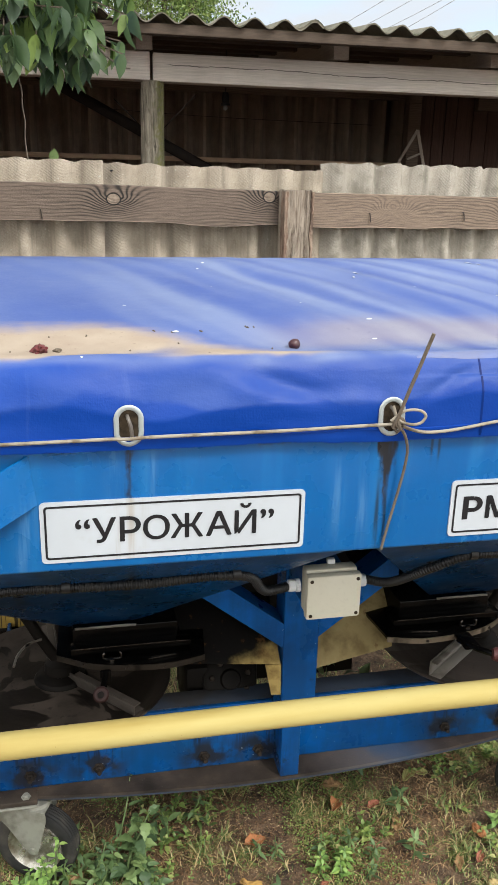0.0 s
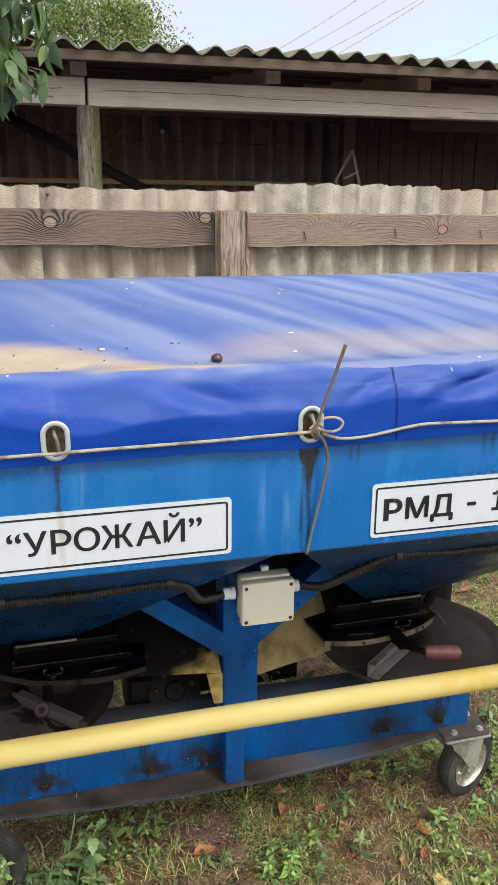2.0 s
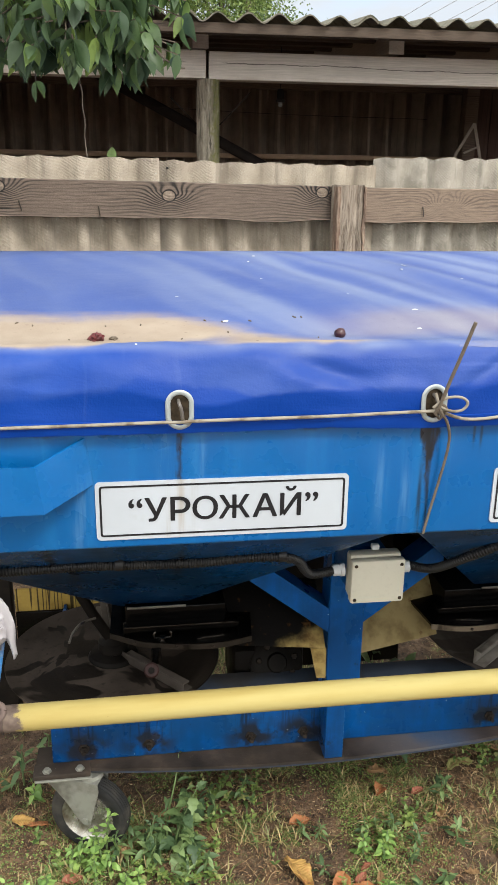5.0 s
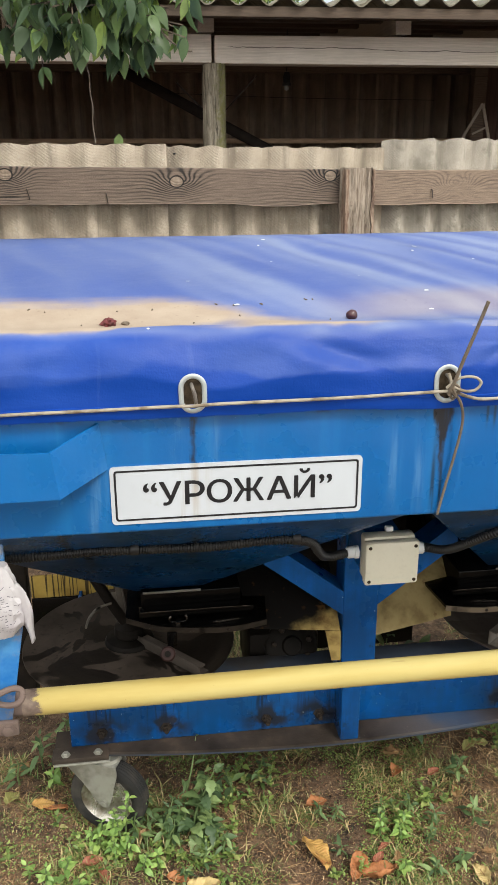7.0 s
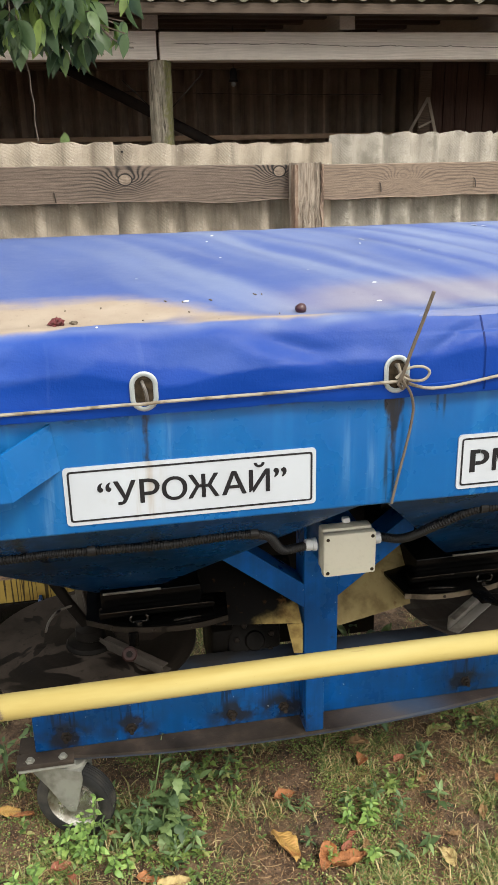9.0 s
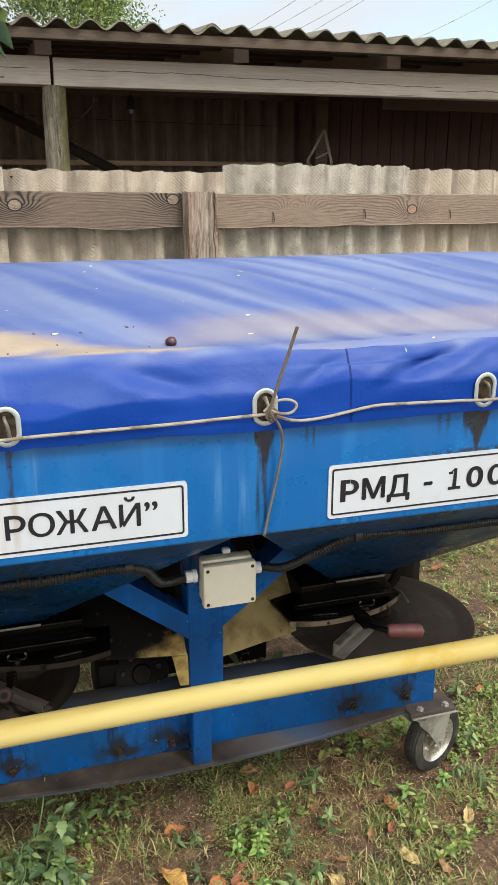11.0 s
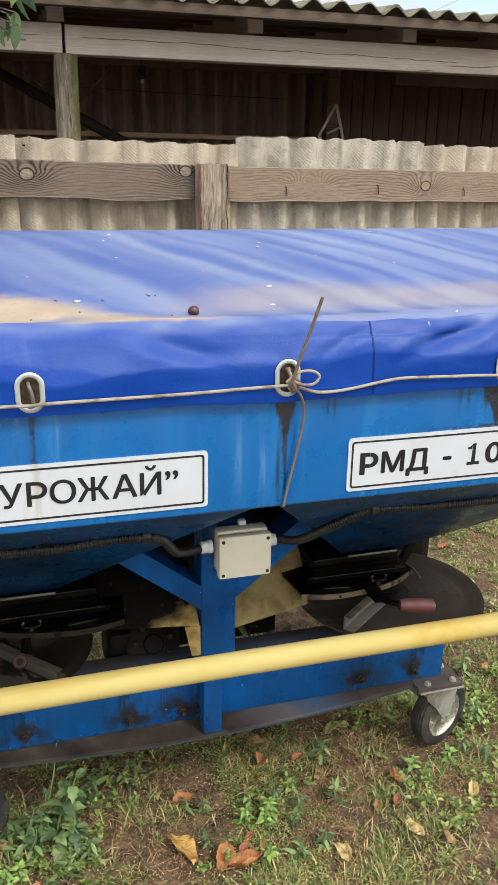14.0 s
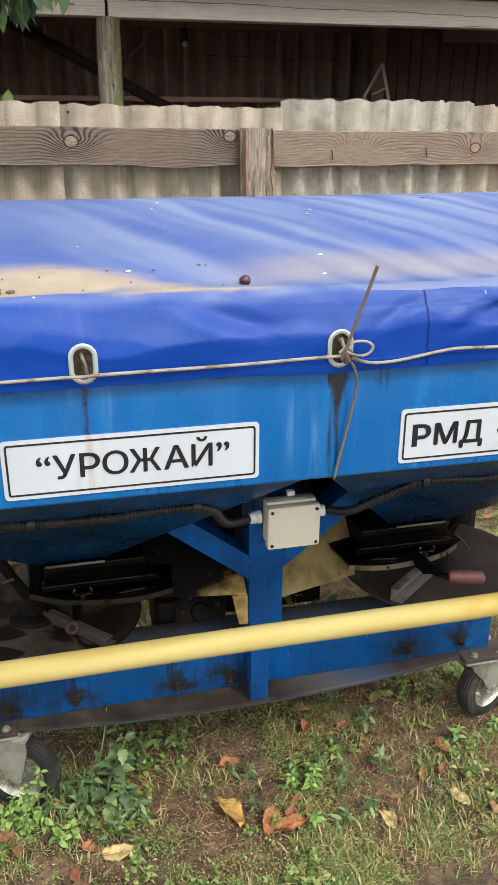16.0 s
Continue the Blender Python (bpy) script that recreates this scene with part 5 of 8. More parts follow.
    part("middle_post", bm, M_FRAME, sp, "blue folded channel post")
    bm = bmesh.new()
    box(bm, (0.3645, 1.806, 0.2375), (0.410, 1.816, 0.455), 0.003)
    box(bm, (0.3645, 1.8162, 0.2375), (0.372, 1.871, 0.455), 0.002)
    part("lower_leg", bm, M_FRAME, sp)
    # slanting struts to both funnels: angle irons
    for sgn in (1, -1):
        bm = bmesh.new()
        f = (lambda x: x) if sgn > 0 else flip
        a = [(f(0.357), 1.799, 0.592), (f(0.150), 1.799, 0.752), (f(0.150), 1.799, 0.812), (f(0.357), 1.799, 0.652)]
        b = [(x, 1.807, z) for x, _, z in a]
        slab(bm, a, b)
        a = [(f(0.357), 1.8072, 0.652), (f(0.150), 1.8072, 0.812), (f(0.150), 1.8072, 0.804), (f(0.357), 1.8072, 0.644)]
        b = [(x, 1.87, z) for x, _, z in a]
        slab(bm, a, b)
        part("strut", bm, M_FRAME, sp, "slanting blue angle iron")
    # dirty yellow deflector sheets beside the post
    bm = bmesh.new()
    slab(bm, [(0.435, 1.800, 0.530), (0.632, 1.832, 0.548), (0.66, 1.96, 0.66), (0.435, 1.93, 0.70)], [(0.435, 1.802, 0.533), (0.632, 1.834, 0.551), (0.66, 1.962, 0.663), (0.435, 1.932, 0.703)])
    part("deflector", bm, M_GUARD, sp, "bent yellow sheet black with grease")
    bm = bmesh.new()
    slab(bm, [(0.150, 1.812, 0.565), (0.352, 1.798, 0.552), (0.352, 1.93, 0.66), (0.12, 1.95, 0.66)], [(0.150, 1.814, 0.568), (0.352, 1.80, 0.555), (0.352, 1.932, 0.663), (0.12, 1.952, 0.663)])
    slab(bm, [(0.318, 1.8005, 0.551), (0.354, 1.798, 0.551), (0.356, 1.80, 0.47), (0.335, 1.803, 0.47)], [(0.318, 1.8035, 0.551), (0.354, 1.801, 0.551), (0.356, 1.803, 0.47), (0.335, 1.806, 0.47)])
    part("deflector", bm, M_GUARD_BLACK, sp, "greasy blackened sheet with a rubbed yellow edge")


def build_pipe(sp):
    bm = bmesh.new()
    y, z, r = 1.485, 0.6535, 0.0238
    pts = [(x, y + 0.0015 * math.sin(x * 5), z) for x in [-0.312 + 0.04 * k for k in range(40)]]
    tube(bm, pts, r, 28)
    pipe = part("bumper_pipe", bm, M_PIPE, sp, "matt yellow painted steel pipe")
    bm = bmesh.new()
    tube(bm, [(-0.36, y, z), (-0.332, y, z), (-0.3125, y, z)], r, 24, radii=[r * 0.97, r * 1.0, r * 1.0])
    part("rusted_end", bm, M_PIPEEND, pipe)
    for x in (-0.335, flip(-0.335)):
        bm = bmesh.new()
        s = 1 if x < CX else -1
        a = [(x + s * 0.022, 1.452, 1.02), (x - s * 0.04, 1.452, 1.02), (x - s * 0.06, 1.452, 0.62), (x + s * 0.002, 1.452, 0.62), (x + s * 0.040, 1.452, 0.825), (x + s * 0.022, 1.452, 0.93)]
        slab(bm, a, [(p, q + 0.012, t) for p, q, t in a])
        bar = part("hanger_bar", bm, M_HANGER, sp, "flat blue bar with worn paint")
        bm = bmesh.new()
        box(bm, (x - 0.05, 1.44, 0.618), (x + 0.018, 1.452, 0.645), 0.003)
        hexhead(bm, (x + 0.0, 1.44, 0.632), 0.010, 0.008)
        part("clamp", bm, M_PIPEEND, bar, "brown rusty clamp")
        bm = bmesh.new()
        ring = [(x + s * 0.004 + 0.028 * math.cos(a), 1.436 + 0.006 * math.sin(2 * a), 0.700 + 0.015 * math.sin(a) + 0.004 * math.cos(a)) for a in [2 * math.pi * k / 24 for k in range(25)]]
        tube(bm, ring, 0.0055, 8, caps=False)
        part("pin_ring", bm, M_PIPEEND, bar)


def build_box(sp):
    bm = bmesh.new()
    box(bm, (0.3505, 1.632, 0.772), (0.457, 1.662, 0.866), 0.006)
    body = part("junction_box", bm, M_BOX, sp, "ivory plastic junction box with four screws")
    bm = bmesh.new()
    box(bm, (0.3490, 1.612, 0.767), (0.4600, 1.634, 0.861), 0.006)
    lid = part("lid", bm, M_BOX, body)
    for x, z in ((0.3580, 0.777), (0.4510, 0.777), (0.3580, 0.851), (0.4510, 0.851)):
        bm = bmesh.new()
        lathe(bm, [(0, 0.0002), (0.0026, 0.0002), (0.0032, 0.0014), (0.0038, 0.0)], 12, Matrix.Translation((x, 1.6116, z)) @ pose(0, 0, 0, 90, 0, 0))
        part("screw", bm, M_RECESS, lid)
    bm = bmesh.new()
    box(bm, (0.362, 1.663, 0.76), (0.438, 1.797, 0.858), 0.003)
    part("mount", bm, M_FRAME, body)
    for x, s in ((0.343, -1), (0.456, 1)):
        bm = bmesh.new()
        m = Matrix.Translation((x, 1.648, 0.828)) @ pose(0, 0, 0, 0, 90 * s, 0)
        lathe(bm, [(0, 0), (0.0135, 0), (0.0135, 0.008), (0.0115, 0.009), (0.0125, 0.012), (0.0125, 0.022), (0.009, 0.025), (0, 0.025)], 12, m)
        part("cable_gland", bm, M_GLAND, body, "white plastic cable gland")
    bm = bmesh.new()
    box(bm, (0.400, 1.650, 0.866), (0.416, 1.664, 0.877), 0.003)
    part("top_plug", bm, M_GLAND, body)
    for pts in ([(-0.46, 1.535, 0.915), (-0.253, 1.515, 0.928), (-0.17, 1.508, 0.934), (-0.1, 1.512, 0.93), (0.035, 1.512, 0.927), (0.13, 1.508, 0.934), (0.188, 1.508, 0.932), (0.225, 1.545, 0.905), (0.262, 1.60, 0.848), (0.319, 1.648, 0.826)], [(0.48, 1.648, 0.829), (0.515, 1.60, 0.845), (0.560, 1.53, 0.905), (0.628, 1.508, 0.938), (0.76, 1.512, 0.930), (0.914, 1.512, 0.930), (1.2, 1.53, 0.925)]):
        line, radii = ribbed(pts, 0.0096, 0.0056)
        bm = bmesh.new()
        tube(bm, line, 0.0096, 10, radii)
        part("corrugated_hose", bm, M_HOSE, sp, "black corrugated cable hose")
    for x, y, z in ((0.187, 1.506, 0.936), (0.628, 1.505, 0.942), (-0.10, 1.508, 0.934)):
        bm = bmesh.new()
        tube(bm, [(x - 0.007, y, z), (x + 0.007, y, z)], 0.0118, 14)
        box(bm, (x - 0.012, y - 0.002, z + 0.011), (x + 0.012, y + 0.012, z + 0.020), 0.002)
        part("hose_clip", bm, M_HOSE, sp)


def build_spinner(sp, sgn):
    """The discharge gate, lever and spreading disc under one funnel."""
    f = (lambda x: x) if sgn > 0 else flip
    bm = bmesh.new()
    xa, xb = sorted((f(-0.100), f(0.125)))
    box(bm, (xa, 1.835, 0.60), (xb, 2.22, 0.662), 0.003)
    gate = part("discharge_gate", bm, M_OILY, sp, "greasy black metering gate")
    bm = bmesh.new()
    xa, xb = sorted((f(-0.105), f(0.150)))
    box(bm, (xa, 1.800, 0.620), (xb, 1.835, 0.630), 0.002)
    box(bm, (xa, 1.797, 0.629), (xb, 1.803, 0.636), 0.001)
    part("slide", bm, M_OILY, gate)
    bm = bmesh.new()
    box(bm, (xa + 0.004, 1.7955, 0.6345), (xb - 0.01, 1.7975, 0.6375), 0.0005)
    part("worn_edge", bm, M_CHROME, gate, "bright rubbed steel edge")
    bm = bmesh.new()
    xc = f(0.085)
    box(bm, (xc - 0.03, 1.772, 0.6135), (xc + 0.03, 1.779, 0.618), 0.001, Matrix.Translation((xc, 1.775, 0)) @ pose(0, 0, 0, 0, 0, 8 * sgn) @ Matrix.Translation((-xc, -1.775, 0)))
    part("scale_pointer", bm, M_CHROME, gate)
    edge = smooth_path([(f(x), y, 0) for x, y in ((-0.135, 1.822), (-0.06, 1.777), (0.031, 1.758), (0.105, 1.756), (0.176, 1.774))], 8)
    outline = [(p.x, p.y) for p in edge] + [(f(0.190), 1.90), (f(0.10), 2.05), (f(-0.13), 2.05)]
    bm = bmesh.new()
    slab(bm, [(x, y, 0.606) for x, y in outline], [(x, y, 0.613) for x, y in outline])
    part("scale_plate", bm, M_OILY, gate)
    bm = bmesh.new()
    for p, q in zip(edge, edge[1:]):
        slab(bm, [(p.x, p.y - 0.004, 0.600), (q.x, q.y - 0.004, 0.600), (q.x, q.y - 0.0005, 0.600), (p.x, p.y - 0.0005, 0.600)], [(p.x, p.y - 0.004, 0.612), (q.x, q.y - 0.004, 0.612), (q.x, q.y - 0.0005, 0.612), (p.x, p.y - 0.0005, 0.612)])
    bmesh.ops.remove_doubles(bm, verts=bm.verts, dist=0.0002)
    part("scale_band", bm, M_BAND if sgn > 0 else M_SCALE, gate, "worn brown scale band")
    arc = [(-0.224, 1.798), (-0.218, 1.840), (-0.200, 1.880), (-0.172, 1.897)] if sgn > 0 else [(0.902, 1.862), (0.909, 1.830), (0.904, 1.782)]
    bm = bmesh.new()
    line = smooth_path([(x, y, 0.607) for x, y in arc], 6)
    for q, w in zip(line, line[1:]):
        slab(bm, [(q.x, q.y, 0.606), (w.x, w.y, 0.606), (w.x + 0.004, w.y, 0.606), (q.x + 0.004, q.y, 0.606)], [(q.x, q.y, 0.611), (w.x, w.y, 0.611), (w.x + 0.004, w.y, 0.611), (q.x + 0.004, q.y, 0.611)])
    bmesh.ops.remove_doubles(bm, verts=bm.verts, dist=0.0002)
    part("scale_end", bm, M_VANE, gate, "curved worn plate end")
    for k in (6, 14, 22):
        p = edge[k]
        bm = bmesh.new()
        lathe(bm, [(0, 0.003), (0.003, 0.0025), (0.004, 0.0)], 8, Matrix.Translation((p.x, p.y - 0.004, 0.606)) @ pose(0, 0, 0, 90, 0, 0))
        part("rivet", bm, M_BAND, gate)
    bm = bmesh.new()
    hexhead(bm, (f(-0.02), 1.778, 0.613), 0.008, 0.008, "z")
    for q in (-1, 1):
        tube(bm, smooth_path([(f(-0.02) + q * 0.006, 1.776, 0.620), (f(-0.02) + q * 0.017, 1.774, 0.622), (f(-0.02) + q * 0.019, 1.772, 0.632), (f(-0.02) + q * 0.015, 1.772, 0.637)], 4), 0.0024, 6)
    part("clamp_nut", bm, M_CHROME, gate, "shiny oily wing nut")
    # lever with a red grip
    bm = bmesh.new()
    if sgn > 0:
        box(bm, (-0.046, 1.752, 0.572), (-0.024, 1.762, 0.606), 0.003)
        tube(bm, [(-0.035, 1.757, 0.60), (-0.040, 1.72, 0.598), (-0.045, 1.68, 0.604)], 0.007, 8)
        lever = part("gate_lever", bm, M_OILY, gate)
        bm = bmesh.new()
        tube(bm, [(-0.046, 1.676, 0.606), (-0.0465, 1.668, 0.611), (-0.047, 1.656, 0.619), (-0.0478, 1.635, 0.632), (-0.048, 1.632, 0.634)], 0.016, 16, radii=[0.012, 0.0145, 0.0155, 0.0155, 0.012])
        g = part("grip", bm, M_GRIP_DARK, lever, "grimy dark red rubber grip")
        bm = bmesh.new()
        tube(bm, [(-0.048, 1.633, 0.6335), (-0.0482, 1.629, 0.636)], 0.0065, 12)
        part("grip_end", bm, M_GEAR, lever)
    else:
        box(bm, (0.742, 1.69, 0.612), (0.778, 1.75, 0.622), 0.003)
        tube(bm, [(0.745, 1.73, 0.615), (0.758, 1.665, 0.630), (0.785, 1.634, 0.632)], 0.007, 8)
        lever = part("gate_lever", bm, M_OILY, gate)
        bm = bmesh.new()
        tube(bm, [(0.775, 1.636, 0.634), (0.785, 1.634, 0.633), (0.82, 1.632, 0.628), (0.852, 1.630, 0.6235), (0.856, 1.63, 0.623)], 0.016, 16, radii=[0.012, 0.0155, 0.0165, 0.0165, 0.013])
        g = part("grip", bm, M_GRIP, lever, "dull red rubber grip")
        bm = bmesh.new()
        tube(bm, [(0.855, 1.63, 0.623), (0.861, 1.6296, 0.622)], 0.0065, 12)
        part("grip_end", bm, M_VANE, lever)
    # disc: a shallow dish with a turned rim
    d = (f(-0.133), 1.935)
    bm = bmesh.new()
    m = Matrix.Translation((d[0], d[1], 0.478))
    lathe(bm, [(0.0, 0.006), (0.075, 0.006), (0.15, 0.002), (0.205, 0.0), (0.222, 0.003), (0.240, 0.011), (0.251, 0.013), (0.252, 0.010), (0.246, 0.004), (0.228, -0.004), (0.2, -0.008), (0.0, -0.006)], 72, m)
    disc = part("spreading_disc", bm, M_DISC if sgn > 0 else M_DISC_DARK, sp, "dished brown disc with dried fertiliser stains")
    bm = bmesh.new()
    lathe(bm, [(0.0, 0.062), (0.012, 0.062), (0.02, 0.055), (0.034, 0.048), (0.036, 0.026), (0.030, 0.022), (0.055, 0.016), (0.06, 0.008), (0.06, 0.005)], 28, m)
    part("hub", bm, M_GEAR, disc)
    for ang in ((-48, 96) if sgn > 0 else (218, 84)):
        bm = bmesh.new()
        r = pose(d[0], d[1], 0.486, 0, 0, ang)
        near, tall = (0.026, 0.024) if sgn > 0 else (0.05, 0.038)
        box(bm, (near, -0.004, 0.0), (0.236, -0.0005, tall), 0.0008, r)
        box(bm, (near, 0.0, 0.0), (0.236, 0.026, 0.003), 0.0008, r)
        box(bm, (near + 0.02, 0.0, tall - 0.003), (0.236, 0.016, tall), 0.0008, r)
        part("vane", bm, M_VANE_DARK if sgn > 0 else M_VANE, disc, "worn bare steel throwing vane")
    bm = bmesh.new()
    tube(bm, [(d[0], d[1], 0.47), (d[0], d[1], 0.25)], 0.03, 16)
    box(bm, (d[0] - 0.08, d[1] - 0.03, 0.29), (d[0] + 0.08, d[1] + 0.16, 0.42), 0.012)
    part("gearbox", bm, M_GEAR, sp, "oily grey gearbox under the disc")
    # agitator rod from the funnel to the hub
    bm = bmesh.new()
    tube(bm, [(d[0] - sgn * 0.075, 1.935, 0.66), (d[0] - sgn * 0.045, 1.932, 0.60), (d[0] - sgn * 0.006, 1.935, 0.53)], 0.013, 12)
    part("agitator_shaft", bm, M_GEAR, sp)


def build_spreader():
    sp = thing("fertiliser_spreader", "blue two-disc fertiliser spreader with a yellow pipe bumper", "spreader", (CX, 2.06, 0), world_axes=True)
    build_hopper(sp)
    low, cap = 1.054, 1.095
    build_plate(sp, -0.131, 1.0245, 0.407, 0.0985, (("\u201c", -0.080, -0.058, 1.078, 1.094), ("\u0423", -0.055, -0.019, low, cap), ("\u0420", -0.014, 0.018, low, cap), ("\u041e", 0.021, 0.062, low, cap), ("\u0416", 0.063, 0.114, low, cap), ("\u0410", 0.118, 0.159, low, cap), ("\u0419", 0.163, 0.198, low, 1.106), ("\u201d", 0.204, 0.226, 1.078, 1.094)))
    build_plate(sp, 0.5255, 1.0245, 0.4150, 0.0985, (("\u0420", 0.548, 0.583, low, cap), ("\u041c", 0.589, 0.634, low, cap), ("\u0414", 0.638, 0.683, 1.044, cap), ("-", 0.710, 0.728, 1.068, 1.075), ("1", 0.759, 0.786, low, cap), ("0", 0.797, 0.832, low, cap), ("0", 0.841, 0.876, low, cap), ("0", 0.885, 0.920, low, cap)), 0.0016)
    build_frame(sp)
    build_pipe(sp)
    build_box(sp)
    build_spinner(sp, 1)
    build_spinner(sp, -1)
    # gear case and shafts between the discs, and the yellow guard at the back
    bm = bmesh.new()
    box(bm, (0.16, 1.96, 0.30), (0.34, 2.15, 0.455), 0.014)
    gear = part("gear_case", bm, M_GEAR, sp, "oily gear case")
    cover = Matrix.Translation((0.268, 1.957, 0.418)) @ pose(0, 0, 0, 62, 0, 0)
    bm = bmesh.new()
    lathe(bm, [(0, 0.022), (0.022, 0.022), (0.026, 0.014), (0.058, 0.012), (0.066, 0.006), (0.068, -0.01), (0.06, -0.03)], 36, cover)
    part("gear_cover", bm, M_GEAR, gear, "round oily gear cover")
    for k in range(7):
        bm = bmesh.new()
        a = 2 * math.pi * k / 7 + 0.3
        lathe(bm, [(0, 0.020), (0.006, 0.020), (0.008, 0.016), (0.008, 0.010)], 6, cover @ Matrix.Translation((0.046 * math.cos(a), 0.046 * math.sin(a), 0)))
        part("bolt", bm, M_BOLT, gear)
    bm = bmesh.new()
    tube(bm, [(-0.13, 2.10, 0.265), (flip(-0.13), 2.10, 0.265)], 0.014, 14)
    part("cross_shaft", bm, M_GEAR, sp)
    for lo, hi in (((-0.42, 2.35, 0.385), (0.0, 2.36, 0.455)), ((flip(0.0), 2.35, 0.385), (flip(-0.42), 2.36, 0.455))):
        bm = bmesh.new()
        box(bm, lo, hi, 0.002)
        part("rear_guard", bm, M_REARGUARD, sp, "yellow rear guard strip")
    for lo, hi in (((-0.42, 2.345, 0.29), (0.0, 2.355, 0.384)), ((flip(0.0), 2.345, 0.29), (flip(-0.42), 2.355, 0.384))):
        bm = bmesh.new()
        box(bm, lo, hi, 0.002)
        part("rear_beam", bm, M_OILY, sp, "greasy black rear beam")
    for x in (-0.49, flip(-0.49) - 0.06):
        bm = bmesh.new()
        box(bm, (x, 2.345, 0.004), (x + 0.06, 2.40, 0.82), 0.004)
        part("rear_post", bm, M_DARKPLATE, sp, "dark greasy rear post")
    # added dark sheet: stands in for shade that hides the ground behind
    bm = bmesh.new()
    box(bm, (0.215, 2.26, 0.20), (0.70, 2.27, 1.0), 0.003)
    part("dark_backing", bm, M_DARKPLATE, sp, "dark sheet added for the shade behind the post")
    bm = bmesh.new()
    box(bm, (1.02, 2.16, 0.44), (1.13, 2.17, 0.66), 0.004, None)
    part("side_flap", bm, M_GEAR, sp, "grey side flap")
    return sp


build_spreader()


def build_caster(rear_bolts=True):
    c = thing("caster_wheel", "zinc swivel caster with a black rubber tyre under the frame", "caster", group="casters under the spreader")
    bm = bmesh.new()
    box(bm, (-0.066, -0.054, 0.2165), (0.066, 0.045, 0.2222), 0.002)
    part("top_plate", bm, M_ZINC, c)
    for x in (-0.038, 0.038):
        for y in (-0.037, 0.03) if rear_bolts else (-0.037,):
            bm = bmesh.new()
            hexhead(bm, (x, y, 0.2362), 0.0075, 0.008, "z")
            tube(bm, [(x, y, 0.2362), (x, y, 0.214)], 0.004, 8)
            part("bolt", bm, M_ZINC, c)
    return c


def build_fork(c, turn, trail):
    swivel = pose(0, 0, 0, 0, 0, turn)
    bm = bmesh.new()
    lathe(bm, [(0, 0.2165), (0.026, 0.2165), (0.028, 0.208), (0.024, 0.202), (0, 0.202)], 24)
    for y in (-0.031, 0.028):
        o = [(-0.105, 0.207), (0.030, 0.207), (0.032, 0.185), (0.012, 0.105), (0.006, 0.086), (-0.010, 0.084), (-0.022, 0.098), (-0.06, 0.150), (-0.100, 0.192)]
        slab(bm, [(x, y, z) for x, z in o], [(x, y + 0.003, z) for x, z in o])
    box(bm, (-0.105, -0.031, 0.2045), (0.030, 0.031, 0.2085), 0.001)
    fork = part("fork", bm, M_ZINC, c)
    bm = bmesh.new()
    m = Matrix.Translation((-0.004, 0, 0.099)) @ pose(0, 0, 0, 90, 0, 0)
    lathe(bm, [(0.066, -0.019), (0.078, -0.0235), (0.090, -0.0225)] + [(0.0995 - 2.2 * abs(w) ** 1.6 - (0.002 if k % 3 == 2 else 0.0), w) for k, w in enumerate([-0.020 + 0.0025 * q for q in range(17)])] + [(0.090, 0.0225), (0.078, 0.0235), (0.066, 0.019)], 48, m)
    wheel = part("tyre", bm, M_RUBBER, c)
    bm = bmesh.new()
    lathe(bm, [(0.0, 0.026), (0.013, 0.026), (0.016, 0.014), (0.034, 0.010), (0.056, 0.013), (0.0665, 0.0215), (0.0665, -0.0215), (0.056, -0.013), (0.034, -0.010), (0.016, -0.012), (0.013, -0.026), (0.0, -0.026)], 36, m)
    for k in range(5):
        for side in (-1, 1):
            lathe(bm, [(0.0065, 0.009), (0.005, 0.0155), (0.0, 0.0165)], 10, m @ pose(0, 0, 0, 0, 0, 72 * k) @ Matrix.Translation((0.040, 0, 0)) @ pose(0, 0, 0, 0 if side > 0 else 180, 0, 0))
    part("rim", bm, M_ALU, c)
    bm = bmesh.new()
    tube(bm, [(-0.004, -0.036, 0.099), (-0.004, 0.036, 0.099)], 0.007, 10)
    part("axle", bm, M_ZINC, c)
    for o in c.children:
        if o.name.split(".")[0] in ("fork", "tyre", "rim", "axle"):
            o.matrix_basis = swivel @ Matrix.Translation((trail, 0, 0))


for spot, turn, trail in (((-0.258, 1.879, 0.0035), -22, 0.066), ((1.034, 1.879, 0.0035), 22, 0.045), ((-0.262, 2.36, 0.0035), 40, 0.04), ((1.03, 2.36, 0.0035), 100, 0.04)):
    wheel_set = build_caster(spot[0] > 0 or spot[1] > 2)
    wheel_set.location = spot
    build_fork(wheel_set, turn, trail)

# ---------------------------------------------------------------- tarpaulin, its rings and the cord
def tarp_profile():
    """(y, z) from the front hem over the top to the back hem."""
    p = [(1.4025, 1.2065), (1.3995, 1.213), (1.401, 1.24), (1.402, 1.27), (1.403, 1.295), (1.4055, 1.312), (1.411, 1.324), (1.420, 1.331), (1.432, 1.3335), (1.450, 1.331), (1.475, 1.327), (1.50, 1.325), (1.53, 1.326), (1.56, 1.331), (1.60, 1.340)]
    p += [(1.65 + 0.045 * k, 1.3485 + 0.0068 * k) for k in range(10)]
    p += [(2.10, 1.4135), (2.15, 1.411), (2.25, 1.405), (2.4, 1.385), (2.55, 1.36), (2.70, 1.335), (2.745, 1.32), (2.754, 1.29), (2.755, 1.21)]
    return p


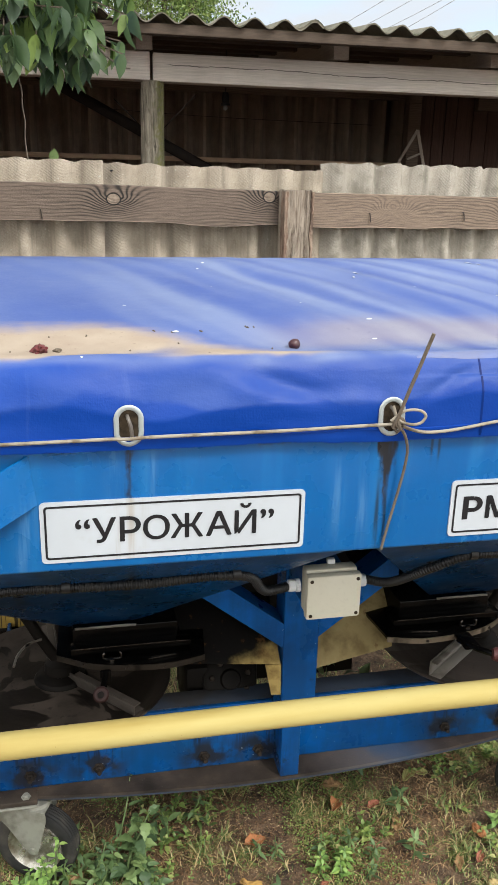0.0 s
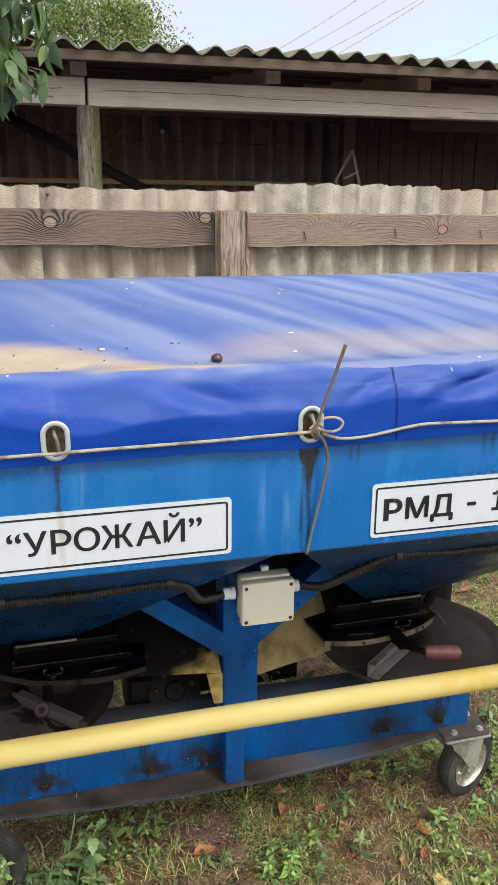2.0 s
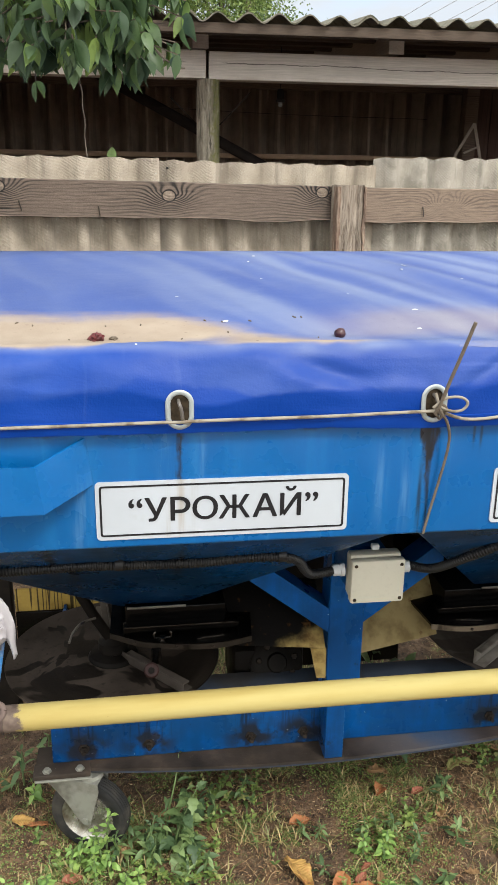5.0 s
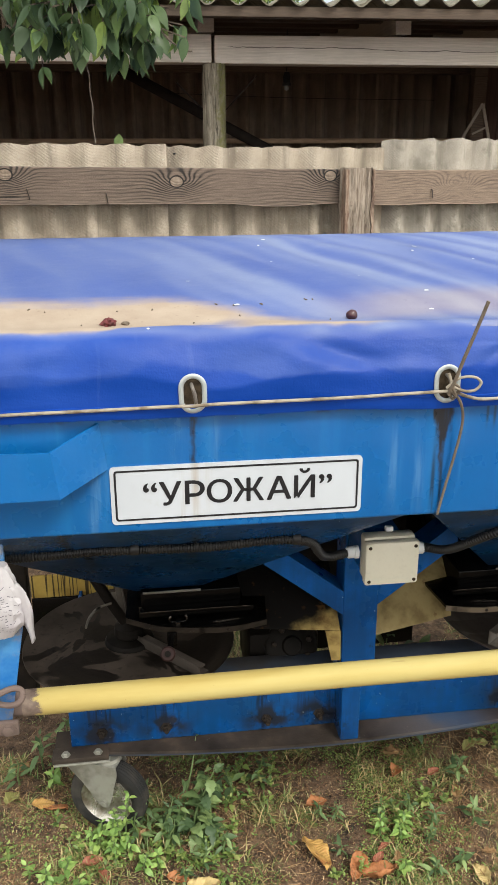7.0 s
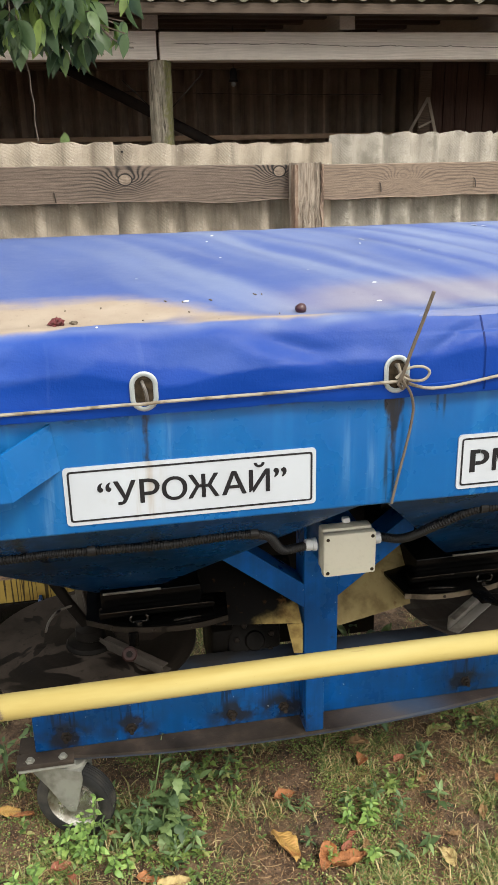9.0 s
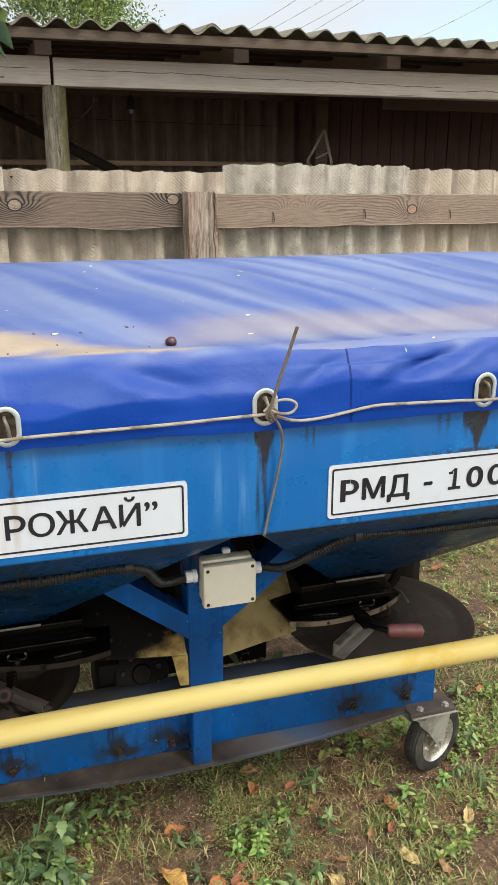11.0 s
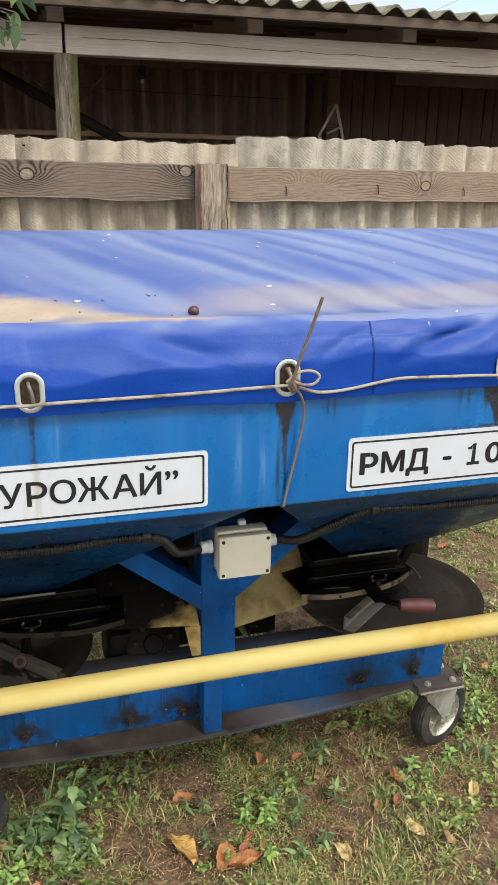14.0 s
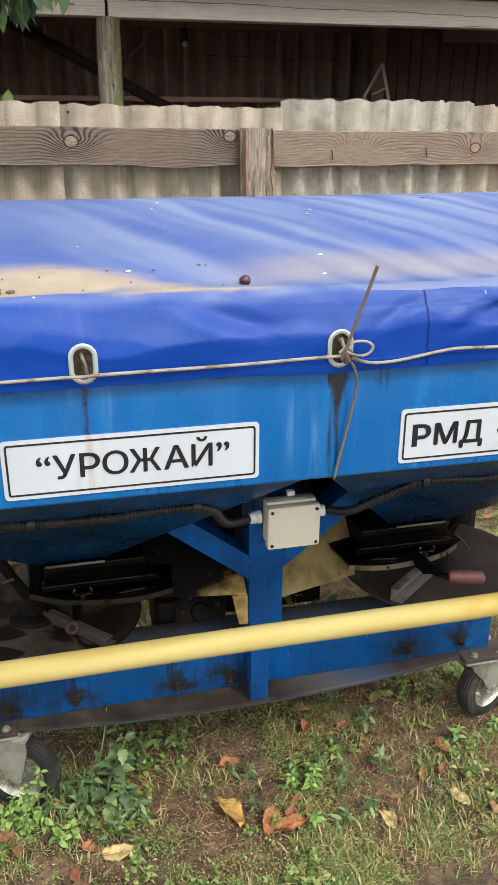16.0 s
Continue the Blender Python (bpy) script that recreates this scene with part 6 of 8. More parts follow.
def tarp_shift(x, y, z):
    """Folds and sags of the cloth: a shift along y for the front flap and along z for the top."""
    dy = dz = 0.0
    if y < 1.425:
        h = max(0.0, min(1.0, (z - 1.21) / 0.11))
        dy += 0.0045 * noise.noise((x * 5.5, 1.0, z * 9)) * (0.3 + h) + 0.002 * noise.noise((x * 16, 4.0, z * 26))
        dy += 0.010 * h * math.exp(-((x - 0.27 - 0.5 * (1.33 - z)) / 0.10) ** 2) * math.exp(-((z - 1.29) / 0.025) ** 2)
        dy += 0.008 * h * math.exp(-((x - 0.68) / 0.07) ** 2) * math.exp(-((z - 1.285) / 0.02) ** 2)
        dy -= 0.003 * h
    if z < 1.36 and y < 1.50:  # the flap breaks along a wavy line and leans back above it
        brk = 1.266 + 0.022 * noise.noise((x * 4.5, 0.3, 7)) + 0.007 * noise.noise((x * 13, 0.7, 3)) - 0.02 * math.exp(-((x - 0.02) / 0.06) ** 2)
        over = max(0.0, min(z, 1.325) - brk)
        lean = 0.40 * over * over / (over + 0.0012)
        lean += 0.006 * noise.noise((x * 7, 2, z * 22)) * min(1.0, over / 0.03)
        for fx, run, wide, deep in ((0.500, 1.6, 0.022, 0.006), (0.625, 1.2, 0.02, -0.004), (0.70, 2.2, 0.035, 0.012), (0.775, 1.6, 0.025, -0.006), (0.24, -1.8, 0.04, 0.008), (0.17, -1.2, 0.03, -0.004), (-0.2, 1.0, 0.04, 0.005)):
            lean += deep * math.exp(-((x - fx - run * (z - 1.29)) / wide) ** 2) * math.exp(-((z - 1.292) / 0.022) ** 2)
        dy += lean * max(0.0, min(1.0, (1.50 - y) / 0.07))
    if z > 1.30:
        t = max(0.0, min(1.0, (y - 1.45) / 0.12)) * max(0.0, min(1.0, (2.74 - y) / 0.2))
        ph = (x + 0.5 * (y - 1.6)) / 0.13 + 0.9 * noise.noise((x * 2.0, y * 2.0, 9))
        a = max(0.0, min(1.0, (x + 0.05) / 0.35)) * (0.35 + 0.65 * math.exp(-((y - 1.9) / 0.22) ** 2))
        dz += t * ((0.0030 * a * math.sin(2 * math.pi * ph) + 0.005 * noise.noise((x * 1.7, y * 2.4, 2)) + 0.002 * noise.noise((x * 7, y * 5, 6))) * (0.45 + 0.55 * math.exp(-((y - 1.8) / 0.2) ** 2)))
        e = math.exp(-((y - 1.425) / 0.02) ** 2)
        dz += e * (0.003 * noise.noise((x * 9, 0, 1)) + 0.003 * noise.noise((x * 27, 0, 2)) * (1.0 if x > 0.4 else 0.5))
        dz -= 0.012 * math.exp(-((x - 0.60) / 0.16) ** 2) * math.exp(-((y - 1.43) / 0.03) ** 2) * 0.6
    if z < 1.215:
        dz += 0.002 * noise.noise((x * 4, 0, 5)) - 0.004 * math.exp(-((x - 0.404) / 0.12) ** 2)
    return dy, dz


def tarp_z(x, y):
    """Height of the cloth's upper side on the top."""
    p = tarp_profile()
    for (ya, za), (yb, zb) in zip(p[8:], p[9:]):
        if ya <= y <= yb:
            z = za + (zb - za) * (y - ya) / (yb - ya)
            return z + tarp_shift(x, y, z)[1] + 0.0012
    return 1.333


def build_tarp():
    tarp = thing("tarpaulin", "blue vinyl tarpaulin with dried mud, tied over the hopper", "tarpaulin", (CX, 2.06, 1.21), world_axes=True)
    fine = []
    prof = tarp_profile()
    for (ya, za), (yb, zb) in zip(prof, prof[1:]):
        m = max(1, int(math.hypot(yb - ya, zb - za) / (0.003 if ya < 1.47 else 0.006 if ya < 1.6 else 0.014)))
        fine += [(ya + (yb - ya) * k / m, za + (zb - za) * k / m) for k in range(m)]
    fine.append(prof[-1])
    for _ in range(2):
        fine = [fine[0]] + [((a[0] + 2 * b[0] + c[0]) / 4, (a[1] + 2 * b[1] + c[1]) / 4) for a, b, c in zip(fine, fine[1:], fine[2:])] + [fine[-1]]
    x0, x1 = -0.452, 1.312
    nx = 400
    xs = [x0 + (x1 - x0) * k / nx for k in range(nx + 1)]
    verts, faces = [], []
    for x in xs:
        for y, z in fine:
            dy, dz = tarp_shift(x, y, z)
            verts.append((x, y + dy, z + dz))
    w = len(fine)
    for k in range(nx):
        for j in range(w - 1):
            a = k * w + j
            faces.append((a, a + w, a + w + 1, a + 1))
    for x, base in ((x0, 0), (x1, nx * w)):  # end flaps
        first = len(verts)
        for y, z in fine:
            verts.append((x, y, 1.2065))
        for j in range(w - 1):
            faces.append((base + j, base + j + 1, first + j + 1, first + j))
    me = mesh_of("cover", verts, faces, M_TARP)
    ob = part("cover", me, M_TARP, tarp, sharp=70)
    sol = ob.modifiers.new("thickness", "SOLIDIFY")
    sol.thickness, sol.offset = 0.0022, 0.0
    # a doubled strip of cloth folded over behind the front edge
    rows = []
    bm = bmesh.new()
    first = next(k for k, (y, z) in enumerate(fine) if y > 1.4125 and z > 1.31)
    for k in range(141):
        x = 0.452 + (1.305 - 0.452) * k / 140
        grow = min(1.0, k / 30)
        count = 9
        reach = 1.2 + 12.0 * grow * (2 - grow) + 0.8 * noise.noise((x * 6, 2, 8))
        row = []
        for j in range(count + 1):
            q = first + reach * j / count
            a, b = fine[int(q)], fine[int(q) + 1]
            y, z = a[0] + (b[0] - a[0]) * (q % 1), a[1] + (b[1] - a[1]) * (q % 1)
            dy, dz = tarp_shift(x, y, z)
            lift = 0.0014 + 0.0022 * grow * j / count + 0.0008 * noise.noise((x * 24, j, 4))
            row.append((x, y + dy - 0.0006, z + dz + lift))
        row.append((x, row[-1][1] + 0.002, row[-1][2] - 0.005))
        rows.append([bm.verts.new(q) for q in row])
    for a, b in zip(rows, rows[1:]):
        for q in range(len(a) - 1):
            bm.faces.new((a[q], a[q + 1], b[q + 1], b[q]))
    part("doubled_fold", bm, M_FOLD, tarp, "dusty grey-blue doubled strip", sharp=60)
    # welded seams
    for x in (-0.30, 0.556, 1.1):
        bm = bmesh.new()
        rows = []
        for y, z in fine[:46]:
            dy, dz = tarp_shift(x, y, z)
            rows.append([bm.verts.new((x + s, y + dy - (0.0018 if z > 1.226 else 0.0055), z + dz)) for s in (-0.0016, 0.0016)])
        for a, b in zip(rows, rows[1:]):
            bm.faces.new((a[0], a[1], b[1], b[0]))
        part("seam", bm, M_SEAM, tarp)
    bm = bmesh.new()  # the doubled hem
    rows = []
    for k in range(181):
        x = x0 + (x1 - x0) * k / 180
        edge = 0.0025 * noise.noise((x * 6, 3, 3)) + 0.001 * noise.noise((x * 40, 3, 3))
        rows.append([bm.verts.new((x, yy + tarp_shift(x, 1.40, zz)[0], zz + tarp_shift(x, 1.40, 1.21)[1] + dz)) for yy, zz, dz in ((1.3975, 1.2045, edge), (1.3962, 1.212, 0), (1.3966, 1.2235, -edge), (1.3990, 1.2248, -edge))])
    for a, b in zip(rows, rows[1:]):
        for q in range(3):
            bm.faces.new((a[q], a[q + 1], b[q + 1], b[q]))
    hem = part("hem", bm, M_TARP, tarp)
    rng = random.Random(3)
    for x, y, r in ((0.095, 1.60, 0.008), (0.53, 1.965, 0.010), (0.515, 1.93, 0.007), (0.84, 2.06, 0.011), (0.86, 2.05, 0.008), (0.455, 1.66, 0.006), (0.43, 1.56, 0.005), (0.02, 1.75, 0.004), (0.19, 2.0, 0.004), (0.21, 2.06, 0.006), (0.2, 1.88, 0.003), (-0.06, 1.445, 0.006), (0.62, 1.85, 0.003), (0.78, 1.8, 0.003), (0.35, 1.75, 0.002), (0.72, 1.43, 0.004)):
        z = tarp_z(x, y)
        bm = bmesh.new()
        lathe(bm, [(0, 0.0012), (r * 0.5, 0.0010), (r * 0.8, 0.0002)], 12, Matrix.Translation((x, y, z)) @ pose(0, 0, 0, 9, 0, rng.uniform(0, 180)) @ Matrix.Diagonal((1.2, 0.6, 1, 1)))
        part("dropping", bm, M_WHITE, tarp, "dried white dropping")
    for x in RINGS + (1.21 - 0.05,):
        build_ring(tarp, x)
    # dry scraps of leaf on the mud
    bm = bmesh.new()
    for k in range(22):
        x, y = rng.uniform(-0.28, 0.3), rng.uniform(1.45, 1.62)
        a = rng.uniform(0, 3.14)
        lathe(bm, [(0, 0.003), (0.003, 0.002), (0.0035, 0.0)], 5, Matrix.Translation((x, y, tarp_z(x, y) - 0.0008)) @ pose(0, 0, 0, 0, 0, math.degrees(a)) @ Matrix.Diagonal((rng.uniform(0.4, 1.4), 0.4, 1, 1)))
    tagged(part("chaff", bm, M_TWIG, tarp, "dry plant scraps"), kind="stuff")


def oval(bm, x, y, z, w, h, r, n=40):
    """A ring of round section along an oval outline in the xz plane."""
    line = []
    for k in range(n):
        a = 2 * math.pi * k / n
        c, s = math.cos(a), math.sin(a)
        line.append(Vector((x + w * c, y, z + w * s + (h - w) * (1 if s > 0.0 else -1))))
    rings = []
    for k, p in enumerate(line):
        d = (line[(k + 1) % n] - line[k - 1]).normalized()
        side = d.cross(Vector((0, 1, 0))).normalized()
        rings.append([bm.verts.new(p + side * (r * 1.15 * math.cos(q)) + Vector((0, -0.55 * r * math.sin(q), 0))) for q in [2 * math.pi * j / 10 for j in range(10)]])
    for k in range(n):
        a, b = rings[k], rings[(k + 1) % n]
        for j in range(10):
            bm.faces.new((a[j], a[(j + 1) % 10], b[(j + 1) % 10], b[j]))
    return bm


def build_ring(tarp, x):
    y, z = 1.3985, 1.2415
    bm = bmesh.new()
    o = [(x + 0.0155 * math.cos(a), z + 0.0155 * math.sin(a) + (0.010 if math.sin(a) > 0 else -0.010)) for a in [2 * math.pi * k / 32 for k in range(32)]]
    slab(bm, [(p, y + 0.004, q) for p, q in o], [(p, y - 0.0012, q) for p, q in o])
    back = part("ring_recess", bm, M_RECESS, tarp)
    bm = bmesh.new()
    oval(bm, x, y - 0.0025, z, 0.0178, 0.0275, 0.0034)
    ring = part("eyelet", bm, M_RING, tarp, "galvanised oval eyelet")
    bm = bmesh.new()
    tube(bm, smooth_path([(x + 0.004, y, z - 0.017), (x + 0.004, y - 0.010, z - 0.014), (x + 0.002, y - 0.013, z + 0.002), (x - 0.001, y - 0.011, z + 0.012), (x - 0.002, y, z + 0.015)], 5), 0.0028, 8)
    part("staple", bm, M_VANE, ring)


M_FOLD = plain("dusty_grey_fold", (0.125, 0.155, 0.30), 0.6, amount=0.7, dirt=(0.20, 0.19, 0.20), scale=6, shine=0.2)
M_SEAM = plain("dark_blue_seam", (0.0015, 0.018, 0.13), 0.6, shine=0.1)
build_tarp()


def build_cord():
    cord = thing("tie_cord", "pale plastic-sheathed cord threaded along the eyelets and knotted", "cord", (0.41, 1.39, 1.22), world_axes=True)
    line = [(-0.47, 1.392, 1.222), (-0.402, 1.386, 1.218), (-0.285, 1.3925, 1.2205), (-0.15, 1.392, 1.222), (-0.034, 1.389, 1.2245), (0.002, 1.385, 1.225), (0.04, 1.389, 1.2255), (0.231, 1.3915, 1.2265), (0.33, 1.3915, 1.229), (0.385, 1.3885, 1.231), (0.41, 1.3845, 1.233)]
    bm = bmesh.new()
    tube(bm, smooth_path(line, 8), 0.0027, 8)
    part("cord_run", bm, M_ROPE, cord)
    line = [(0.41, 1.3845, 1.233), (0.43, 1.385, 1.224), (0.455, 1.390, 1.2165), (0.484, 1.3915, 1.2155), (0.52, 1.392, 1.219), (0.575, 1.391, 1.228), (0.607, 1.391, 1.231), (0.66, 1.391, 1.230), (0.76, 1.390, 1.2275), (0.81, 1.385, 1.2265), (0.9, 1.391, 1.226), (1.2, 1.392, 1.224)]
    bm = bmesh.new()
    tube(bm, smooth_path(line, 8), 0.0027, 8)
    part("cord_run", bm, M_ROPE, cord)
    bm = bmesh.new()
    tube(bm, smooth_path([(0.402, 1.384, 1.228), (0.407, 1.378, 1.245), (0.4165, 1.370, 1.285), (0.4265, 1.361, 1.325), (0.4335, 1.354, 1.355), (0.439, 1.349, 1.378)], 8), 0.0029, 8, None)
    part("cord_tail", bm, M_CORD, cord, "stiff brown cord end standing up")
    bm = bmesh.new()
    tube(bm, smooth_path([(0.398, 1.384, 1.238), (0.415, 1.376, 1.255), (0.437, 1.372, 1.257), (0.449, 1.372, 1.248), (0.442, 1.374, 1.236), (0.425, 1.377, 1.234), (0.408, 1.380, 1.242), (0.400, 1.383, 1.262)], 8), 0.0023, 8)
    part("cord_loop", bm, M_ROPE, cord)
    bm = bmesh.new()
    tube(bm, smooth_path([(0.400, 1.384, 1.24), (0.412, 1.378, 1.226), (0.405, 1.380, 1.245), (0.418, 1.380, 1.238), (0.412, 1.386, 1.22), (0.402, 1.382, 1.228)], 8), 0.0023, 8)
    part("knot", bm, M_CORD, cord)
    bm = bmesh.new()
    tube(bm, smooth_path([(0.41, 1.384, 1.232), (0.424, 1.386, 1.213), (0.4335, 1.394, 1.185), (0.433, 1.400, 1.150), (0.425, 1.404, 1.10), (0.415, 1.406, 1.05), (0.408, 1.407, 1.012)], 8), 0.0024, 8)
    part("cord_tail", bm, M_CORD, cord, "brown cord end hanging down")


build_cord()


def build_fruit():
    b = thing("dried_berry", "dark red shrivelled berry lying on the tarpaulin", "berry", (0.278, 1.52, tarp_z(0.278, 1.52) - 0.002))
    bm = bmesh.new()
    bmesh.ops.create_icosphere(bm, subdivisions=3, radius=0.0098)
    for v in bm.verts:
        v.co *= 1 + 0.10 * noise.noise(v.co * 160)
        v.co.z = v.co.z * 0.9 + 0.008
    part("berry_body", bm, M_BERRY, b)
    for (x, y), r, m, label in (((-0.122, 1.517), 0.011, M_PULP, "crushed dried red fruit on the muddy tarpaulin"), ((-0.096, 1.518), 0.006, M_TWIG, "dry brown husk on the muddy tarpaulin")):
        f = thing("crushed_fruit", label, "fruit", (x, y, tarp_z(x, y) - 0.002))
        bm = bmesh.new()
        bmesh.ops.create_icosphere(bm, subdivisions=3, radius=r)
        for v in bm.verts:
            v.co *= 1 + 0.75 * noise.noise(v.co * 190 + Vector((x * 50, 0, 0)))
            v.co.z = v.co.z * 0.75 + r * 0.55
        part("flesh", bm, m, f)


build_fruit()


def build_bag():
    bag = thing("plastic_bag", "crumpled white printed plastic bag hung on the blue bar", "bag", (-0.345, 1.43, 0.83), world_axes=True)
    bm = bmesh.new()
    rings, nn = [], 48
    for j in range(26):
        t = j / 25
        z = 0.957 - 0.128 * t
        wide = 0.018 + 0.031 * math.sin(math.pi * min(1, 0.16 + t * 0.60)) - 0.012 * max(0, t - 0.8) / 0.2
        ring = []
        for k in range(nn):
            a = 2 * math.pi * k / nn
            crease = 1 + 0.12 * noise.noise((math.cos(a) * 2.0, math.sin(a) * 2.0, z * 22)) + 0.20 * (0.35 - abs(noise.noise((math.cos(a) * 4.5, math.sin(a) * 4.5, z * 34)))) + 0.12 * (0.3 - abs(noise.noise((math.cos(a) * 10, math.sin(a) * 10, z * 70))))
            ring.append(bm.verts.new((-0.341 + wide * 1.05 * crease * math.cos(a) + 0.010 * t, 1.432 + wide * 0.55 * crease * math.sin(a), z + 0.007 * noise.noise((math.cos(a) * 3, math.sin(a) * 3, 2 + j * 0.2)))))
        rings.append(ring)
    for a, b in zip(rings, rings[1:]):
        for k in range(nn):
            bm.faces.new((a[k], a[(k + 1) % nn], b[(k + 1) % nn], b[k]))
    bm.faces.new(rings[0])
    bm.faces.new(rings[-1][::-1])
    grid = [[tuple(v.co) for v in ring] for ring in rings]
    body = part("bag_body", bm, M_BAG, bag, sharp=24)
    bm = bmesh.new()
    rows = []
    for j in range(14):
        t = j / 13
        w = 0.009 + 0.006 * math.sin(t * 5)
        c = Vector((-0.300 + 0.026 * t ** 0.6, 1.416 + 0.006 * t, 0.925 - 0.110 * t))
        rows.append([bm.verts.new(c + Vector((w * s, 0.004 * math.sin(3 * s + 6 * t) + 0.004 * abs(s), 0.003 * s))) for s in (-1, -0.5, 0, 0.5, 1)])
    for a, b in zip(rows, rows[1:]):
        for k in range(4):
            bm.faces.new((a[k], a[k + 1], b[k + 1], b[k]))
    hd = part("bag_handle", bm, M_BAG, body, sharp=60)
    hd.modifiers.new("thickness", "SOLIDIFY").thickness = 0.001
    # rows of print too small to read, as short bars that follow the film
    rng = random.Random(6)
    for j in range(4, 22):
        bm = bmesh.new()
        for i in range(33, 44):
            if rng.random() < 0.5 or (i > 40 and j % 3):
                continue
            a, b = Vector(grid[j][i % nn]), Vector(grid[j][(i + 1) % nn])
            c, d = Vector(grid[j + 1][i % nn]), Vector(grid[j + 1][(i + 1) % nn])
            f0, f1, h0 = rng.uniform(0.0, 0.3), rng.uniform(0.6, 1.0), rng.uniform(0.1, 0.5)
            h1 = h0 + rng.uniform(0.12, 0.3)
            off = Vector((0, -0.0012, 0))
            left, right = a.lerp(c, h0), b.lerp(d, h0)
            low_left, low_right = a.lerp(c, h1), b.lerp(d, h1)
            bm.faces.new([bm.verts.new(q + off) for q in (left.lerp(right, f0), left.lerp(right, f1), low_left.lerp(low_right, f1), low_left.lerp(low_right, f0))])
        part("print_bar", bm, M_PRINT, body)


build_bag()


# ---------------------------------------------------------------- plants
def leaf_points(length, width, fold=0.25, droop=0.3, n=6):
    """Vertices and faces of one pointed leaf along +x, folded along its midrib."""
    v, f = [], []
    for k in range(n + 1):
        t = k / n
        w = width * 0.5 * math.sin(math.pi * min(1, t ** 0.72 * 0.985 + 0.012)) ** 0.8 * (1 - 0.35 * max(0.0, t - 0.7) / 0.3)
        z = -droop * length * t * t
        x = length * t * (1 - 0.15 * droop * t)
        v += [(x, -w, z + fold * w), (x, 0, z), (x, w, z + fold * w)]
    for k in range(n):
        a = 3 * k
        f += [(a, a + 1, a + 4, a + 3), (a + 1, a + 2, a + 5, a + 4)]
    return np.array(v), f


class Heap:
    """Gathers many small shapes into one mesh."""

    def __init__(self):
        self.v, self.f, self.n = [], [], 0

    def add(self, verts, faces, m):
        a = np.asarray(verts) @ np.array(m.to_3x3()).T + np.array(m.translation)
        self.v.append(a)
        self.f += [tuple(i + self.n for i in q) for q in faces]
        self.n += len(a)

    def mesh(self, name, material):
        return mesh_of(name, np.concatenate(self.v), self.f, material)


BARE = ((-0.33, 1.84, 0.09), (-0.27, 1.80, 0.06), (0.36, 1.585, 0.10), (0.24, 1.60, 0.10), (0.42, 1.745, 0.05), (0.59, 1.66, 0.045), (0.63, 1.90, 0.05), (0.16, 1.70, 0.06))  # trodden soil


def bare(x, y, rng):
    """Whether this spot lies on trodden soil, with ragged edges."""
    for bx, by, r in BARE:
        if math.hypot(x - bx, y - by) < r * (1 + 0.5 * noise.noise((x * 18, y * 18, 90))) * rng.uniform(0.75, 1.15):
            return rng.random() < 0.6
    return False


def clear_of(x, y):
    """Whether a plant may stand here."""
    for wx, wy in ((-0.20, 1.865), (1.075, 1.875)):
        if math.hypot(x - wx, (y - wy) * 1.6) < 0.062:
            return False
    return True


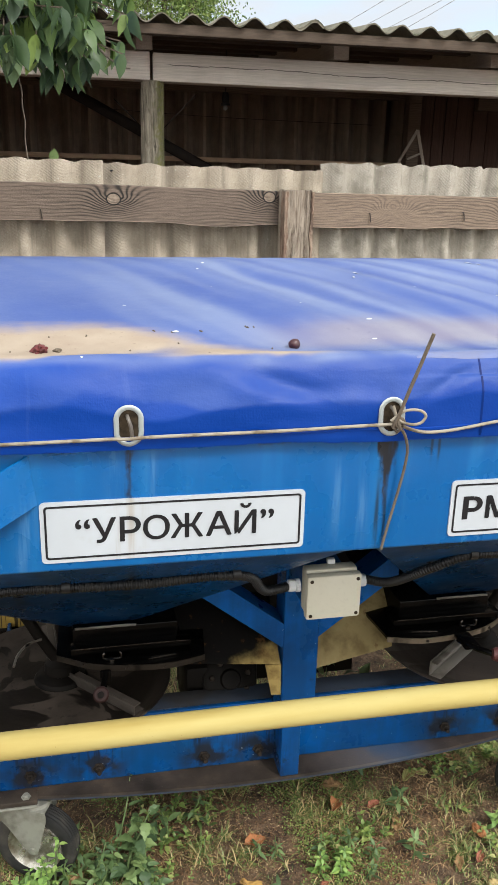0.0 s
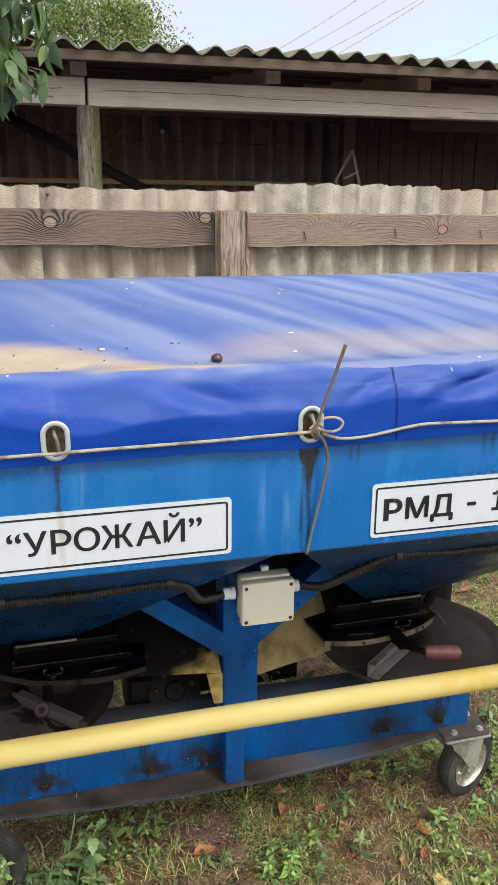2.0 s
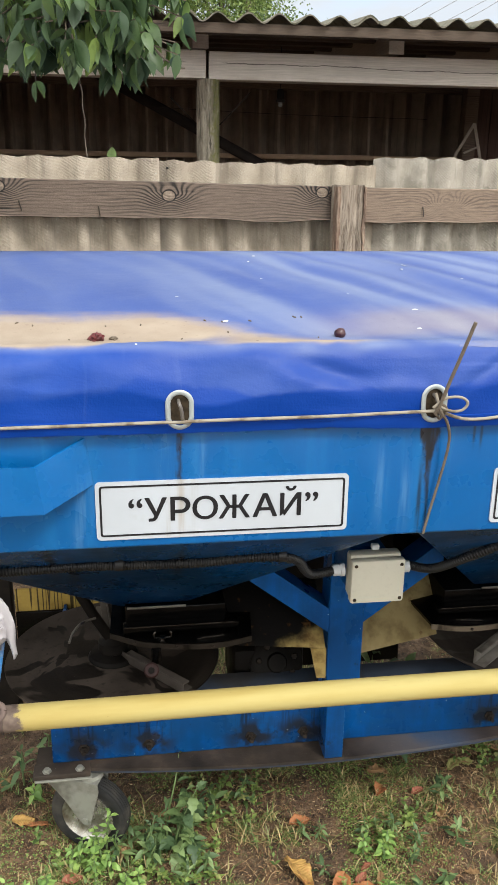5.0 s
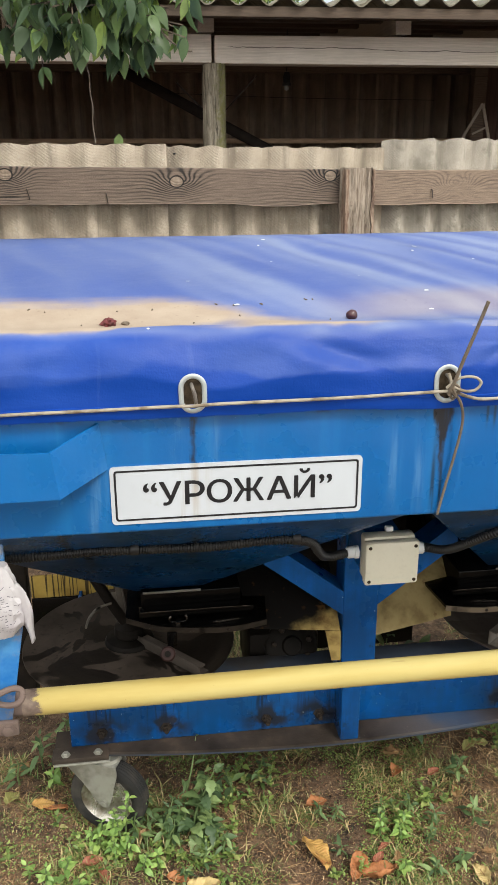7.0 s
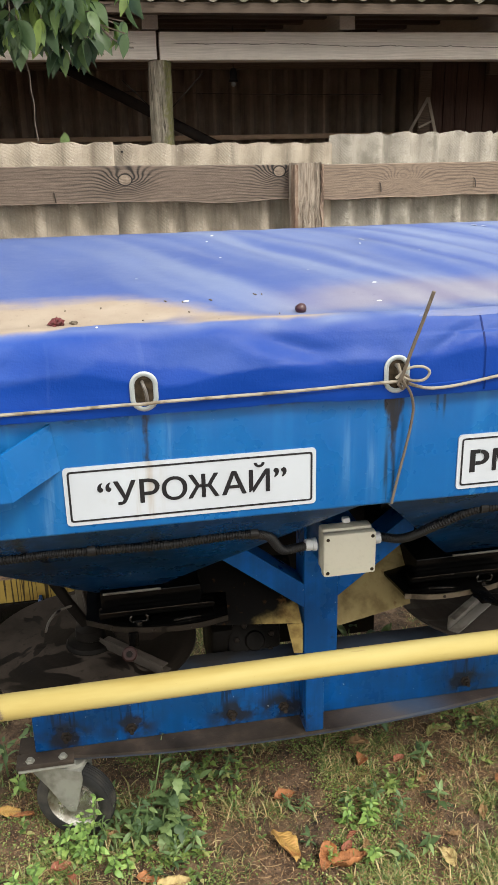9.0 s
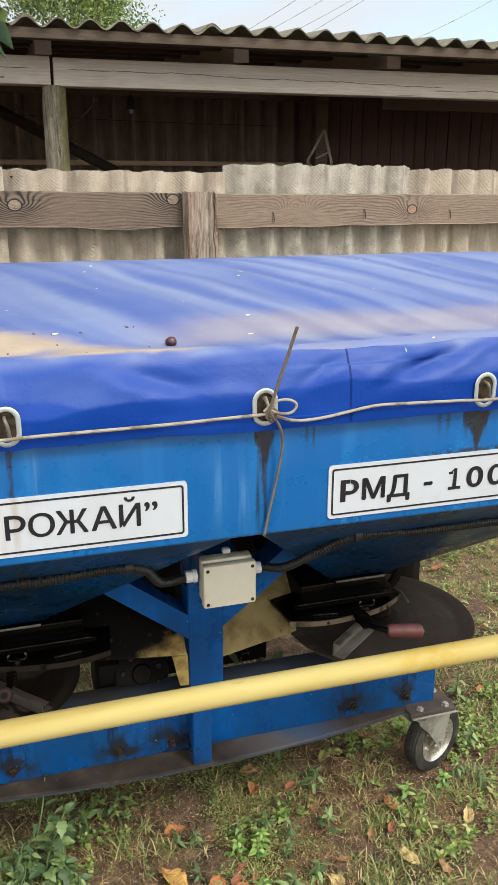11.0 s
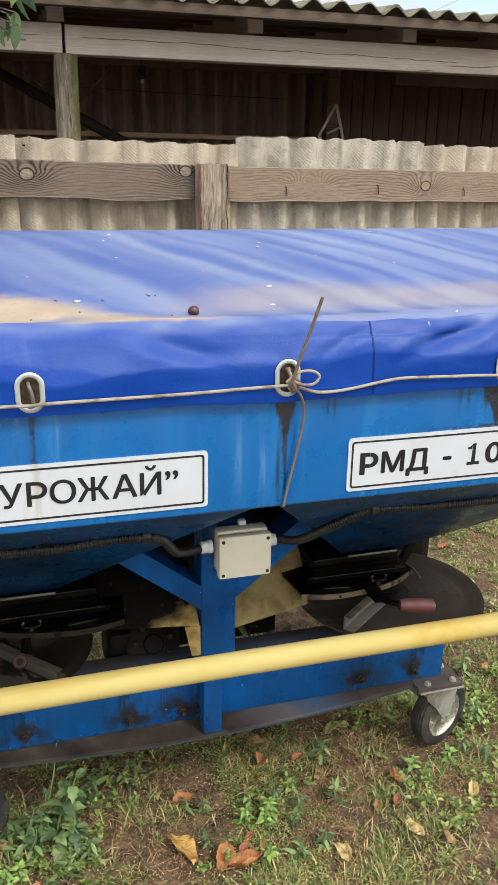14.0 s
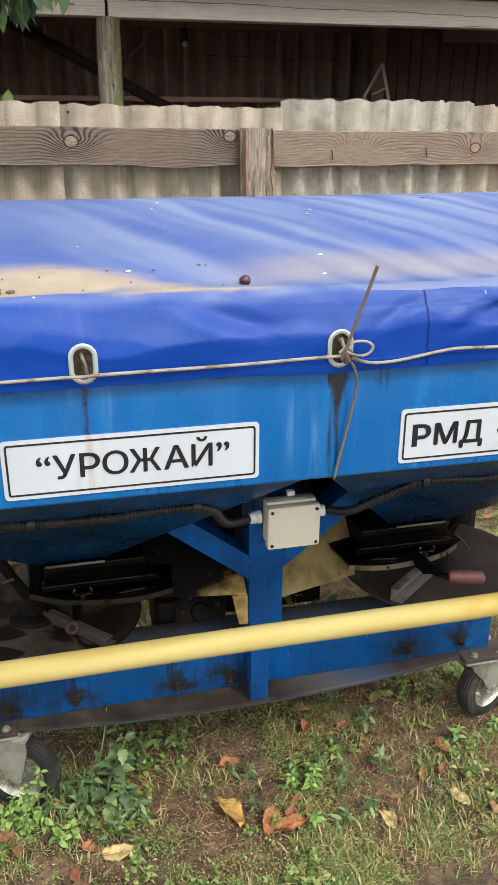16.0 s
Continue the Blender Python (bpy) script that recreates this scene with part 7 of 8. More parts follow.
def build_grass():
    rng = random.Random(11)
    blades, weeds, straw = Heap(), Heap(), Heap()
    blade = [(-0.5, 0, 0), (0.5, 0, 0), (0.4, 0.10, 0.4), (-0.4, 0.10, 0.4), (0.25, 0.30, 0.75), (-0.25, 0.30, 0.75), (0.0, 0.60, 1.0)]
    bf = [(0, 1, 2, 3), (3, 2, 4, 5), (5, 4, 6)]

    def at_random():
        k = rng.random()
        if k < 0.66:
            return rng.uniform(-0.65, 1.5), rng.uniform(1.42, 2.15)
        if k < 0.92:
            return rng.uniform(0.95, 2.2), rng.uniform(1.8, 3.6)
        return rng.uniform(-1.0, 3.2), rng.uniform(2.1, 4.1)

    # grass in loose clumps
    made = 0
    while made < 1050:
        x, y = at_random()
        d = 0.6 * noise.noise((x * 3.3, y * 3.3, 12)) + 0.5 * noise.noise((x * 9, y * 9, 15)) + (0.16 if x > 0.42 else -0.04)
        if d < rng.uniform(-0.08, 0.26) or not clear_of(x, y) or bare(x, y, rng):
            continue
        made += 1
        for _ in range(rng.randint(3, 7)):
            px, py = x + rng.gauss(0, 0.018), y + rng.gauss(0, 0.018)
            tall = rng.uniform(0.014, 0.042)
            for _ in range(rng.randint(5, 10)):
                h = tall * rng.uniform(0.5, 1.2)
                m = Matrix.Translation((px + rng.gauss(0, 0.004), py + rng.gauss(0, 0.004), lump(px, py) - 0.002)) @ pose(0, 0, 0, 0, 0, rng.uniform(0, 360)) @ pose(0, 0, 0, rng.uniform(-72, 0), 0, 0) @ Matrix.Diagonal((rng.uniform(0.0018, 0.0046), h, h, 1))
                blades.add(blade, bf, m)
    for _ in range(110):  # grass grown up against the wheels
        px, py = rng.choice(((rng.uniform(0.99, 1.17), rng.uniform(1.755, 1.80)), (rng.uniform(-0.32, -0.06), rng.uniform(1.745, 1.785))))
        tall = rng.uniform(0.02, 0.055)
        for _ in range(rng.randint(3, 7)):
            h = tall * rng.uniform(0.5, 1.2)
            blades.add(blade, bf, Matrix.Translation((px + rng.gauss(0, 0.004), py + rng.gauss(0, 0.004), lump(px, py) - 0.002)) @ pose(0, 0, 0, 0, 0, rng.uniform(0, 360)) @ pose(0, 0, 0, rng.uniform(-55, 0), 0, 0) @ Matrix.Diagonal((rng.uniform(0.0018, 0.004), h, h, 1)))
    for _ in range(420):  # taller grass behind the machine
        px, py = rng.uniform(-0.1, 0.75), rng.uniform(2.2, 2.75)
        tall = rng.uniform(0.04, 0.12)
        for _ in range(rng.randint(5, 9)):
            h = tall * rng.uniform(0.5, 1.2)
            blades.add(blade, bf, Matrix.Translation((px + rng.gauss(0, 0.006), py + rng.gauss(0, 0.006), lump(px, py) - 0.002)) @ pose(0, 0, 0, 0, 0, rng.uniform(0, 360)) @ pose(0, 0, 0, rng.uniform(-40, 0), 0, 0) @ Matrix.Diagonal((rng.uniform(0.002, 0.004), h, h, 1)))
    # fine withered turf between them
    for _ in range(26000):
        x, y = at_random()
        if noise.noise((x * 4, y * 4, 21)) + 0.5 * noise.noise((x * 13, y * 13, 22)) < rng.uniform(-0.3, 0.25) or bare(x, y, rng):
            continue
        h = rng.uniform(0.006, 0.022)
        m = Matrix.Translation((x, y, lump(x, y) - 0.001)) @ pose(0, 0, 0, rng.uniform(-70, 10), 0, rng.uniform(0, 360)) @ Matrix.Diagonal((rng.uniform(0.0008, 0.0018), h, h, 1))
        blades.add(blade[:4] + [(0, 0.3, 0.9)], [(0, 1, 2, 3), (3, 2, 4)], m)
    # seedlings with leaves in pairs, standing in groups
    made = 0
    while made < 1500:
        x, y = at_random()
        d = noise.noise((x * 3.6, y * 3.6, 40)) + 0.45 * noise.noise((x * 9, y * 9, 41)) + (0.18 if x > 1.05 else 0) - (0.06 if x < -0.1 and y < 2.0 else 0)
        if d < 0.12 + rng.uniform(-0.05, 0.22) or not clear_of(x, y) or bare(x, y, rng):
            continue
        made += 1
        height = rng.uniform(0.012, 0.055)
        size = rng.uniform(0.010, 0.026)
        lean = Vector((rng.gauss(0, 0.3), rng.gauss(0, 0.3), 1)).normalized()
        lv, lf = leaf_points(size, size * rng.uniform(0.42, 0.72), 0.35, rng.uniform(0.0, 0.6), 4)
        turn = rng.uniform(0, 360)
        levels = rng.randint(2, 4)
        for k in range(levels):
            t = (k + 1) / levels
            p = Vector((x, y, lump(x, y))) + lean * (height * t)
            for half in (0, 180):
                sc = (1.1 - 0.45 * t) * rng.uniform(0.85, 1.1)
                m = Matrix.Translation(p) @ pose(0, 0, 0, 0, 0, turn + 90 * k + half + rng.uniform(-12, 12)) @ pose(0, 0, 0, rng.uniform(-15, 15), -25 - 25 * t + rng.uniform(-12, 20), 0) @ Matrix.Diagonal((sc, sc, sc, 1))
                weeds.add(lv, lf, m)
    # very small round-leaved mat
    made = 0
    lv, lf = leaf_points(1.0, 0.75, 0.3, 0.2, 3)
    while made < 34000:
        x, y = at_random()
        if noise.noise((x * 3, y * 3, 60)) + 0.6 * noise.noise((x * 12, y * 12, 61)) < rng.uniform(0.0, 0.40) or bare(x, y, rng):
            continue
        made += 1
        sz = rng.uniform(0.003, 0.0075)
        weeds.add(lv, lf, Matrix.Translation((x, y, lump(x, y) + rng.uniform(0.001, 0.010))) @ pose(0, 0, 0, rng.uniform(-30, 30), rng.uniform(-40, 10), rng.uniform(0, 360)) @ Matrix.Diagonal((sz, sz, sz, 1)))
    bit = [(-1, -0.5, 0), (1, -0.5, 0), (1, 0.5, 0.3), (-1, 0.5, 0.3)]
    for _ in range(80000):
        x, y = at_random()
        if noise.noise((x * 5, y * 5, 80)) < rng.uniform(-0.55, 0.1):
            continue
        s, w = rng.uniform(0.0012, 0.004), rng.uniform(0.0005, 0.0018)
        m = Matrix.Translation((x, y, lump(x, y) + rng.uniform(0.001, 0.006))) @ pose(0, 0, 0, rng.uniform(-25, 25), rng.uniform(-22, 22), rng.uniform(0, 360)) @ Matrix.Diagonal((s, w, 0.002, 1))
        straw.add(bit, [(0, 1, 2, 3)], m)
    ribbon = [(2 * k, 2 * k + 1, 2 * k + 3, 2 * k + 2) for k in range(5)]
    for _ in range(36000):  # withered stalks and roots, bent and matted
        x, y = at_random()
        if noise.noise((x * 4, y * 4, 85)) + 0.4 * noise.noise((x * 15, y * 15, 86)) < rng.uniform(-0.25, 0.35) or bare(x, y, rng):
            continue
        reach, w = rng.triangular(0.006, 0.060, 0.011), rng.uniform(0.0003, 0.0008)
        bend, arch, yaw, at = rng.gauss(0, 1.3), rng.uniform(0.0, 0.35) * reach, rng.uniform(0, 6.28), Vector((x, y, lump(x, y) + rng.uniform(0.001, 0.007)))
        line = []
        for k in range(6):
            a = yaw + bend * k / 5
            line += [(at.x - w * math.sin(a), at.y + w * math.cos(a), at.z + arch * math.sin(math.pi * k / 5)), (at.x + w * math.sin(a), at.y - w * math.cos(a), at.z + arch * math.sin(math.pi * k / 5) + w * 0.6)]
            at = at + Vector((math.cos(a), math.sin(a), 0)) * (reach / 5)
        straw.add(line, ribbon, Matrix.Identity(4))
    tagged(part("grass", blades.mesh("grass", M_GRASS), M_GRASS, sharp=180), "short patchy green and yellowing grass", "grass", kind="stuff")
    tagged(part("low_weeds", weeds.mesh("low_weeds", M_WEED), M_WEED, sharp=180), "small broad-leaved green weeds in the soil", "weeds", kind="stuff")
    tagged(part("dry_litter", straw.mesh("dry_litter", M_STRAW), M_STRAW, sharp=180), "dry straw and plant litter on the soil", "litter", kind="stuff")


build_grass()


def build_weed(x, y, height, leaves, size, turn, lean=0.0, lobed=False, material=None, label="leafy green weed growing in bare soil"):
    material = material or M_NETTLE
    w = thing("weed_plant", label, "weed", (x, y, lump(x, y)), turn, group="weeds round the spreader")
    rng = random.Random(int(1000 * (x + 5) + 100 * y))
    bm = bmesh.new()
    top = (lean, 0, height)
    stem = smooth_path([(0, 0, -0.005), (lean * 0.2, 0.004, height * 0.4), (lean * 0.6, -0.003, height * 0.75), top], 5)
    tube(bm, stem, 0.003, 6, radii=[0.0032 - 0.0018 * k / (len(stem) - 1) for k in range(len(stem))])
    part("stem", bm, M_STEM, w)
    shapes = []
    for q in range(3):
        lv, lf = leaf_points(size, size * (rng.uniform(0.68, 0.85) if lobed else rng.uniform(0.48, 0.62) if material is M_CHICKWEED else rng.uniform(0.28, 0.42)), 0.28, rng.uniform(0.1, 0.55), 12 if lobed else 8)
        deep = 0.30 if lobed else 0.07
        rag = [(v[0], v[1] * (1 - deep * (0.5 + 0.5 * math.cos((k // 3) * (1.9 if lobed else 2.9) + q))), v[2] + 0.05 * size * noise.noise((v[0] / size * 3, v[1] / size * 5, q + x * 3))) for k, v in enumerate(lv)]
        shapes.append(mesh_of("leaf", rag, lf, material))
    for k in range(leaves):
        t = 0.12 + 0.88 * k / max(1, leaves - 1)
        p = stem[min(len(stem) - 1, int(t * (len(stem) - 1)))]
        ob = part("leaf", shapes[k % 3], material, w)
        sc = (1.2 - 0.6 * t) * rng.uniform(0.7, 1.15)
        ob.matrix_basis = Matrix.Translation(p) @ pose(0, 0, 0, 0, 0, k * 137.5 + rng.uniform(-25, 25)) @ pose(0, 0, 0, rng.uniform(-28, 28), rng.uniform(-48, 22), 0) @ Matrix.Translation((0.18 * size * sc, 0, 0)) @ Matrix.Diagonal((sc, sc, sc, 1))


# the bush by the wheel: grey-green weeds with one tall lobed plant; bright chickweed before the wheel
for args in ((-0.075, 1.785, 0.13, 20, 0.042, 20, 0.03), (-0.005, 1.785, 0.20, 18, 0.052, 10, 0.06, True), (0.025, 1.79, 0.16, 14, 0.052, 100, 0.03, True), (-0.02, 1.80, 0.245, 9, 0.040, 60, 0.07), (0.05, 1.795, 0.17, 7, 0.062, 130, 0.03, True), (-0.115, 1.83, 0.12, 18, 0.040, 250, -0.01), (-0.035, 1.79, 0.12, 20, 0.042, 90, 0.02), (0.02, 1.80, 0.11, 18, 0.045, 140, 0.03), (-0.06, 1.765, 0.08, 16, 0.038, 45, 0.02), (0.06, 1.77, 0.09, 12, 0.045, 200, 0.03), (-0.14, 1.79, 0.09, 16, 0.036, 300, 0.0),
             (-0.225, 1.775, 0.09, 20, 0.027, 60, 0.01, False, M_CHICKWEED), (-0.20, 1.765, 0.11, 22, 0.027, 10, 0.01, False, M_CHICKWEED), (-0.175, 1.775, 0.13, 22, 0.028, 200, 0.015, False, M_CHICKWEED), (-0.245, 1.785, 0.06, 14, 0.028, 140, 0.0, False, M_CHICKWEED), (-0.19, 1.745, 0.06, 18, 0.025, 280, 0.0, False, M_CHICKWEED), (-0.155, 1.755, 0.07, 16, 0.026, 330, 0.0, False, M_CHICKWEED), (-0.165, 1.80, 0.15, 16, 0.027, 15, 0.012, False, M_CHICKWEED),
             (-0.30, 1.72, 0.05, 12, 0.026, 100, 0.0, False, M_CHICKWEED), (-0.12, 1.70, 0.05, 12, 0.026, 40, 0.0, False, M_CHICKWEED), (-0.09, 1.715, 0.045, 12, 0.024, 190, 0.0, False, M_CHICKWEED), (-0.345, 1.70, 0.05, 12, 0.026, 15, 0.0, False, M_CHICKWEED), (-0.39, 1.73, 0.04, 10, 0.026, 240, 0.0, False, M_CHICKWEED), (-0.27, 1.665, 0.05, 14, 0.028, 20, 0.0, False, M_CHICKWEED),
             (-0.395, 2.10, 0.11, 12, 0.050, 33, 0.0), (-0.33, 2.15, 0.12, 12, 0.050, 170, 0.0), (-0.45, 2.04, 0.08, 12, 0.045, 70, 0.0), (-0.36, 2.02, 0.05, 9, 0.035, 70, 0.0, False, M_CHICKWEED), (0.02, 1.70, 0.06, 14, 0.030, 80, 0.0), (-0.03, 1.66, 0.05, 12, 0.030, 310, 0.0), (0.07, 1.73, 0.06, 14, 0.032, 120, 0.0),
             (0.52, 1.755, 0.055, 18, 0.028, 0, 0.0, False, M_CHICKWEED), (0.47, 1.79, 0.06, 16, 0.028, 77, 0.0), (0.50, 1.72, 0.05, 16, 0.026, 210, 0.0, False, M_CHICKWEED), (0.545, 1.79, 0.06, 14, 0.030, 130, 0.0), (0.455, 1.735, 0.05, 16, 0.028, 160, 0.0, False, M_CHICKWEED), (0.60, 1.76, 0.05, 12, 0.032, 100, 0.0), (0.57, 1.70, 0.05, 14, 0.028, 20, 0.0), (0.36, 1.80, 0.05, 12, 0.026, 50, 0.0), (0.32, 1.82, 0.04, 8, 0.030, 50, 0.0), (0.345, 1.69, 0.03, 8, 0.034, 50, 0.0), (0.48, 1.62, 0.04, 12, 0.026, 80, 0.0, False, M_CHICKWEED), (0.55, 1.60, 0.05, 12, 0.034, 15, 0.0), (0.62, 1.62, 0.05, 10, 0.036, 95, 0.0), (0.70, 1.75, 0.06, 9, 0.045, 200, 0.0),
             (0.11, 1.92, 0.10, 10, 0.05, 200, 0.02), (0.18, 1.96, 0.08, 10, 0.045, 20, 0.02), (0.72, 1.90, 0.07, 12, 0.04, 60, 0.0), (0.95, 1.80, 0.05, 12, 0.028, 60, 0.0, False, M_CHICKWEED), (1.06, 1.80, 0.05, 14, 0.028, 160, 0.0, False, M_CHICKWEED), (1.12, 1.83, 0.06, 14, 0.03, 20, 0.0), (1.22, 1.93, 0.07, 14, 0.036, 15, 0.0), (1.33, 2.18, 0.08, 14, 0.04, 150, 0.0), (1.16, 1.78, 0.05, 12, 0.032, 260, 0.0), (1.27, 2.55, 0.10, 14, 0.045, 90, 0.0), (1.21, 2.32, 0.08, 14, 0.04, 90, 0.0, False, M_CHICKWEED), (0.66, 2.10, 0.30, 12, 0.10, 120, 0.0), (0.60, 2.20, 0.26, 12, 0.09, 320, 0.0)):
    build_weed(*args)


def build_fallen(x, y, colour, size, turn, curl):
    rng = random.Random(int(997 * (x + 3) + 31 * y * 100))
    leaf = thing("fallen_leaf", {"orange": "fallen orange leaf curled on the ground", "red": "fallen red-brown leaf on the ground", "amber": "fallen amber leaf lying on the ground", "cream": "fallen pale yellow leaf on the ground", "tan": "fallen tan leaf on the ground", "olive": "fallen yellow-green leaf on the ground"}[colour], "leaf", (x, y, lump(x, y) + 0.012), turn, group="fallen leaves")
    n, m = 12, 6
    v, f = [], []
    sway = rng.uniform(-0.7, 0.7)
    for k in range(n + 1):
        t = k / n
        w = size * 0.27 * math.sin(math.pi * (0.03 + 0.94 * t ** 0.8)) ** 0.8 * (1 + 0.28 * noise.noise((k * 0.9, x * 9, y)))
        for j in range(m + 1):
            s = 2 * j / m - 1
            z = curl * size * (0.45 * s * s * w / (size * 0.3) + 0.45 * (t - 0.5) ** 2) + 0.16 * size * noise.noise((t * 5 + x * 7, s * 2.5, y * 9))
            v.append((size * (t - 0.5), w * s + 0.5 * size * sway * (t - 0.5) ** 2, z))
    for k in range(n):
        for j in range(m):
            a = k * (m + 1) + j
            f.append((a, a + 1, a + m + 2, a + m + 1))
    blade = part("blade", mesh_of("blade", v, f, M_FALLEN[colour]), M_FALLEN[colour], leaf, sharp=180)
    so = blade.modifiers.new("thickness", "SOLIDIFY")
    so.thickness = 0.0006
    blade.rotation_euler = (radians(rng.uniform(-22, 22)), radians(rng.uniform(-16, 16)), 0)
    bm = bmesh.new()
    tube(bm, smooth_path([(size * 0.48, 0, curl * size * 0.1), (-0.02 * size, 0, 0.002), (-size * 0.5, 0.0, curl * size * 0.11), (-size * 0.72, 0.1 * size, curl * size * 0.12)], 4), 0.0009, 5)
    st = part("stalk", bm, M_FALLEN["tan"], leaf)
    st.rotation_euler = blade.rotation_euler


LEAVES = (
    (0.319, 1.853, "orange", 0.062, 20, 0.5), (0.287, 1.690, "amber", 0.098, -62, 0.4), (0.426, 1.616, "orange", 0.088, 12, 0.5), (0.372, 1.640, "orange", 0.075, -120, 0.6), (0.431, 1.663, "red", 0.036, 30, 0.5), (0.477, 1.655, "tan", 0.038, 80, 0.3),
    (0.551, 1.935, "orange", 0.062, 60, 0.9), (0.575, 2.012, "tan", 0.055, -15, 0.6), (0.699, 1.851, "tan", 0.050, 70, 0.4), (0.659, 1.923, "red", 0.040, 20, 0.5), (0.658, 1.585, "cream", 0.060, 100, 0.3), (0.800, 2.02, "olive", 0.055, 30, 0.3), (0.832, 2.02, "olive", 0.045, 160, 0.3),
    (-0.461, 1.982, "olive", 0.062, 65, 0.4), (-0.379, 1.948, "amber", 0.058, 5, 0.3), (-0.343, 1.932, "orange", 0.058, 170, 0.3), (-0.244, 1.738, "red", 0.050, 10, 0.8), (-0.218, 1.697, "red", 0.045, 110, 0.5), (-0.116, 1.811, "tan", 0.045, 40, 0.5), (-0.018, 1.911, "tan", 0.058, -30, 0.5), (-0.046, 1.663, "orange", 0.055, -10, 0.6), (-0.441, 2.096, "tan", 0.045, 40, 0.4),
    (0.892, 1.785, "orange", 0.050, 100, 0.3), (0.856, 1.609, "cream", 0.062, -70, 0.25), (0.925, 1.562, "tan", 0.045, 100, 0.3), (1.072, 1.686, "cream", 0.056, 60, 0.4), (0.012, 1.640, "cream", 0.078, -8, 0.2), (0.45, 1.69, "red", 0.030, 200, 0.4), (0.70, 1.65, "tan", 0.035, 150, 0.4), (0.80, 1.70, "tan", 0.040, 250, 0.5), (0.86, 1.71, "red", 0.036, 50, 0.5), (-0.09, 1.60, "red", 0.040, 95, 0.7), (0.947, 2.06, "tan", 0.055, 150, 0.4), (1.415, 2.161, "orange", 0.06, 10, 0.3), (1.30, 2.35, "tan", 0.05, 60, 0.5), (1.55, 2.5, "tan", 0.06, 130, 0.4), (1.2, 2.75, "orange", 0.05, 200, 0.4), (1.72, 3.0, "red", 0.06, 20, 0.4), (0.50, 2.22, "red", 0.06, 80, 0.4),
)
for x, y, colour, size, turn, curl in LEAVES:
    build_fallen(x, y, colour, size, turn, curl)


# ---------------------------------------------------------------- trees and wires
def build_near_tree():
    tree = thing("fruit_tree", "fruit tree with long drooping green leaves", "tree", (-1.75, 2.35, 0), world_axes=True)
    rng = random.Random(21)
    bm = bmesh.new()
    trunk = smooth_path([(-1.75, 2.35, -0.05), (-1.72, 2.36, 0.9), (-1.6, 2.32, 1.7), (-1.45, 2.3, 2.3), (-1.3, 2.25, 3.0)], 6)
    tube(bm, trunk, 0.09, 14, radii=[0.11 - 0.07 * k / (len(trunk) - 1) for k in range(len(trunk))])
    part("trunk", bm, M_TWIG, tree)
    leaves, twigs = Heap(), bmesh.new()
    limbs = [[(-1.5, 2.3, 2.1), (-1.0, 2.2, 2.45), (-0.4, 2.05, 2.36), (-0.07, 1.98, 2.1), (0.0, 1.97, 1.9), (0.005, 1.97, 1.84)], [(-1.4, 2.3, 2.4), (-0.9, 2.15, 2.6), (-0.38, 2.1, 2.38), (-0.20, 2.06, 2.1), (-0.14, 2.05, 1.86), (-0.13, 2.05, 1.80)], [(-1.35, 2.28, 2.7), (-0.8, 2.1, 2.75), (-0.2, 1.95, 2.40), (-0.09, 1.93, 2.08), (-0.06, 1.93, 1.86), (-0.05, 1.93, 1.79)], [(-1.5, 2.3, 2.2), (-1.1, 2.3, 2.4), (-0.6, 2.2, 2.2), (-0.36, 2.15, 1.95), (-0.33, 2.14, 1.76)], [(-1.45, 2.3, 2.5), (-0.9, 2.2, 2.5), (-0.42, 2.12, 2.3), (-0.28, 2.1, 2.05), (-0.22, 2.08, 1.85)]]
    limbs = [[(x - 0.115 * min(1, k / 2), y, z + 0.03 * min(1, k / 2)) for k, (x, y, z) in enumerate(limb)] for limb in limbs]
    limbs.append([(-1.4, 2.3, 2.5), (-0.9, 2.15, 2.62), (-0.36, 2.02, 2.36), (-0.12, 2.0, 2.12), (-0.055, 2.0, 1.95), (-0.062, 2.0, 1.87), (-0.072, 2.0, 1.815)])
    for limb in limbs:
        bm = bmesh.new()
        line = smooth_path(limb, 8)
        tube(bm, line, 0.01, 8, radii=[0.026 - 0.023 * k / (len(line) - 1) for k in range(len(line))])
        part("limb", bm, M_TWIG, tree)
        for k in range(10, len(line)):
            p = line[k]
            dense = 5 if p.z < 2.25 else 3
            for _ in range(dense):
                q = p + Vector((rng.gauss(0, 0.045), rng.gauss(0, 0.07), rng.gauss(0, 0.03)))
                tube(twigs, [p, p.lerp(q, 0.5) + Vector((0, 0, 0.01)), q], 0.0016, 4)
                for _ in range(rng.randint(2, 4)):
                    size = rng.uniform(0.034, 0.066)
                    lv, lf = leaf_points(size, size * rng.uniform(0.40, 0.54), rng.uniform(0.1, 0.6), rng.uniform(-0.1, 0.5), 9)
                    m = Matrix.Translation(q) @ pose(0, 0, 0, 0, 0, rng.uniform(0, 360)) @ pose(0, 0, 0, rng.uniform(-65, 65), rng.triangular(0, 95, 74), 0)
                    leaves.add(lv, lf, m)
    for _ in range(700):  # the crown further up, out of the walk's sight
        a, r = rng.uniform(0, 6.28), rng.uniform(0.2, 0.9)
        q = Vector((-1.35 + r * math.cos(a), 2.3 + r * math.sin(a), rng.uniform(2.45, 3.5)))
        lv, lf = leaf_points(0.10, 0.045, 0.3, 0.3, 3)
        leaves.add(lv, lf, Matrix.Translation(q) @ pose(0, 0, 0, rng.uniform(-40, 40), rng.uniform(0, 80), rng.uniform(0, 360)))
    tagged(part("brushwood", twigs, M_TWIG, tree), kind="stuff")
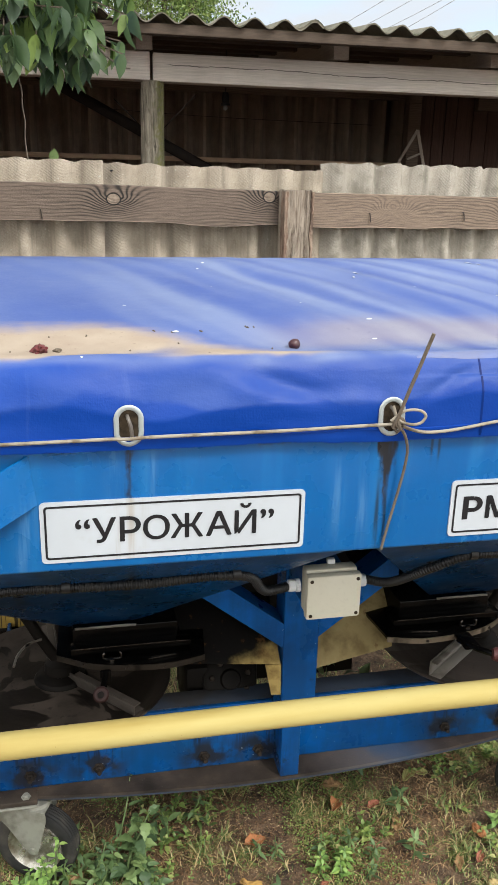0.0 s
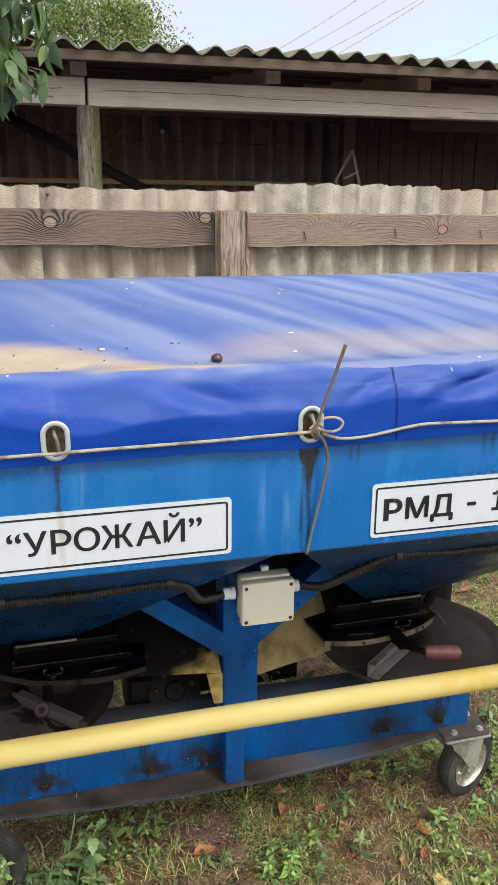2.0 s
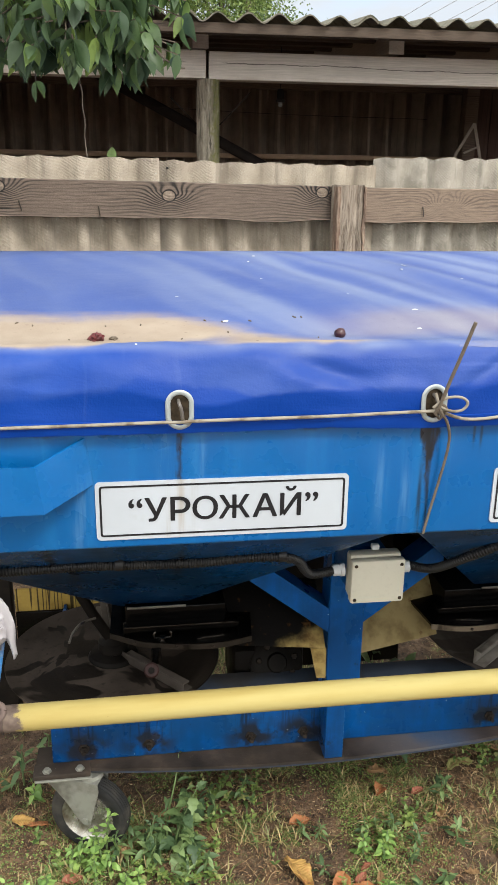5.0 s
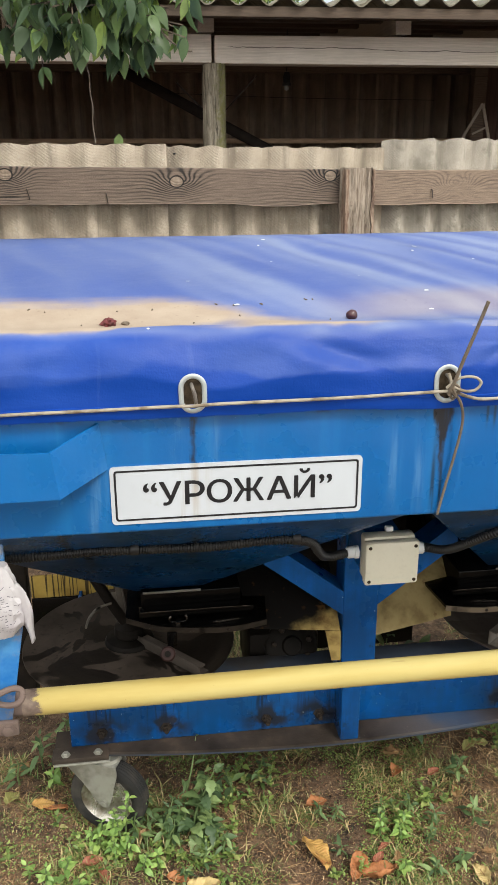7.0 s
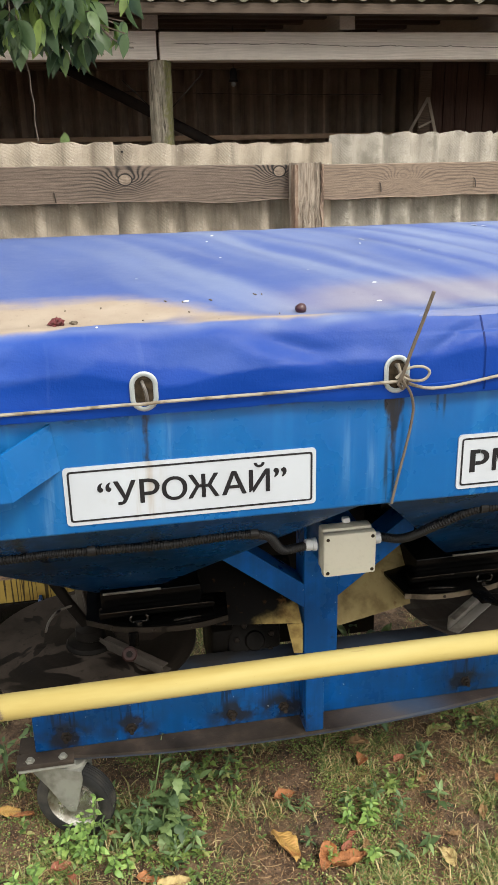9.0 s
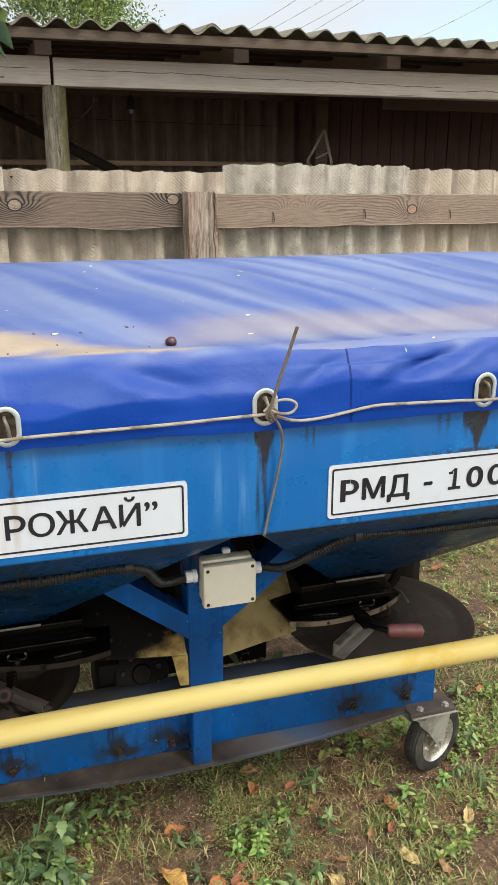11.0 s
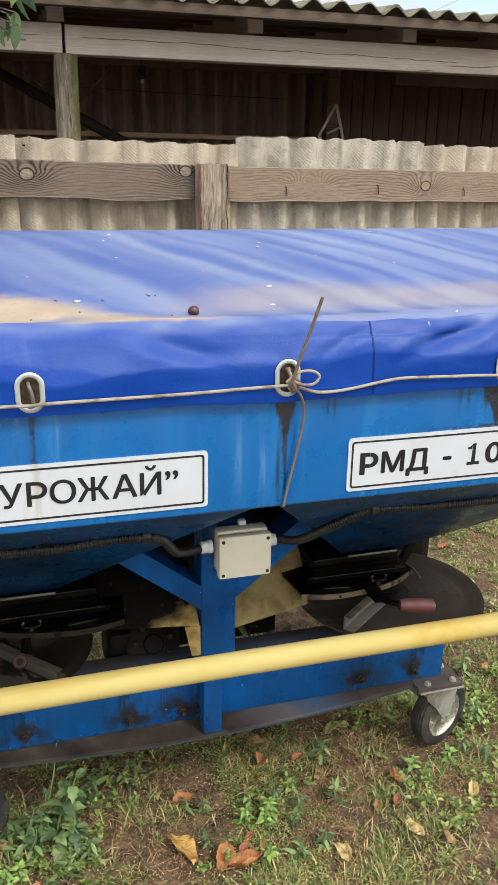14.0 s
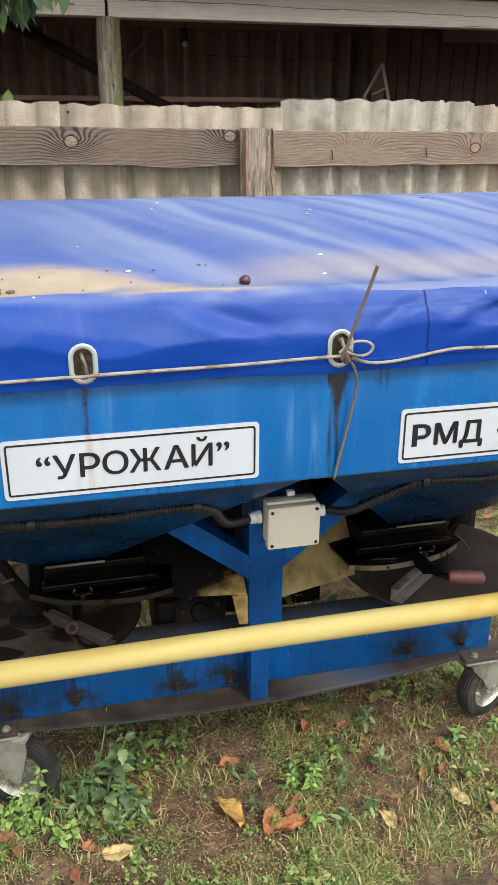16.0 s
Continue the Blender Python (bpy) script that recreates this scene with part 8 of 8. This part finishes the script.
    part("crown", leaves.mesh("crown", M_BRANCHLEAF), M_BRANCHLEAF, tree, sharp=180)
    bm = bmesh.new()
    tube(bm, smooth_path([(-0.155, 1.99, 1.80), (-0.1535, 1.99, 1.76), (-0.149, 1.99, 1.735), (-0.1495, 1.99, 1.71), (-0.146, 1.99, 1.68), (-0.148, 1.992, 1.65), (-0.1445, 1.99, 1.612)], 5), 0.0012, 6)
    part("dangling_twig", bm, M_CORD, tree, "thin pale dangling twig")
    bm = bmesh.new()
    tube(bm, smooth_path([(-0.02, 1.97, 1.86), (0.0, 1.97, 1.81), (0.04, 1.97, 1.785), (0.055, 1.97, 1.782)], 5), 0.0016, 6)
    part("bare_twig", bm, M_TWIG, tree)


build_near_tree()


def build_shoot():
    shoot = thing("climbing_shoot", "thin green shoot with round leaves behind the slate fence", "plant", (-0.14, 3.88, 0), world_axes=True)
    bm = bmesh.new()
    stem = smooth_path([(-0.14, 3.88, -0.01), (-0.16, 3.90, 0.6), (-0.12, 3.87, 1.2), (-0.126, 3.86, 1.645)], 8)
    tube(bm, stem, 0.003, 6)
    part("stem", bm, M_STEM, shoot)
    lv, lf = leaf_points(0.055, 0.04, 0.3, 0.2, 8)
    me = mesh_of("leaf", lv, lf, M_NETTLE)
    for k, (turn, tilt) in enumerate(((-80, -80), (40, -30), (170, -20), (290, -35), (60, -20))):
        ob = part("leaf", me, M_NETTLE, shoot)
        ob.matrix_parent_inverse = shoot.matrix_basis.inverted()
        ob.matrix_basis = Matrix.Translation(stem[-1 - 4 * k]) @ pose(0, 0, 0, 0, tilt, turn)


build_shoot()


def build_far_tree(x, y, h, spread, count, seed, size):
    tree = thing("tree", "leafy light green garden tree behind the shed", "tree", (x, y, 0), group="trees behind the shed", world_axes=True)
    rng = random.Random(seed)
    bm = bmesh.new()
    tube(bm, [(x, y, -0.1), (x + 0.05, y, h * 0.35), (x, y, h * 0.62), (x, y, h * 0.9)], 0.1, 10, radii=[0.16, 0.12, 0.08, 0.02])
    part("trunk", bm, M_TWIG, tree)
    heap = Heap()
    clumps = []
    for k in range(34):
        a, e, r = rng.uniform(0, 6.283), rng.uniform(-0.6, 1.3), rng.uniform(0.45, 1.0)
        c = Vector((x + spread * r * math.cos(a) * math.cos(e), y + spread * r * math.sin(a) * math.cos(e), h * 0.72 + spread * 0.85 * r * math.sin(e)))
        clumps.append((c, rng.uniform(0.22, 0.42) * spread))
        bm = bmesh.new()
        if k < 14:
            tube(bm, [(x, y, h * 0.5), tuple(Vector((x, y, h * 0.6)).lerp(c, 0.5)), tuple(c)], 0.03, 6, radii=[0.05, 0.03, 0.012])
            part("limb", bm, M_TWIG, tree)
        else:
            bm.free()
    for _ in range(count):
        c, r = rng.choice(clumps)
        q = c + Vector((rng.gauss(0, 0.5), rng.gauss(0, 0.5), rng.gauss(0, 0.45))) * r
        lv, lf = leaf_points(size * rng.uniform(0.6, 1.3), size * 0.62, 0.25, 0.3, 2)
        heap.add(lv, lf, Matrix.Translation(q) @ pose(0, 0, 0, rng.uniform(-60, 60), rng.uniform(-60, 60), rng.uniform(0, 360)))
    part("crown", heap.mesh("crown", M_FARLEAF), M_FARLEAF, tree, sharp=180)


build_far_tree(1.45, 14.0, 5.2, 1.35, 17000, 31, 0.058)
build_far_tree(-2.6, 13.0, 5.6, 1.9, 14000, 32, 0.07)
build_far_tree(4.3, 26.0, 5.9, 0.9, 900, 33, 0.14)


def build_wires():
    p = thing("power_line", "thin overhead wires on grey wooden poles", "wires", (4.0, 20.0, 3.0), world_axes=True)
    for a, b in (((4.0, 3.93), (9.6, 7.27)), ((4.4, 3.97), (10.4, 7.27)), ((4.4, 3.75), (11.3, 7.3)), ((5.5, 3.92), (12.0, 7.77)), ((9.0, 4.5), (14.0, 6.9))):
        bm = bmesh.new()
        line = [(a[0] + (b[0] - a[0]) * t, 20, a[1] + (b[1] - a[1]) * t - 0.15 * math.sin(math.pi * t)) for t in [k / 16 for k in range(17)]]
        tube(bm, [(x * 1.0, y, z) for x, y, z in line], 0.009, 5)
        part("wire", bm, M_GREYWIRE, p)
    for x, top in ((3.8, 3.98), (14.2, 7.9)):
        bm = bmesh.new()
        tube(bm, [(x, 20, -0.1), (x, 20, top)], 0.1, 12, radii=[0.13, 0.09])
        part("pole", bm, M_BEAM, p, "grey wooden pole")


build_wires()
